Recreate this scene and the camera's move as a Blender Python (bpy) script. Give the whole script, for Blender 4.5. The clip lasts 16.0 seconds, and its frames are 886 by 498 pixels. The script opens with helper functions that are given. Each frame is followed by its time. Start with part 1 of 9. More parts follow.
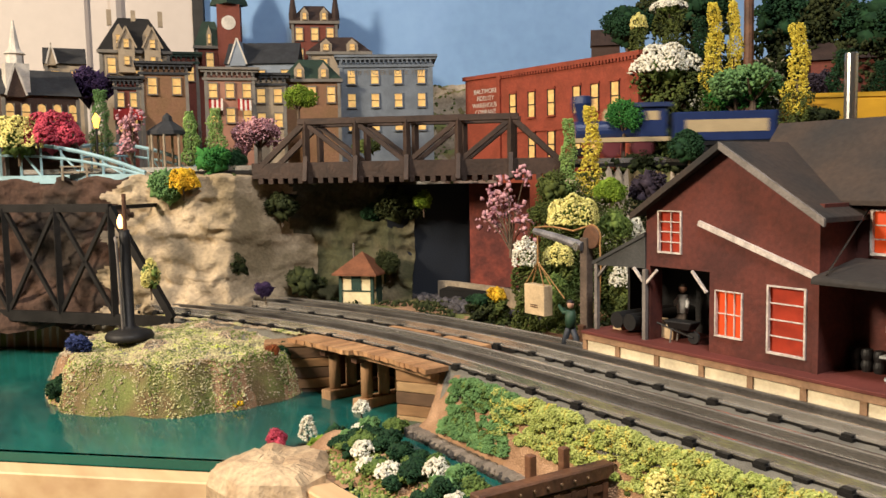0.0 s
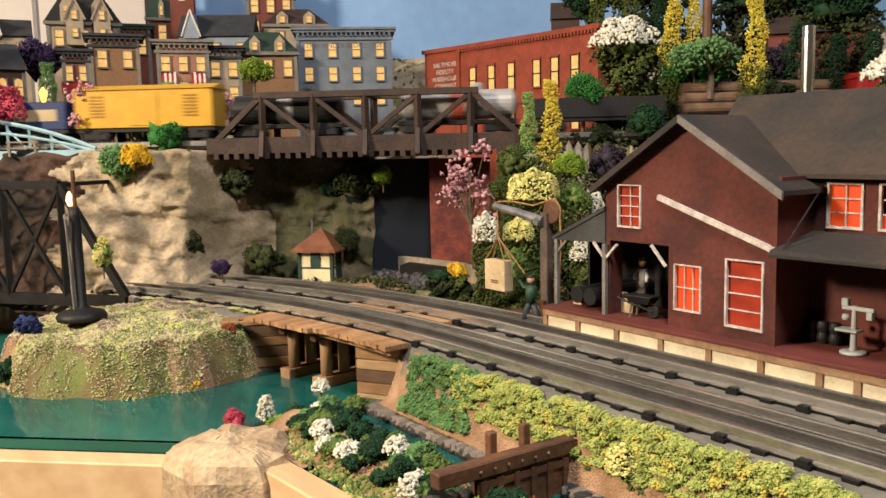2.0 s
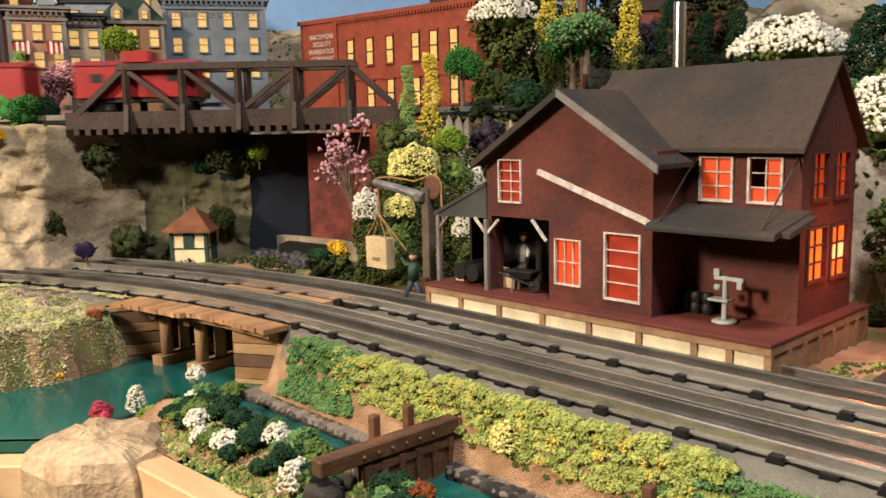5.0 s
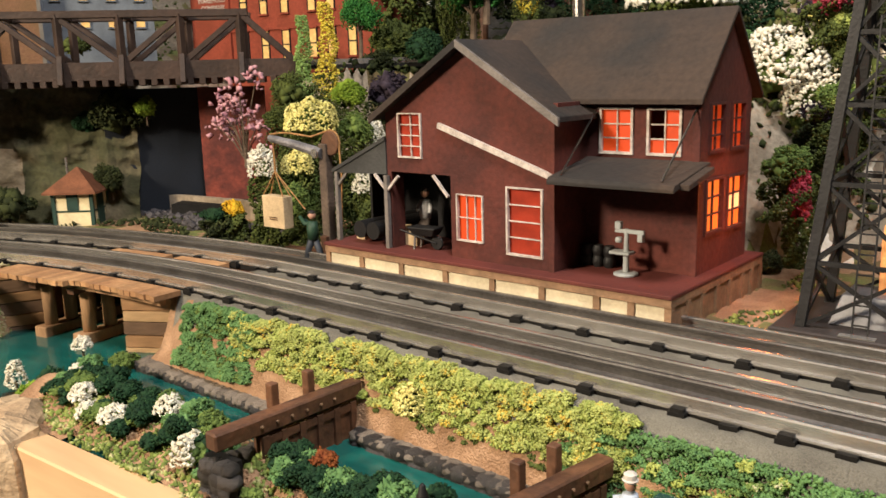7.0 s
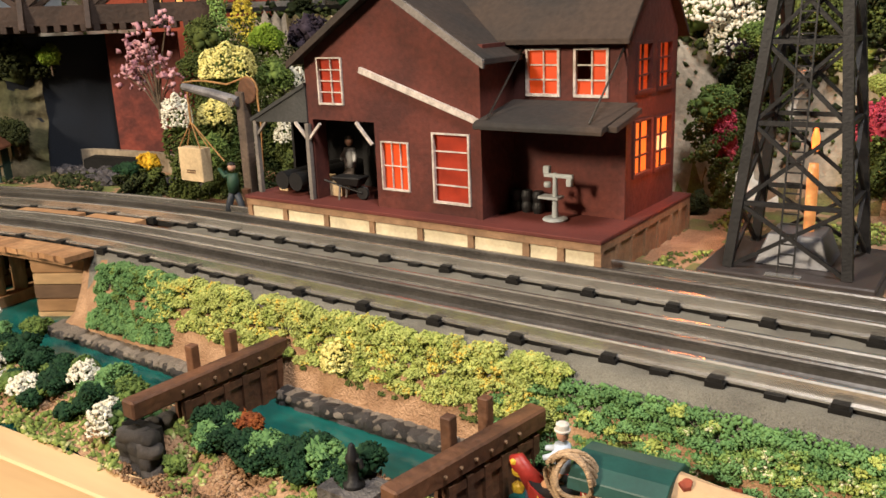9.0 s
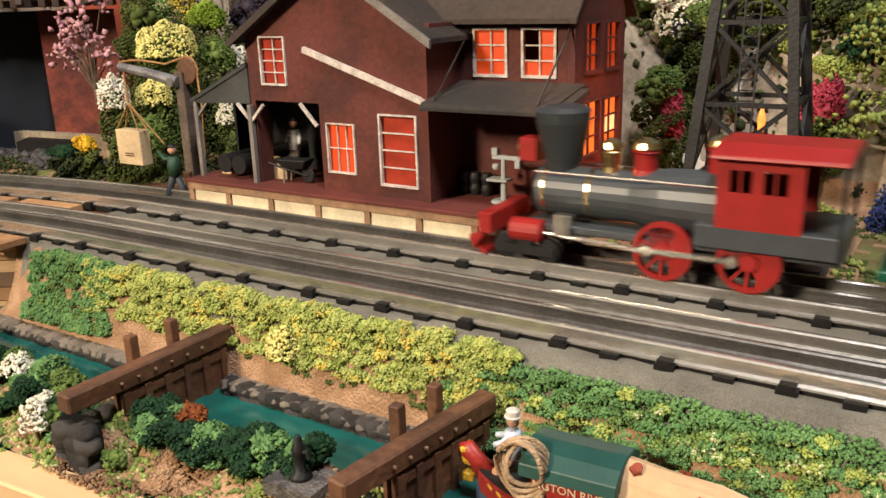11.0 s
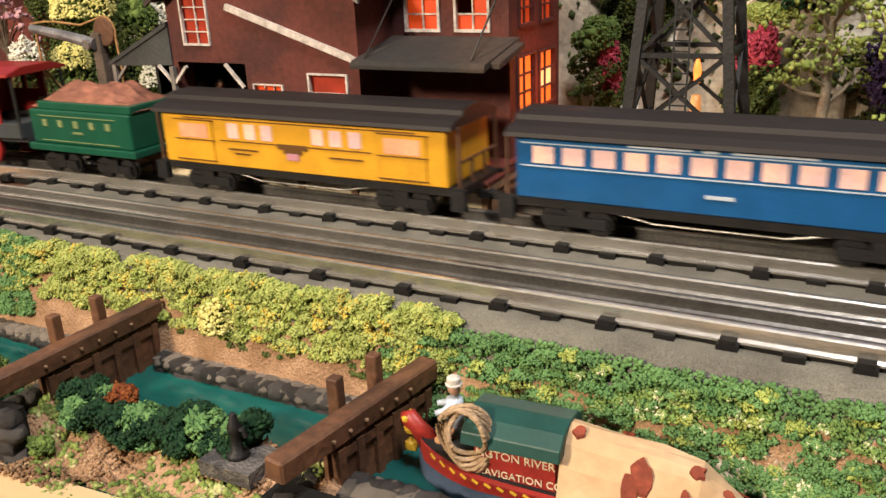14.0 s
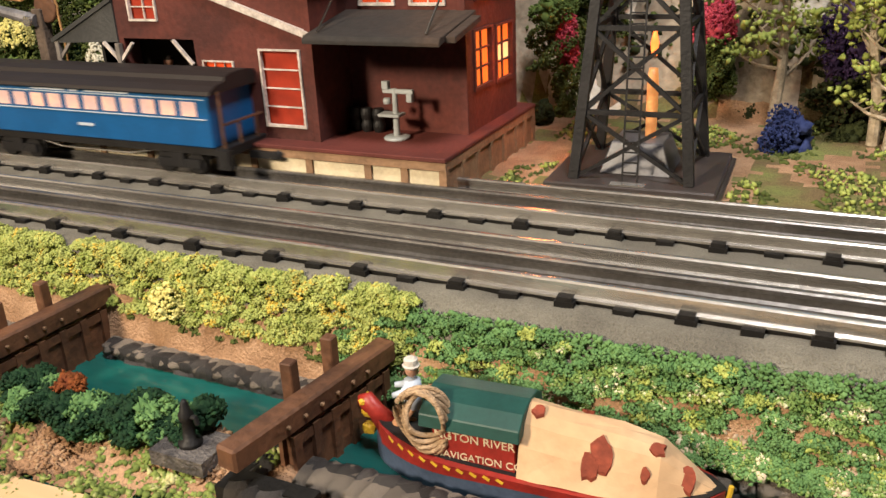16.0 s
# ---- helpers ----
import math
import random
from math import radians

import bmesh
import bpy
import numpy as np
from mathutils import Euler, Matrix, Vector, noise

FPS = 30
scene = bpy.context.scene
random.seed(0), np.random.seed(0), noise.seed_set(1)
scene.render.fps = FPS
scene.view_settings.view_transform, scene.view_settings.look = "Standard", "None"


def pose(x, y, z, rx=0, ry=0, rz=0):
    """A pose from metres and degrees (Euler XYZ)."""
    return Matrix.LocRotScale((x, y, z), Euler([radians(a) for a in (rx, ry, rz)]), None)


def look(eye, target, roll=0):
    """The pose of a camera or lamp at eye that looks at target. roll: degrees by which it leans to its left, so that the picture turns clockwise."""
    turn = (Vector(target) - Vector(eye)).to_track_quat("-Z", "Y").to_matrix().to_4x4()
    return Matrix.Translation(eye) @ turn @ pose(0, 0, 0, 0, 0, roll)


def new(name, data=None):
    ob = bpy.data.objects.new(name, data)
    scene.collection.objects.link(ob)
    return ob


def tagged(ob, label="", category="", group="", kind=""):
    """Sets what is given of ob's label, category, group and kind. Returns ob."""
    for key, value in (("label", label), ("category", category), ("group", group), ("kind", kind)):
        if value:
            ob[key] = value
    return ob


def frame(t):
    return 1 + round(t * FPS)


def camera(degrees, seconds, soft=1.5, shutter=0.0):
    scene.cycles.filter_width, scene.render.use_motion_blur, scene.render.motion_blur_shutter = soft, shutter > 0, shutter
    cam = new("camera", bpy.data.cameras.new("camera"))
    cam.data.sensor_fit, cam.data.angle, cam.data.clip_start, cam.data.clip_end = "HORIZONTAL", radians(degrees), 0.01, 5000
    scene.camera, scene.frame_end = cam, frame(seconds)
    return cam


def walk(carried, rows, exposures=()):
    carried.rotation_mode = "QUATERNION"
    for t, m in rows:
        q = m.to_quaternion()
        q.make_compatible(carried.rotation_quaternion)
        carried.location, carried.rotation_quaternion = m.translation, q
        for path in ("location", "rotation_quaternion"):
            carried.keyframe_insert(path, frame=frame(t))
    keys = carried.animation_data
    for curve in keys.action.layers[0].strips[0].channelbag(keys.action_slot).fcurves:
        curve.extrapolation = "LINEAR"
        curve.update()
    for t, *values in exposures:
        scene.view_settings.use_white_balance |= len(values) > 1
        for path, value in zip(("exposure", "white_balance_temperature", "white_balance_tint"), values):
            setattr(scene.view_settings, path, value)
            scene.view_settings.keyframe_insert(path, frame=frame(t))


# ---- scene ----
EXPOSURES = [(0.0, 0.0), (16.0, 0.0)]
cam = camera(55.09, 16.0, shutter=0.5)
# time, eye, target, lean
PATH = [
    (0.0, (0.2945, -0.3213, 0.1317), (-0.0400, -0.1048, 0.0965), -1.05),
    (0.5, (0.2931, -0.3204, 0.1311), (-0.0390, -0.1004, 0.0941), -1.01),
    (1.0, (0.2923, -0.3190, 0.1314), (-0.0378, -0.0967, 0.0912), -1.17),
    (1.5, (0.2914, -0.3181, 0.1316), (-0.0356, -0.0919, 0.0881), -1.22),
    (2.0, (0.2898, -0.3159, 0.1313), (-0.0338, -0.0855, 0.0842), -1.24),
    (2.5, (0.2878, -0.3151, 0.1311), (-0.0303, -0.0776, 0.0821), -1.09),
    (3.0, (0.2859, -0.3136, 0.1306), (-0.0262, -0.0686, 0.0800), -0.95),
    (5.5, (0.2792, -0.3035, 0.1311), (0.0003, -0.0238, 0.0679), -1.36),
    (6.0, (0.2769, -0.2999, 0.1312), (0.0083, -0.0113, 0.0637), -1.35),
    (6.5, (0.2753, -0.2972, 0.1309), (0.0149, -0.0029, 0.0560), -1.40),
    (7.0, (0.2734, -0.2933, 0.1301), (0.0198, 0.0049, 0.0483), -1.50),
    (7.5, (0.2719, -0.2900, 0.1297), (0.0262, 0.0131, 0.0415), -1.65),
    (8.0, (0.2701, -0.2856, 0.1293), (0.0326, 0.0218, 0.0339), -1.90),
    (8.5, (0.2694, -0.2832, 0.1293), (0.0376, 0.0268, 0.0283), -2.16),
    (9.0, (0.2681, -0.2808, 0.1285), (0.0421, 0.0314, 0.0213), -2.19),
    (11.5, (0.2646, -0.2736, 0.1279), (0.0638, 0.0518, 0.0105), -1.78),
    (12.0, (0.2643, -0.2725, 0.1281), (0.0678, 0.0555, 0.0104), -1.84),
    (12.5, (0.2645, -0.2706, 0.1285), (0.0721, 0.0594, 0.0099), -2.10),
    (13.0, (0.2642, -0.2682, 0.1285), (0.0755, 0.0622, 0.0051), -2.38),
    (13.5, (0.2636, -0.2653, 0.1282), (0.0789, 0.0643, -0.0031), -2.61),
    (14.0, (0.2630, -0.2638, 0.1278), (0.0826, 0.0657, -0.0095), -2.66),
    (14.5, (0.2629, -0.2610, 0.1272), (0.0866, 0.0685, -0.0155), -2.72),
    (15.0, (0.2622, -0.2591, 0.1267), (0.0903, 0.0709, -0.0201), -2.70),
    (15.5, (0.2626, -0.2576, 0.1257), (0.0942, 0.0741, -0.0216), -2.70),
    (16.0, (0.2627, -0.2570, 0.1254), (0.0986, 0.0766, -0.0222), -2.72),
]
walk(cam, [(t, look(eye, target, lean)) for t, eye, target, lean in PATH], EXPOSURES)

# ---- light ----
world = bpy.data.worlds.new("room_light")
scene.world = world
world.use_nodes = True
world.node_tree.nodes["Background"].inputs[0].default_value = (1.0, 0.96, 0.92, 1)
world.node_tree.nodes["Background"].inputs[1].default_value = 0.26


def lamp(name, eye, target, size, watts, colour):
    data = bpy.data.lights.new(name, "AREA")
    data.shape, data.size, data.energy, data.color = "DISK", size, watts, colour
    ob = new(name, data)
    ob.matrix_world = look(eye, target)
    return ob


lamp("room_lamp_front", (-0.42, -1.32, 0.74), (0.02, 0.10, 0.0), 0.26, 40.0, (1.0, 0.83, 0.62))
# unseen overhead fill, added to brighten the right half
lamp("ceiling_light_side", (0.48, -0.30, 1.15), (0.15, 0.03, 0.0), 0.28, 18.0, (1.0, 0.97, 0.97))


# ---- materials ----
def mat(name, colour, rough=0.7, vary=0.25, scale=60.0, bump=0.2, metal=0.0, second=None, fine=600.0, emit=None, per_object=0.0, island=0.0, stretch=(1, 1, 1), spec=0.4, edge=(0.42, 0.62)):
    """A paint, plaster, wood or foam: two scales of noise on the colour, a third in the relief."""
    m = bpy.data.materials.new(name)
    m.use_nodes = True
    nt = m.node_tree
    N, L = nt.nodes, nt.links
    b = N["Principled BSDF"]
    b.inputs["Roughness"].default_value = rough
    b.inputs["Metallic"].default_value = metal
    b.inputs["Specular IOR Level"].default_value = spec
    co = N.new("ShaderNodeTexCoord")
    mp = N.new("ShaderNodeMapping")
    mp.inputs["Scale"].default_value = stretch
    L.new(co.outputs["Object"], mp.inputs[0])
    n1 = N.new("ShaderNodeTexNoise")
    n1.inputs["Scale"].default_value, n1.inputs["Detail"].default_value = scale, 5
    n2 = N.new("ShaderNodeTexNoise")
    n2.inputs["Scale"].default_value, n2.inputs["Detail"].default_value = fine, 3
    L.new(mp.outputs[0], n1.inputs["Vector"])
    L.new(mp.outputs[0], n2.inputs["Vector"])
    r1 = N.new("ShaderNodeValToRGB")
    c = Vector(colour[:3])
    d = Vector(second) if second else c * (1 - vary)
    r1.color_ramp.elements[0].position, r1.color_ramp.elements[0].color = edge[0], (*d, 1)
    r1.color_ramp.elements[1].position, r1.color_ramp.elements[1].color = edge[1], (*c, 1)
    L.new(n1.outputs["Fac"], r1.inputs[0])
    mul = N.new("ShaderNodeMix")
    mul.data_type, mul.blend_type = "RGBA", "OVERLAY"
    mul.inputs[0].default_value = min(1.0, vary * 1.2)
    L.new(r1.outputs[0], mul.inputs[6])
    L.new(n2.outputs["Fac"], mul.inputs[7])
    out = mul.outputs[2]
    if per_object or island:
        if per_object:
            src = N.new("ShaderNodeObjectInfo").outputs["Random"]
        else:
            src = N.new("ShaderNodeNewGeometry").outputs["Random Per Island"]
        mr = N.new("ShaderNodeMapRange")
        a = per_object or island
        mr.inputs["To Min"].default_value, mr.inputs["To Max"].default_value = 1 - a, 1 + a
        L.new(src, mr.inputs[0])
        hs = N.new("ShaderNodeHueSaturation")
        L.new(mr.outputs[0], hs.inputs["Value"])
        L.new(out, hs.inputs["Color"])
        out = hs.outputs[0]
    L.new(out, b.inputs["Base Color"])
    if bump:
        bp = N.new("ShaderNodeBump")
        bp.inputs["Strength"].default_value, bp.inputs["Distance"].default_value = bump, 0.0015
        L.new(n2.outputs["Fac"], bp.inputs["Height"])
        L.new(bp.outputs[0], b.inputs["Normal"])
    if emit:
        b.inputs["Emission Color"].default_value = (*emit[:3], 1)
        b.inputs["Emission Strength"].default_value = emit[3]
    return m


def leafy(name, dark, light, tip=None, rough=0.85):
    """Foam foliage: each clump has its own shade between two colours."""
    m = bpy.data.materials.new(name)
    m.use_nodes = True
    nt = m.node_tree
    N, L = nt.nodes, nt.links
    b = N["Principled BSDF"]
    b.inputs["Roughness"].default_value = rough
    b.inputs["Specular IOR Level"].default_value = 0.2
    g = N.new("ShaderNodeNewGeometry")
    r = N.new("ShaderNodeValToRGB")
    r.color_ramp.elements[0].color = (*dark, 1)
    r.color_ramp.elements[1].color = (*light, 1)
    if tip:
        r.color_ramp.elements[1].position = 0.66
        e = r.color_ramp.elements.new(0.86)
        e.color = (*tip, 1)
    co = N.new("ShaderNodeTexCoord")
    n2 = N.new("ShaderNodeTexNoise")
    n2.inputs["Scale"].default_value, n2.inputs["Detail"].default_value = 130, 3
    L.new(co.outputs["Object"], n2.inputs["Vector"])
    mr = N.new("ShaderNodeMapRange")
    mr.inputs[1].default_value, mr.inputs[2].default_value = 0.34, 0.66
    L.new(n2.outputs["Fac"], mr.inputs[0])
    bl = N.new("ShaderNodeMix")
    bl.inputs[0].default_value = 0.6
    L.new(g.outputs["Random Per Island"], bl.inputs[2])
    L.new(mr.outputs[0], bl.inputs[3])
    L.new(bl.outputs[0], r.inputs[0])
    n = N.new("ShaderNodeTexNoise")
    n.inputs["Scale"].default_value, n.inputs["Detail"].default_value = 90, 4
    L.new(co.outputs["Object"], n.inputs["Vector"])
    mx = N.new("ShaderNodeMix")
    mx.data_type, mx.blend_type = "RGBA", "OVERLAY"
    mx.inputs[0].default_value = 0.4
    L.new(r.outputs[0], mx.inputs[6])
    L.new(n.outputs["Fac"], mx.inputs[7])
    L.new(mx.outputs[2], b.inputs["Base Color"])
    return m


M = {}
M["ballast"] = mat("grey_ballast", (0.215, 0.200, 0.160), 0.95, 0.4, 40, 1.0, second=(0.150, 0.138, 0.112), fine=1500)
M["earth"] = mat("brown_earth", (0.43, 0.26, 0.15), 0.95, 0.4, 45, 1.0, second=(0.29, 0.165, 0.09), fine=900)
M["rock"] = mat("plaster_rock", (0.46, 0.38, 0.28), 0.95, 0.4, 14, 0.9, second=(0.17, 0.13, 0.085), fine=260, edge=(0.36, 0.58))
M["moss"] = mat("mossy_ground", (0.17, 0.19, 0.055), 0.95, 0.5, 30, 1.0, second=(0.16, 0.11, 0.05), fine=800)
M["rail"] = mat("worn_steel_rail", (0.78, 0.75, 0.70), 0.27, 0.3, 14, 0.10, metal=0.90, fine=500, second=(0.52, 0.49, 0.45), stretch=(0.5, 1, 1), spec=0.8)
M["centre_rail"] = mat("dark_centre_rail", (0.34, 0.32, 0.30), 0.32, 0.3, 30, 0.10, metal=0.9, fine=500, spec=0.8)
M["tie"] = mat("black_tie", (0.012, 0.011, 0.010), 0.75, 0.4, 60, 0.3, spec=0.2)
M["barn_red"] = mat("barn_red_paint", (0.105, 0.024, 0.016), 0.8, 0.35, 22, 0.25, second=(0.06, 0.015, 0.011), fine=350)
M["porch_red"] = mat("porch_red_paint", (0.12, 0.025, 0.018), 0.75, 0.25, 30, 0.2)
M["roof"] = mat("weathered_black_roof", (0.022, 0.019, 0.017), 0.85, 0.4, 14, 0.3, second=(0.046, 0.030, 0.021), fine=300)
M["white_trim"] = mat("white_trim", (0.62, 0.57, 0.5), 0.6, 0.25, 80, 0.2)
M["cream"] = mat("cream_panel", (0.72, 0.62, 0.43), 0.7, 0.2, 50, 0.15)
M["wood"] = mat("pale_wood", (0.40, 0.235, 0.115), 0.75, 0.35, 25, 0.3, second=(0.28, 0.155, 0.075), fine=250, per_object=0.2)
M["pine"] = mat("pine_board", (0.70, 0.50, 0.29), 0.55, 0.25, 18, 0.1, second=(0.58, 0.38, 0.20), fine=90, stretch=(0.12, 1, 1))
M["dark_wood"] = mat("stained_wood", (0.14, 0.062, 0.03), 0.6, 0.45, 40, 0.4, second=(0.075, 0.034, 0.018), fine=300)
M["bridge_wood"] = mat("dark_bridge_wood", (0.05, 0.028, 0.019), 0.6, 0.4, 40, 0.3, fine=300)
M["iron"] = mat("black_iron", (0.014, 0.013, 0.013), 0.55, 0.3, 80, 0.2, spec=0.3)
M["blue_paint"] = mat("sky_blue_wall", (0.24, 0.40, 0.66), 0.9, 0.1, 3, 0.05, second=(0.20, 0.345, 0.58), fine=60)
M["door_white"] = mat("white_door_paint", (0.54, 0.48, 0.44), 0.5, 0.06, 8, 0.05, fine=60)
M["room"] = mat("dim_room_wall", (0.35, 0.3, 0.25), 0.9, 0.1, 3, 0.05, fine=30)
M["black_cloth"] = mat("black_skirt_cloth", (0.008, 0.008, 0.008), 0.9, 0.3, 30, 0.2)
M["window_glow"] = mat("lit_window", (0.5, 0.3, 0.12), 0.5, 0.2, 60, 0, emit=(1.0, 0.62, 0.24, 1.3))
M["window_red"] = mat("red_lit_interior", (0.5, 0.08, 0.02), 0.6, 0.3, 40, 0, emit=(1.0, 0.12, 0.02, 0.5))


# ---- mesh helpers ----
def rod(bm, a, b, w, h=None, up=(0, 0, 1)):
    """A square bar from a to b."""
    a, b = Vector(a), Vector(b)
    d = (b - a).normalized()
    u = Vector(up)
    if abs(d.dot(u)) > 0.99:
        u = Vector((0, 1, 0))
    s = d.cross(u).normalized()
    t = s.cross(d).normalized()
    h = w if h is None else h
    vs = []
    for p in (a, b):
        for i, j in ((-1, -1), (1, -1), (1, 1), (-1, 1)):
            vs.append(bm.verts.new(p + s * (w / 2 * i) + t * (h / 2 * j)))
    for f in ((0, 1, 2, 3), (7, 6, 5, 4), (0, 4, 5, 1), (1, 5, 6, 2), (2, 6, 7, 3), (3, 7, 4, 0)):
        bm.faces.new([vs[i] for i in f])
    return vs


def box(bm, x0, y0, z0, x1, y1, z1):
    vs = [bm.verts.new(p) for p in ((x0, y0, z0), (x1, y0, z0), (x1, y1, z0), (x0, y1, z0), (x0, y0, z1), (x1, y0, z1), (x1, y1, z1), (x0, y1, z1))]
    for f in ((3, 2, 1, 0), (4, 5, 6, 7), (0, 1, 5, 4), (1, 2, 6, 5), (2, 3, 7, 6), (3, 0, 4, 7)):
        bm.faces.new([vs[i] for i in f])
    return vs


def prism(bm, outline, axis, lo, hi):
    """An outline of 2D points pushed along an axis: 'x': (y, z), 'y': (x, z), 'z': (x, y)."""
    def p3(p, d):
        return {"x": (d, p[0], p[1]), "y": (p[0], d, p[1]), "z": (p[0], p[1], d)}[axis]
    A = [bm.verts.new(p3(p, lo)) for p in outline]
    B = [bm.verts.new(p3(p, hi)) for p in outline]
    n = len(A)
    bm.faces.new(A[::-1])
    bm.faces.new(B)
    for i in range(n):
        bm.faces.new((A[i], A[(i + 1) % n], B[(i + 1) % n], B[i]))
    return A + B


def tube(bm, points, radii, sides=10, cap=True):
    """A round, tapered tube through points."""
    rings = []
    pts = [Vector(p) for p in points]
    for i, p in enumerate(pts):
        d = (pts[min(i + 1, len(pts) - 1)] - pts[max(i - 1, 0)]).normalized()
        u = Vector((0, 0, 1)) if abs(d.z) < 0.9 else Vector((1, 0, 0))
        s = d.cross(u).normalized()
        t = s.cross(d).normalized()
        r = radii[i] if hasattr(radii, "__len__") else radii
        rings.append([bm.verts.new(p + (s * math.cos(k * 2 * math.pi / sides) + t * math.sin(k * 2 * math.pi / sides)) * r) for k in range(sides)])
    for q, w in zip(rings, rings[1:]):
        for k in range(sides):
            bm.faces.new((q[k], q[(k + 1) % sides], w[(k + 1) % sides], w[k]))
    if cap:
        bm.faces.new(rings[0][::-1])
        bm.faces.new(rings[-1])


def lathe(bm, profile, sides=16, at=(0, 0, 0), axis="z"):
    """A turned shape: (radius, height) pairs round an axis."""
    rings = []
    for r, h in profile:
        ring = []
        for k in range(sides):
            a = 2 * math.pi * k / sides
            c, s = r * math.cos(a), r * math.sin(a)
            q = {"z": (c, s, h), "x": (h, c, s), "y": (c, h, s)}[axis]
            ring.append(bm.verts.new(Vector(q) + Vector(at)))
        rings.append(ring)
    for q, w in zip(rings, rings[1:]):
        for k in range(sides):
            bm.faces.new((q[k], q[(k + 1) % sides], w[(k + 1) % sides], w[k]))
    bm.faces.new(rings[0][::-1])
    bm.faces.new(rings[-1])


ICO = None


def blob(bm, c, r, rough=0.25, squash=1.0, sub=1):
    """A lumpy ball of foam."""
    global ICO
    if ICO is None:
        ICO = {}
    if sub not in ICO:
        t = bmesh.new()
        bmesh.ops.create_icosphere(t, subdivisions=sub, radius=1)
        t.verts.index_update()
        ICO[sub] = ([v.co.copy() for v in t.verts], [[v.index for v in f.verts] for f in t.faces])
        t.free()
    vs = [bm.verts.new((c[0] + v.x * r * (1 + rough * (random.random() * 2 - 1)), c[1] + v.y * r * (1 + rough * (random.random() * 2 - 1)), c[2] + v.z * r * squash * (1 + rough * (random.random() * 2 - 1)))) for v in ICO[sub][0]]
    for f in ICO[sub][1]:
        bm.faces.new([vs[i] for i in f])


def mesh_of(name, bm, material, smooth=False, bevel=0.0):
    bmesh.ops.recalc_face_normals(bm, faces=bm.faces)
    me = bpy.data.meshes.new(name)
    bm.to_mesh(me)
    bm.free()
    me.materials.append(material)
    if smooth:
        for p in me.polygons:
            p.use_smooth = True
    return me


def part(name, bm, material, parent=None, label="", smooth=False, bevel=0.0):
    ob = new(name, mesh_of(name, bm, material, smooth))
    if bevel:
        mod = ob.modifiers.new("edge", "BEVEL")
        mod.width, mod.segments, mod.limit_method = bevel, 1, "ANGLE"
    if parent is not None:
        ob.parent = parent
    if label:
        tagged(ob, label)
    return ob


def thing(name, label, category, at=None, group="", kind=""):
    ob = new(name)
    ob.empty_display_size = 0.01
    if at is not None:
        ob.matrix_world = at if isinstance(at, Matrix) else Matrix.Translation(at)
    return tagged(ob, label, category, group, kind)


def brick_part(name, fn, material, parent, label="", smooth=False, bevel=0.0):
    bm = bmesh.new()
    fn(bm)
    return part(name, bm, material, parent, label, smooth, bevel)

# ---- the layout's ground ----
CX, CY = -0.15, -0.88            # centre of the tracks' curve
FRONT_R, REAR_R = 0.897, 0.9635  # straight for x > CX, at y = CY + R
RAIL_TOP = 0.0062
WATER = -0.049
CANAL = -0.0450


def on_track(R, s):
    """A place and heading on a track, s metres to the right (+) or left (-) of the curve's start."""
    if s >= 0:
        return Vector((CX + s, CY + R, 0)), 0.0
    a = -s / R
    return Vector((CX - R * math.sin(a), CY + R * math.cos(a), 0)), a


def smooth_step(a, b, x):
    t = max(0.0, min(1.0, (x - a) / (b - a)))
    return t * t * (3 - 2 * t)


def fbm(x, y, s, seed=0.0):
    return noise.fractal(Vector((x * s, y * s, seed)), 0.9, 2.1, 4)


def edge_y(x):
    """The layout's front edge."""
    if x > -0.19:
        return -0.1115 + 0.064 * (min(x, 0.115) + 0.15 if x > -0.15 else 0.0)
    return -0.112 + (x + 0.19) * 1.05


UP0 = Vector((-0.379, 0.258))        # right end of the wooden truss bridge, on the upper line
UPD = Vector((-0.648, -0.762))       # the way that the upper trains run
UPN = Vector((-0.762, 0.648))        # away from the tracks below
UPZ = 0.139


def upper(s, v=0.0, z=0.0):
    p = UP0 + UPD * s + UPN * v
    return Vector((p.x, p.y, z))


def bank_near(x):
    return -0.0665 if x < 0.112 else -0.0725


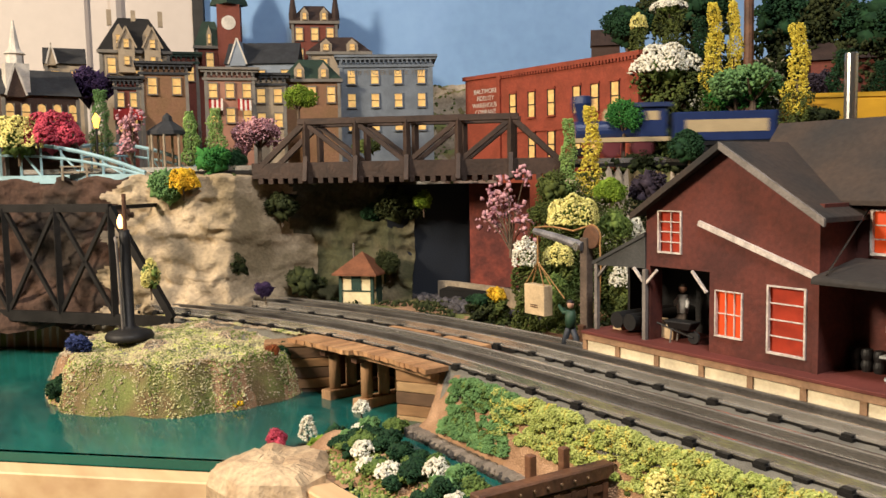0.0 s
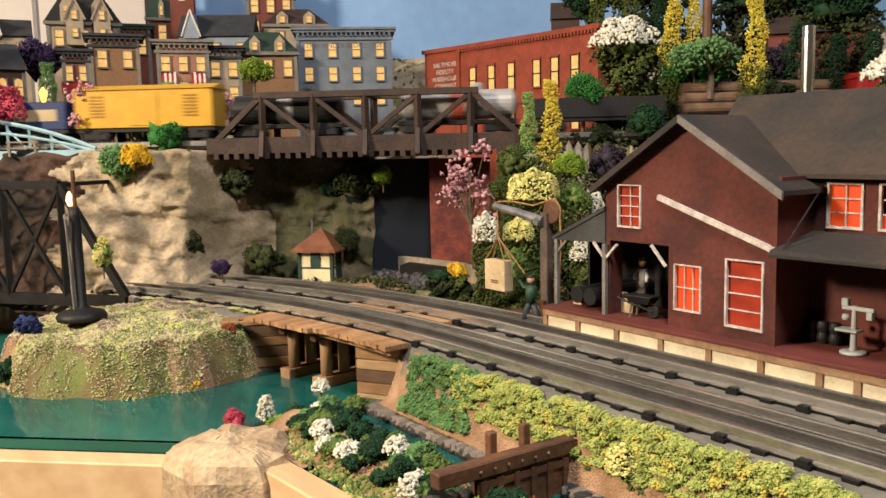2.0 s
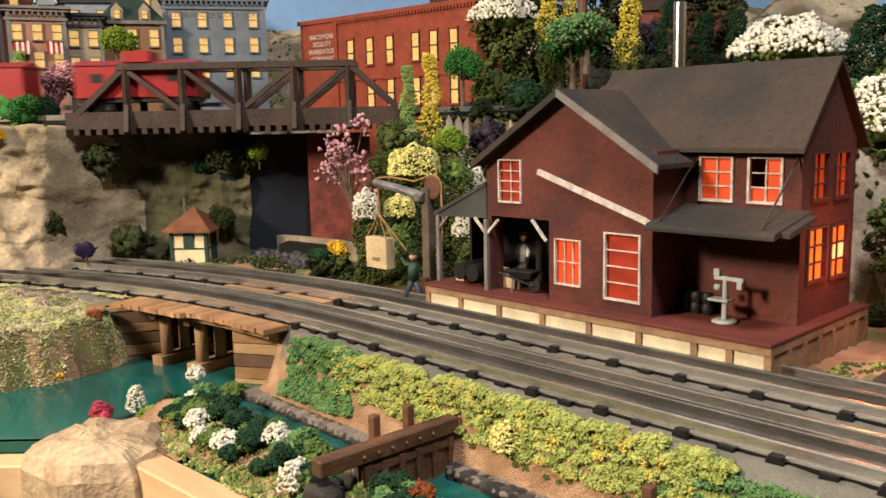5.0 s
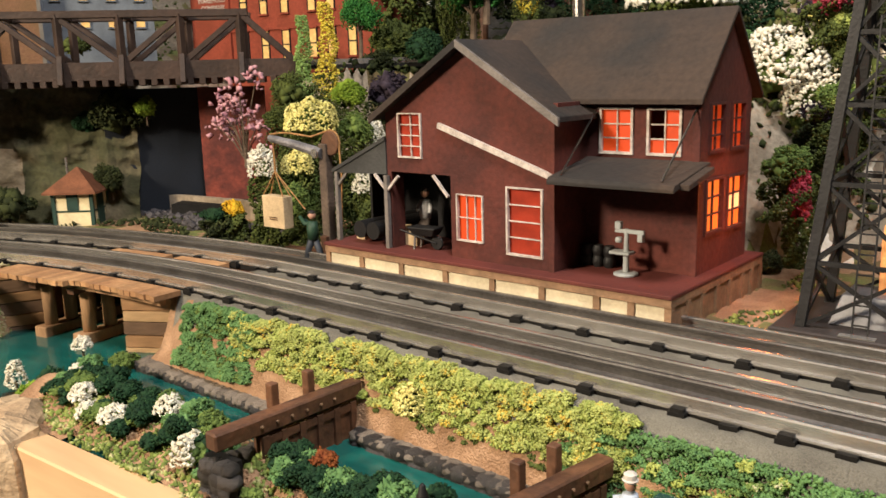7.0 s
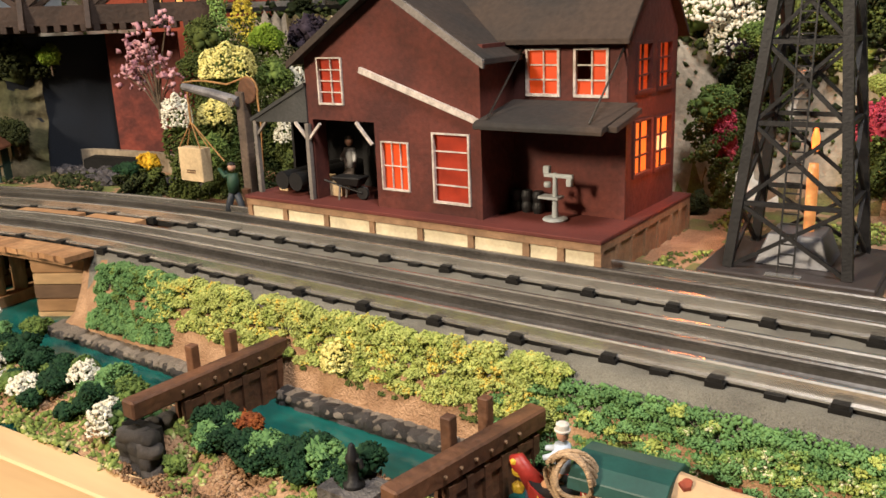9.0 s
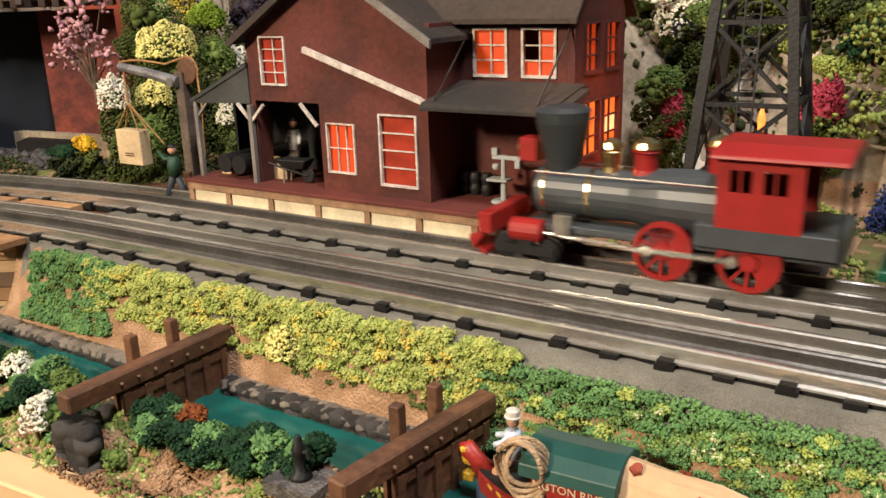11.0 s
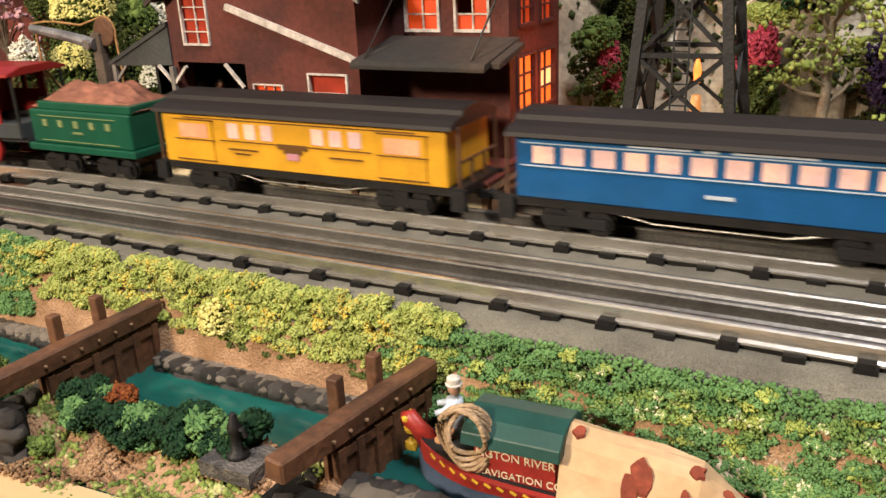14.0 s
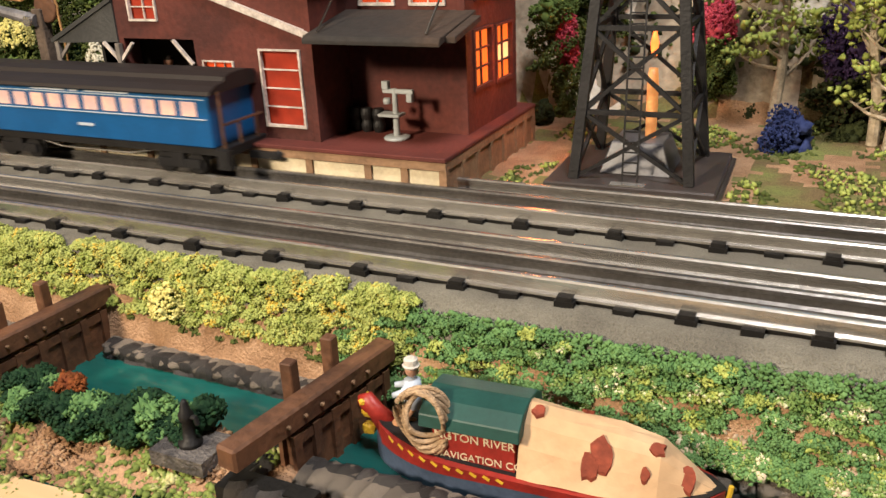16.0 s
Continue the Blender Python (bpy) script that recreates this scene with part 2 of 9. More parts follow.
def ground_z(x, y):
    r = math.hypot(x - CX, y - CY) if x < CX else y - CY
    f = FRONT_R - 0.028 - r            # distance in front of the tracks' ballast
    s = (x - UP0.x) * UPD.x + (y - UP0.y) * UPD.y
    v = (x - UP0.x) * UPN.x + (y - UP0.y) * UPN.y
    if x > -0.203:
        f += 0.010 * smooth_step(-0.160, -0.198, x)
    bed = -0.078
    z = -0.0020
    if f > 0:
        if x > -0.203:
            z = -0.002 - 0.029 * smooth_step(0.001, 0.011, f) - (0.008 if x > -0.02 else 0.0105) * smooth_step(0.008, 0.019, f)
            if y < -0.030:
                z = bed
            if y < bank_near(x):
                z = -0.036 - 0.0115 * (1 - smooth_step(-0.002, 0.030, y - edge_y(x)))
                z += 0.004 * fbm(x, y, 40, 4.0)
        else:
            z = bed
            q = math.hypot((x + 0.455) / 0.128, (y + 0.105) / 0.128) + 0.06 * fbm(x, y, 25, 9.0)
            isle = -0.004 - 0.076 * smooth_step(0.80, 1.01, q) - 0.007 * smooth_step(0.3, 0.75, q) + 0.004 * fbm(x, y, 38, 5.0)
            z = max(z, isle)
            q = math.hypot((x + 0.195) / 0.052, (y + 0.135) / 0.042) + 0.1 * fbm(x, y, 30, 2.0)
            z = max(z, -0.047 - 0.03 * smooth_step(0.55, 1.0, q))
    else:
        # gap under the trestle and the iron bridge
        if -0.372 < x < -0.206 and r < REAR_R + 0.02:
            z = bed
        if x < -0.555 and r < REAR_R - 0.03:
            z = bed
    # behind the tracks
    hill = 0.0
    if x > -0.42 and y > 0.2:
        near = 0.245 + 0.012 * math.sin(x * 23) + 0.045 * smooth_step(0.03, 0.09, x)
        hill = 0.10 * smooth_step(near, near + 0.05, y) + 0.04 * smooth_step(near + 0.04, near + 0.16, y)
        hill *= smooth_step(-0.36, -0.26, x)
        if v > 0.04 or x > 0.0:
            hill += 0.30 * smooth_step(0.05, 0.55, max(v, (y - 0.33) * 0.9 if x > 0 else v))
    if s > 0.02 and v > 0.05:
        hill = max(hill, 0.134 * smooth_step(0.05, 0.07, v) * smooth_step(0.10, 0.16, s + v * 0.3) + 0.16 * smooth_step(0.20, 0.5, v))
    if s < -0.12 and v > 0.10:
        hill = max(hill, (0.134 + 0.16 * smooth_step(0.1, 0.45, v)) * smooth_step(-0.12, -0.2, s))
    if s > 0.335 and v > -0.03:
        hill = max(hill, 0.132)
    if abs(v) < 0.035 and (s > 0.33 or s < 0.0):
        hill = min(max(hill, 0.130 if (s > 0.33 or (s < 0 and y > 0.24)) else hill), 0.134)
    z += hill
    if hill > 0.004 and abs(v) > 0.03:
        z += 0.010 * fbm(x, y, 16, 3.0) + 0.005 * fbm(x, y, 55, 1.0)
    else:
        z += 0.0010 * fbm(x, y, 60, 2.0)
    return z


def terrain():
    x0, x1, y0, y1, st = -1.5, 0.95, -0.42, 0.95, 0.0065
    nx, ny = int((x1 - x0) / st), int((y1 - y0) / st)
    idx, verts, faces = {}, [], []
    for j in range(ny + 1):
        for i in range(nx + 1):
            x, y = x0 + i * st, y0 + j * st
            if y < edge_y(x) - 0.004:
                continue
            idx[i, j] = len(verts)
            verts.append((x, y, ground_z(x, y)))
    for j in range(ny):
        for i in range(nx):
            q = [(i, j), (i + 1, j), (i + 1, j + 1), (i, j + 1)]
            if all(k in idx for k in q):
                faces.append([idx[k] for k in q])
    me = bpy.data.meshes.new("ground")
    me.from_pydata(verts, [], faces)
    for m in ("ballast", "rock", "moss", "earth"):
        me.materials.append(M[m])
    for p in me.polygons:
        c = p.center
        p.use_smooth = True
        steep = p.normal.z
        n = fbm(c.x, c.y, 22, 7.0)
        if c.z < -0.012:
            p.material_index = 2 if (c.x < -0.21 and n > -0.2) else 3
        elif c.z < 0.008 and c.y < 0.112 + (0.0 if c.x > -0.15 else (c.x + 0.15) * 0.1):
            p.material_index = 0
        elif c.z < 0.01:
            p.material_index = 2 if n > 0.0 else 3
        else:
            p.material_index = 1 if (steep < 0.85 and n < 0.45) else 2
    ob = new("ground", me)
    tagged(ob, "sculpted layout ground of plaster rock, moss and grey ballast", "ground", kind="structure")


terrain()


def water_sheet():
    bm = bmesh.new()
    pts = [(-1.45, -0.41), (-0.476, -0.41), (-0.192, -0.111), (0.9, -0.111), (0.9, -0.020), (-0.2, -0.020), (-0.2, 0.10), (-0.36, 0.10), (-1.45, 0.0)]
    bm.faces.new([bm.verts.new((*p, WATER)) for p in pts])
    tagged(part("water", bm, M["water"]), "dark teal river water, glossy resin", "water", kind="structure")
    bm = bmesh.new()
    bm.faces.new([bm.verts.new((*p, CANAL)) for p in ((-0.0195, -0.078), (0.9, -0.078), (0.9, -0.020), (-0.0195, -0.020))])
    tagged(part("water", bm, M["water"]), "dark teal canal water between the lock gates", "water", kind="structure")


def make_water():
    m = mat("teal_water", (0.012, 0.120, 0.100), 0.12, 0.35, 9, 0.12, second=(0.009, 0.070, 0.064), fine=110, stretch=(0.5, 1.4, 1), spec=0.6)
    return m


M["water"] = make_water()
water_sheet()


def sweep_profile(bm, R, s0, s1, y, prof, step=0.02):
    """A profile of (across, up) pairs that follows a track at the offset y from its middle."""
    n = max(1, int(abs(s1 - s0) / step))
    rings = []
    for i in range(n + 1):
        p, a = on_track(R, s0 + (s1 - s0) * i / n)
        s = Vector((math.sin(-a), math.cos(-a), 0))
        rings.append([bm.verts.new(p + s * (y + u) + Vector((0, 0, z))) for u, z in prof])
    m = len(prof)
    for q, r in zip(rings, rings[1:]):
        for k in range(m):
            bm.faces.new((q[k], q[(k + 1) % m], r[(k + 1) % m], r[k]))
    bm.faces.new(rings[0][::-1])
    bm.faces.new(rings[-1])


def sweep(bm, R, s0, s1, y, z0, z1, w, step=0.02):
    sweep_profile(bm, R, s0, s1, y, ((-w / 2, z0), (w / 2, z0), (w / 2, z1), (-w / 2, z1)), step)


HALF_RAIL = ((0.0022, -0.0002), (0.0022, 0.0006), (0.0009, 0.0014), (0.0008, 0.0038), (0.0014, 0.0042), (0.0014, 0.0055), (0.0008, 0.0062))
RAIL = HALF_RAIL + tuple((-u, z) for u, z in reversed(HALF_RAIL))
GAUGE = 0.033


def track(R, s0, s1, name, label):
    t = thing(name, label, "railway track")
    for k, (y, m) in enumerate(((-GAUGE / 2, "rail"), (0, "centre_rail"), (GAUGE / 2, "rail"))):
        bm = bmesh.new()
        sweep_profile(bm, R, s0, s1, y, RAIL)
        part("rail" if m == "rail" else "centre_rail", bm, M[m], t)
    bm = bmesh.new()
    sweep(bm, R, s0, s1, 0, -0.004, -0.0006, 0.036)
    part("roadbed", bm, M["tie"], t, "black tie bed between the rails")
    bm = bmesh.new()
    rod(bm, (0, -0.0215, -0.0014), (0, 0.0215, -0.0014), 0.0070, 0.0026)
    me = mesh_of("tie", bm, M["tie"])
    bm = bmesh.new()
    rod(bm, (0, 0.0174, 0.0004), (0, 0.0212, 0.0004), 0.0054, 0.0022)
    me2 = mesh_of("tie_clip", bm, M["tie"])
    s, k = s0 + 0.01, 0
    while s < s1:
        p, a = on_track(R, s)
        o = new("tie", me)
        o.parent = t
        o.matrix_world = Matrix.Translation(p) @ pose(0, 0, 0, 0, 0, math.degrees(a))
        if k % 2 == 0:
            for turn in (0, 180):
                o = new("tie_clip", me2)
                o.parent = t
                o.matrix_world = Matrix.Translation(p) @ pose(0, 0, 0, 0, 0, math.degrees(a) + turn)
        s += 0.0204
        k += 1
    return t


track(FRONT_R, -0.86, 2.56, "railway_track", "three-rail tubular steel track with black ties on grey ballast")
track(REAR_R, -0.86, 2.56, "railway_track", "three-rail tubular steel track with black ties, past the freight house")

# ---- freight house ----
HZ = 0.0195      # platform top
FY = 0.0955      # front of the gabled part
WY = 0.1290      # front of the wing
BY = 0.198       # back


def wall_panel(bm, u0, u1, z0, z1, holes, at, thick, axis):
    """A wall with rectangular openings through it; axis 'y': along x at y = at, axis 'x': along y at x = at."""
    us = sorted({u0, u1, *(h[0] for h in holes), *(h[1] for h in holes)})
    zs = sorted({z0, z1, *(h[2] for h in holes), *(h[3] for h in holes)})
    for a, b in zip(us, us[1:]):
        for c, d in zip(zs, zs[1:]):
            m, n = (a + b) / 2, (c + d) / 2
            if any(h[0] < m < h[1] and h[2] < n < h[3] for h in holes):
                continue
            if axis == "y":
                box(bm, a, at, c, b, at + thick, d)
            else:
                box(bm, at - thick, a, c, at, b, d)
    bmesh.ops.remove_doubles(bm, verts=bm.verts, dist=1e-6)


M["red_pane"] = mat("red_lit_pane", (0.5, 0.05, 0.01), 0.4, 0.2, 90, 0, emit=(1.0, 0.10, 0.015, 0.34), fine=120)
M["red_pane_dim"] = mat("dim_red_pane", (0.30, 0.03, 0.012), 0.4, 0.3, 90, 0, emit=(1.0, 0.07, 0.015, 0.07), fine=120)
M["orange_pane"] = mat("orange_lit_pane", (0.6, 0.12, 0.01), 0.4, 0.2, 90, 0, emit=(1.0, 0.22, 0.03, 0.9), fine=120)
M["frame_white"] = mat("chipped_white_frame", (0.58, 0.50, 0.44), 0.7, 0.3, 150, 0.3)
M["lead"] = mat("grey_lean_to_metal", (0.06, 0.06, 0.058), 0.55, 0.3, 40, 0.2, metal=0.2)
M["post_grey"] = mat("grey_weathered_post", (0.19, 0.165, 0.145), 0.8, 0.3, 60, 0.3)
M["chrome"] = mat("bright_metal", (0.75, 0.72, 0.68), 0.25, 0.1, 40, 0.05, metal=1.0)
M["tan_wood"] = mat("tan_platform_wood", (0.30, 0.175, 0.095), 0.75, 0.3, 60, 0.3, fine=400)


def window(house, u0, u1, z0, z1, at, axis, cols, rows, pane, frame, fw=0.0013, missing=()):
    """A window in an opening: frame, bars and panes."""
    w = new("window")
    w.parent = house
    def bar(bm, a0, a1, c0, c1, d0, d1):
        if axis == "y":
            box(bm, a0, at + d0, c0, a1, at + d1, c1)
        else:
            box(bm, at - d1, a0, c0, at - d0, a1, c1)
    bm = bmesh.new()
    bar(bm, u0 - fw, u0 + fw * 0.3, z0 - fw, z1 + fw, -0.0012, 0.001)
    bar(bm, u1 - fw * 0.3, u1 + fw, z0 - fw, z1 + fw, -0.0012, 0.001)
    bar(bm, u0 + fw * 0.3, u1 - fw * 0.3, z1, z1 + fw, -0.0012, 0.001)
    bar(bm, u0 + fw * 0.3, u1 - fw * 0.3, z0 - fw, z0 + fw * 0.3, -0.0012, 0.001)
    part("window_frame", bm, M[frame], w)
    for i in range(1, cols):
        bm = bmesh.new()
        u = u0 + (u1 - u0) * i / cols
        bar(bm, u - fw * 0.36, u + fw * 0.36, z0, z1, 0.0004, 0.0014)
        part("glazing_bar", bm, M[frame], w)
    for j in range(1, rows):
        bm = bmesh.new()
        z = z0 + (z1 - z0) * j / rows
        bar(bm, u0, u1, z - fw * 0.36, z + fw * 0.36, 0.0002, 0.0012)
        part("glazing_bar", bm, M[frame], w)
    for i in range(cols):
        for j in range(rows):
            if (i, j) in missing:
                continue
            bm = bmesh.new()
            a, b = u0 + (u1 - u0) * i / cols, u0 + (u1 - u0) * (i + 1) / cols
            c, d = z0 + (z1 - z0) * j / rows, z0 + (z1 - z0) * (j + 1) / rows
            bar(bm, a, b, c, d, 0.0018, 0.0022)
            part("pane", bm, M[pane if not isinstance(pane, dict) else pane.get((i, j), pane["x"])], w)


def freight_house():
    h = thing("freight_house", "barn-red wooden freight house with black weathered roofs and red-lit windows", "house")
    # platform
    bm = bmesh.new()
    box(bm, -0.153, 0.0835, HZ - 0.0022, 0.0985, 0.208, HZ)
    part("platform_deck", bm, M["porch_red"], h, "dark red painted platform deck", bevel=0.0004)
    bm = bmesh.new()
    box(bm, -0.152, 0.084, HZ - 0.0062, 0.0982, 0.0875, HZ - 0.0022)
    part("platform_beam", bm, M["tan_wood"], h)
    bm = bmesh.new()
    box(bm, 0.0945, 0.0875, HZ - 0.0062, 0.0982, 0.207, HZ - 0.0022)
    part("platform_beam", bm, M["tan_wood"], h)
    for x in (-0.150, -0.118, -0.083, -0.047, -0.012, 0.022, 0.056, 0.076, 0.0963):
        bm = bmesh.new()
        box(bm, x - 0.0019, 0.0845, -0.004, x + 0.0019, 0.088, HZ - 0.0062)
        part("platform_post", bm, M["tan_wood"], h)
    for y in (0.105, 0.123, 0.141, 0.159, 0.177, 0.191, 0.205):
        bm = bmesh.new()
        box(bm, 0.0952, y - 0.0019, -0.004, 0.0985, y + 0.0019, HZ - 0.0062)
        part("platform_post", bm, M["tan_wood"], h)
    bm = bmesh.new()
    box(bm, -0.151, 0.0858, -0.004, 0.096, 0.0872, HZ - 0.0064)
    part("skirt_panel", bm, M["cream"], h, "cream painted skirting panel")
    bm = bmesh.new()
    box(bm, 0.0962, 0.0885, -0.004, 0.0972, 0.206, HZ - 0.0064)
    part("skirt_panel", bm, M["tan_wood"], h)
    # front wall with its openings
    holes = [(-0.0985, -0.0500, HZ, 0.0690), (-0.0905, -0.0725, 0.0790, 0.1050), (-0.0446, -0.0260, 0.0310, 0.0580), (-0.0078, 0.0153, 0.0268, 0.0645)]
    bm = bmesh.new()
    wall_panel(bm, -0.102, 0.0235, HZ, 0.1055, holes, FY, 0.003, "y")
    part("wall", bm, M["barn_red"], h)
    bm = bmesh.new()
    prism(bm, [(-0.102, 0.1055), (0.0235, 0.1055), (-0.0375, 0.1440)], "y", FY, FY + 0.003)
    part("gable", bm, M["barn_red"], h)
    # wing
    holes = [(0.0330, 0.0515, 0.0840, 0.1072), (0.0618, 0.0795, 0.0840, 0.1072)]
    bm = bmesh.new()
    wall_panel(bm, 0.0235, 0.0905, HZ, 0.116, holes, WY, 0.003, "y")
    part("wall", bm, M["barn_red"], h)
    bm = bmesh.new()
    box(bm, 0.0205, FY + 0.003, HZ, 0.0235, WY, 0.112)
    part("wall", bm, M["barn_red"], h)
    holes = [(0.1410, 0.1595, 0.0850, 0.1090), (0.1695, 0.1880, 0.0845, 0.1085), (0.1385, 0.1605, 0.0410, 0.0690), (0.1675, 0.1900, 0.0395, 0.0680)]
    bm = bmesh.new()
    wall_panel(bm, WY + 0.003, BY, HZ, 0.116, holes, 0.0905, 0.003, "x")
    part("wall", bm, M["barn_red"], h)
    bm = bmesh.new()
    prism(bm, [(WY, 0.116), (BY, 0.116), (0.1635, 0.1560)], "x", 0.0875, 0.0905)
    part("gable", bm, M["barn_red"], h)
    bm = bmesh.new()
    box(bm, -0.102, BY - 0.003, HZ, 0.0875, BY, 0.116)
    part("wall", bm, M["barn_red"], h)
    bm = bmesh.new()
    wall_panel(bm, FY + 0.003, BY - 0.003, HZ, 0.108, [(FY + 0.012, 0.17, HZ, 0.066)], -0.099, 0.003, "x")
    part("wall", bm, M["barn_red"], h)
    # black backing added so the doorway's inner shade comes from colour
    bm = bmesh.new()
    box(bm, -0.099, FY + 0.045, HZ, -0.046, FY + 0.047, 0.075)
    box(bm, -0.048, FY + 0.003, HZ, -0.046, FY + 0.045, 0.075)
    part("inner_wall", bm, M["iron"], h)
    bm = bmesh.new()
    prism(bm, [(0.1635 - 0.032, 0.1210), (0.1635, 0.1562), (0.1635 + 0.032, 0.1210)], "x", -0.047, -0.045)
    part("gable", bm, M["barn_red"], h)
    # corner boards
    for x0, x1, y, z1 in ((0.0205, 0.0240, FY, 0.1055), (0.0870, 0.0910, WY, 0.116)):
        bm = bmesh.new()
        box(bm, x0, y - 0.0012, HZ, x1, y, z1)
        part("corner_board", bm, M["barn_red"], h)
    # roofs
    ax, az = -0.0375, 0.1480
    t = 0.0030
    for sx, ex, ez in ((-1, -0.1085, 0.1042), (1, 0.0310, 0.1052)):
        bm = bmesh.new()
        prism(bm, [(ax, az), (ex, ez), (ex, ez - t), (ax, az - t)], "y", FY - 0.0070, 0.152)
        part("roof", bm, M["roof"], h, bevel=0.0003)
        bm = bmesh.new()
        prism(bm, [(ax, az - 0.0004), (ex, ez - 0.0004), (ex, ez - t - 0.0018), (ax, az - t - 0.0018)], "y", FY - 0.0090, FY - 0.0072)
        part("barge_board", bm, M["roof"] if sx < 0 else M["post_grey"], h, "" if sx < 0 else "pale weathered barge board")
    ry, rz = 0.1635, 0.1605
    for ey, ez in ((0.1210, 0.1132), (0.2060, 0.1132)):
        bm = bmesh.new()
        prism(bm, [(ry, rz), (ey, ez), (ey, ez - t), (ry, rz - t)], "x", -0.0515, 0.0945)
        part("roof", bm, M["roof"], h, bevel=0.0003)
    # awning
    bm = bmesh.new()
    prism(bm, [(WY, 0.0810), (0.088, 0.0735), (0.0865, 0.0715), (0.0865, 0.0695), (0.090, 0.0705), (WY, 0.0780)], "x", 0.0238, 0.0965)
    prism(bm, [(WY - 0.006, 0.0793), (0.093, 0.0735), (0.093, 0.0705), (WY - 0.006, 0.0763)], "x", 0.0965, 0.1015)
    part("awning", bm, M["roof"], h, bevel=0.0003)
    for x in (0.0300, 0.0880):
        bm = bmesh.new()
        tube(bm, [(x, 0.091, 0.0745), (x + 0.001, WY - 0.001, 0.1085)], 0.0006, 6)
        part("awning_rod", bm, M["chrome"], h, "thin metal stay rod")
    # slanting trim of a lost roof
    bm = bmesh.new()
    rod(bm, (-0.0575, FY - 0.0012, 0.0988), (0.0235, FY - 0.0012, 0.0722), 0.0024, 0.0032)
    part("trim_strip", bm, M["frame_white"], h, "pale slanting trim strip")
    # windows
    dim = {"x": "red_pane_dim"}
    window(h, -0.0905, -0.0725, 0.0790, 0.1050, FY, "y", 2, 4, dim, "frame_white", 0.0008)
    window(h, -0.0446, -0.0260, 0.0310, 0.0580, FY, "y", 3, 2, "red_pane", "frame_white", 0.0007)
    window(h, -0.0078, 0.0153, 0.0268, 0.0645, FY, "y", 1, 4, {"x": "red_pane_dim"}, "frame_white", 0.0009)
    window(h, 0.0330, 0.0515, 0.0840, 0.1072, WY, "y", 2, 3, "red_pane", "frame_white", 0.0011)
    window(h, 0.0618, 0.0795, 0.0840, 0.1072, WY, "y", 2, 3, "red_pane", "frame_white", 0.0011, missing=((0, 1), (0, 2)))
    window(h, 0.1410, 0.1595, 0.0850, 0.1090, 0.0905, "x", 2, 3, "red_pane", "barn_red", 0.0014)
    window(h, 0.1695, 0.1880, 0.0845, 0.1085, 0.0905, "x", 2, 3, "red_pane", "barn_red", 0.0014)
    window(h, 0.1385, 0.1605, 0.0410, 0.0690, 0.0905, "x", 2, 3, "orange_pane", "barn_red", 0.0014)
    window(h, 0.1675, 0.1900, 0.0395, 0.0680, 0.0905, "x", 2, 3, {"x": "orange_pane", (0, 1): "window_glow", (1, 1): "window_glow"}, "barn_red", 0.0014)
    # added black backing: the open workshop's inner shade put in as colour
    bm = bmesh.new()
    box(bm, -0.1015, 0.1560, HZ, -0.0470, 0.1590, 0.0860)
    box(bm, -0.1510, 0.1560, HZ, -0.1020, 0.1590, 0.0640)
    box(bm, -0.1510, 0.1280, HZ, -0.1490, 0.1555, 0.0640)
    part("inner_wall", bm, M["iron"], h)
    # lean-to
    bm = bmesh.new()
    prism(bm, [(-0.102, 0.0910), (-0.1520, 0.0680), (-0.1520, 0.0655), (-0.102, 0.0885)], "y", FY - 0.002, 0.172)
    part("lean_to_roof", bm, M["lead"], h, "dull grey sheet-metal lean-to roof")
    bm = bmesh.new()
    prism(bm, [(-0.102, 0.0885), (-0.1520, 0.0655), (-0.102, 0.0670)], "y", FY - 0.001, FY + 0.001)
    part("lean_to_cheek", bm, M["lead"], h)
    for x, y in ((-0.1490, FY), (-0.1010, FY - 0.002), (-0.1490, 0.165)):
        bm = bmesh.new()
        box(bm, x - 0.0014, y - 0.0014, HZ, x + 0.0014, y + 0.0014, 0.0665)
        part("post", bm, M["post_grey"], h)
        for s in (-1, 1):
            if x + s * 0.012 < -0.155:
                continue
            bm = bmesh.new()
            rod(bm, (x, y, 0.0565), (x + s * 0.0105, y, 0.0668), 0.0016)
            part("brace", bm, M["frame_white"] if s < 0 or x > -0.11 else M["post_grey"], h)
    bm = bmesh.new()
    rod(bm, (-0.0505, FY - 0.002, 0.0565), (-0.0620, FY - 0.002, 0.0688), 0.0016)
    part("brace", bm, M["frame_white"], h)
    # metal stack
    s = thing("smoke_stack", "tall bright metal smoke stack rising behind the roof", "chimney")
    bm = bmesh.new()
    lathe(bm, [(0.0042, 0.03), (0.0042, 0.2055), (0.0036, 0.206)], 16, (-0.0335, 0.213, 0))
    part("pipe", bm, M["chrome"], s, smooth=False)
    bm = bmesh.new()
    lathe(bm, [(0.007, -0.01), (0.007, 0.03)], 12, (-0.0335, 0.213, 0))
    part("base", bm, M["iron"], s)
    # lamp added outside the end wall; casts the windows' red spill on the rock
    L = bpy.data.lights.new("house_bulb", "POINT")
    L.energy, L.color, L.shadow_soft_size = 0.07, (1.0, 0.2, 0.05), 0.006
    b = new("house_bulb", L)
    b.location = (0.115, 0.165, 0.055)


freight_house()


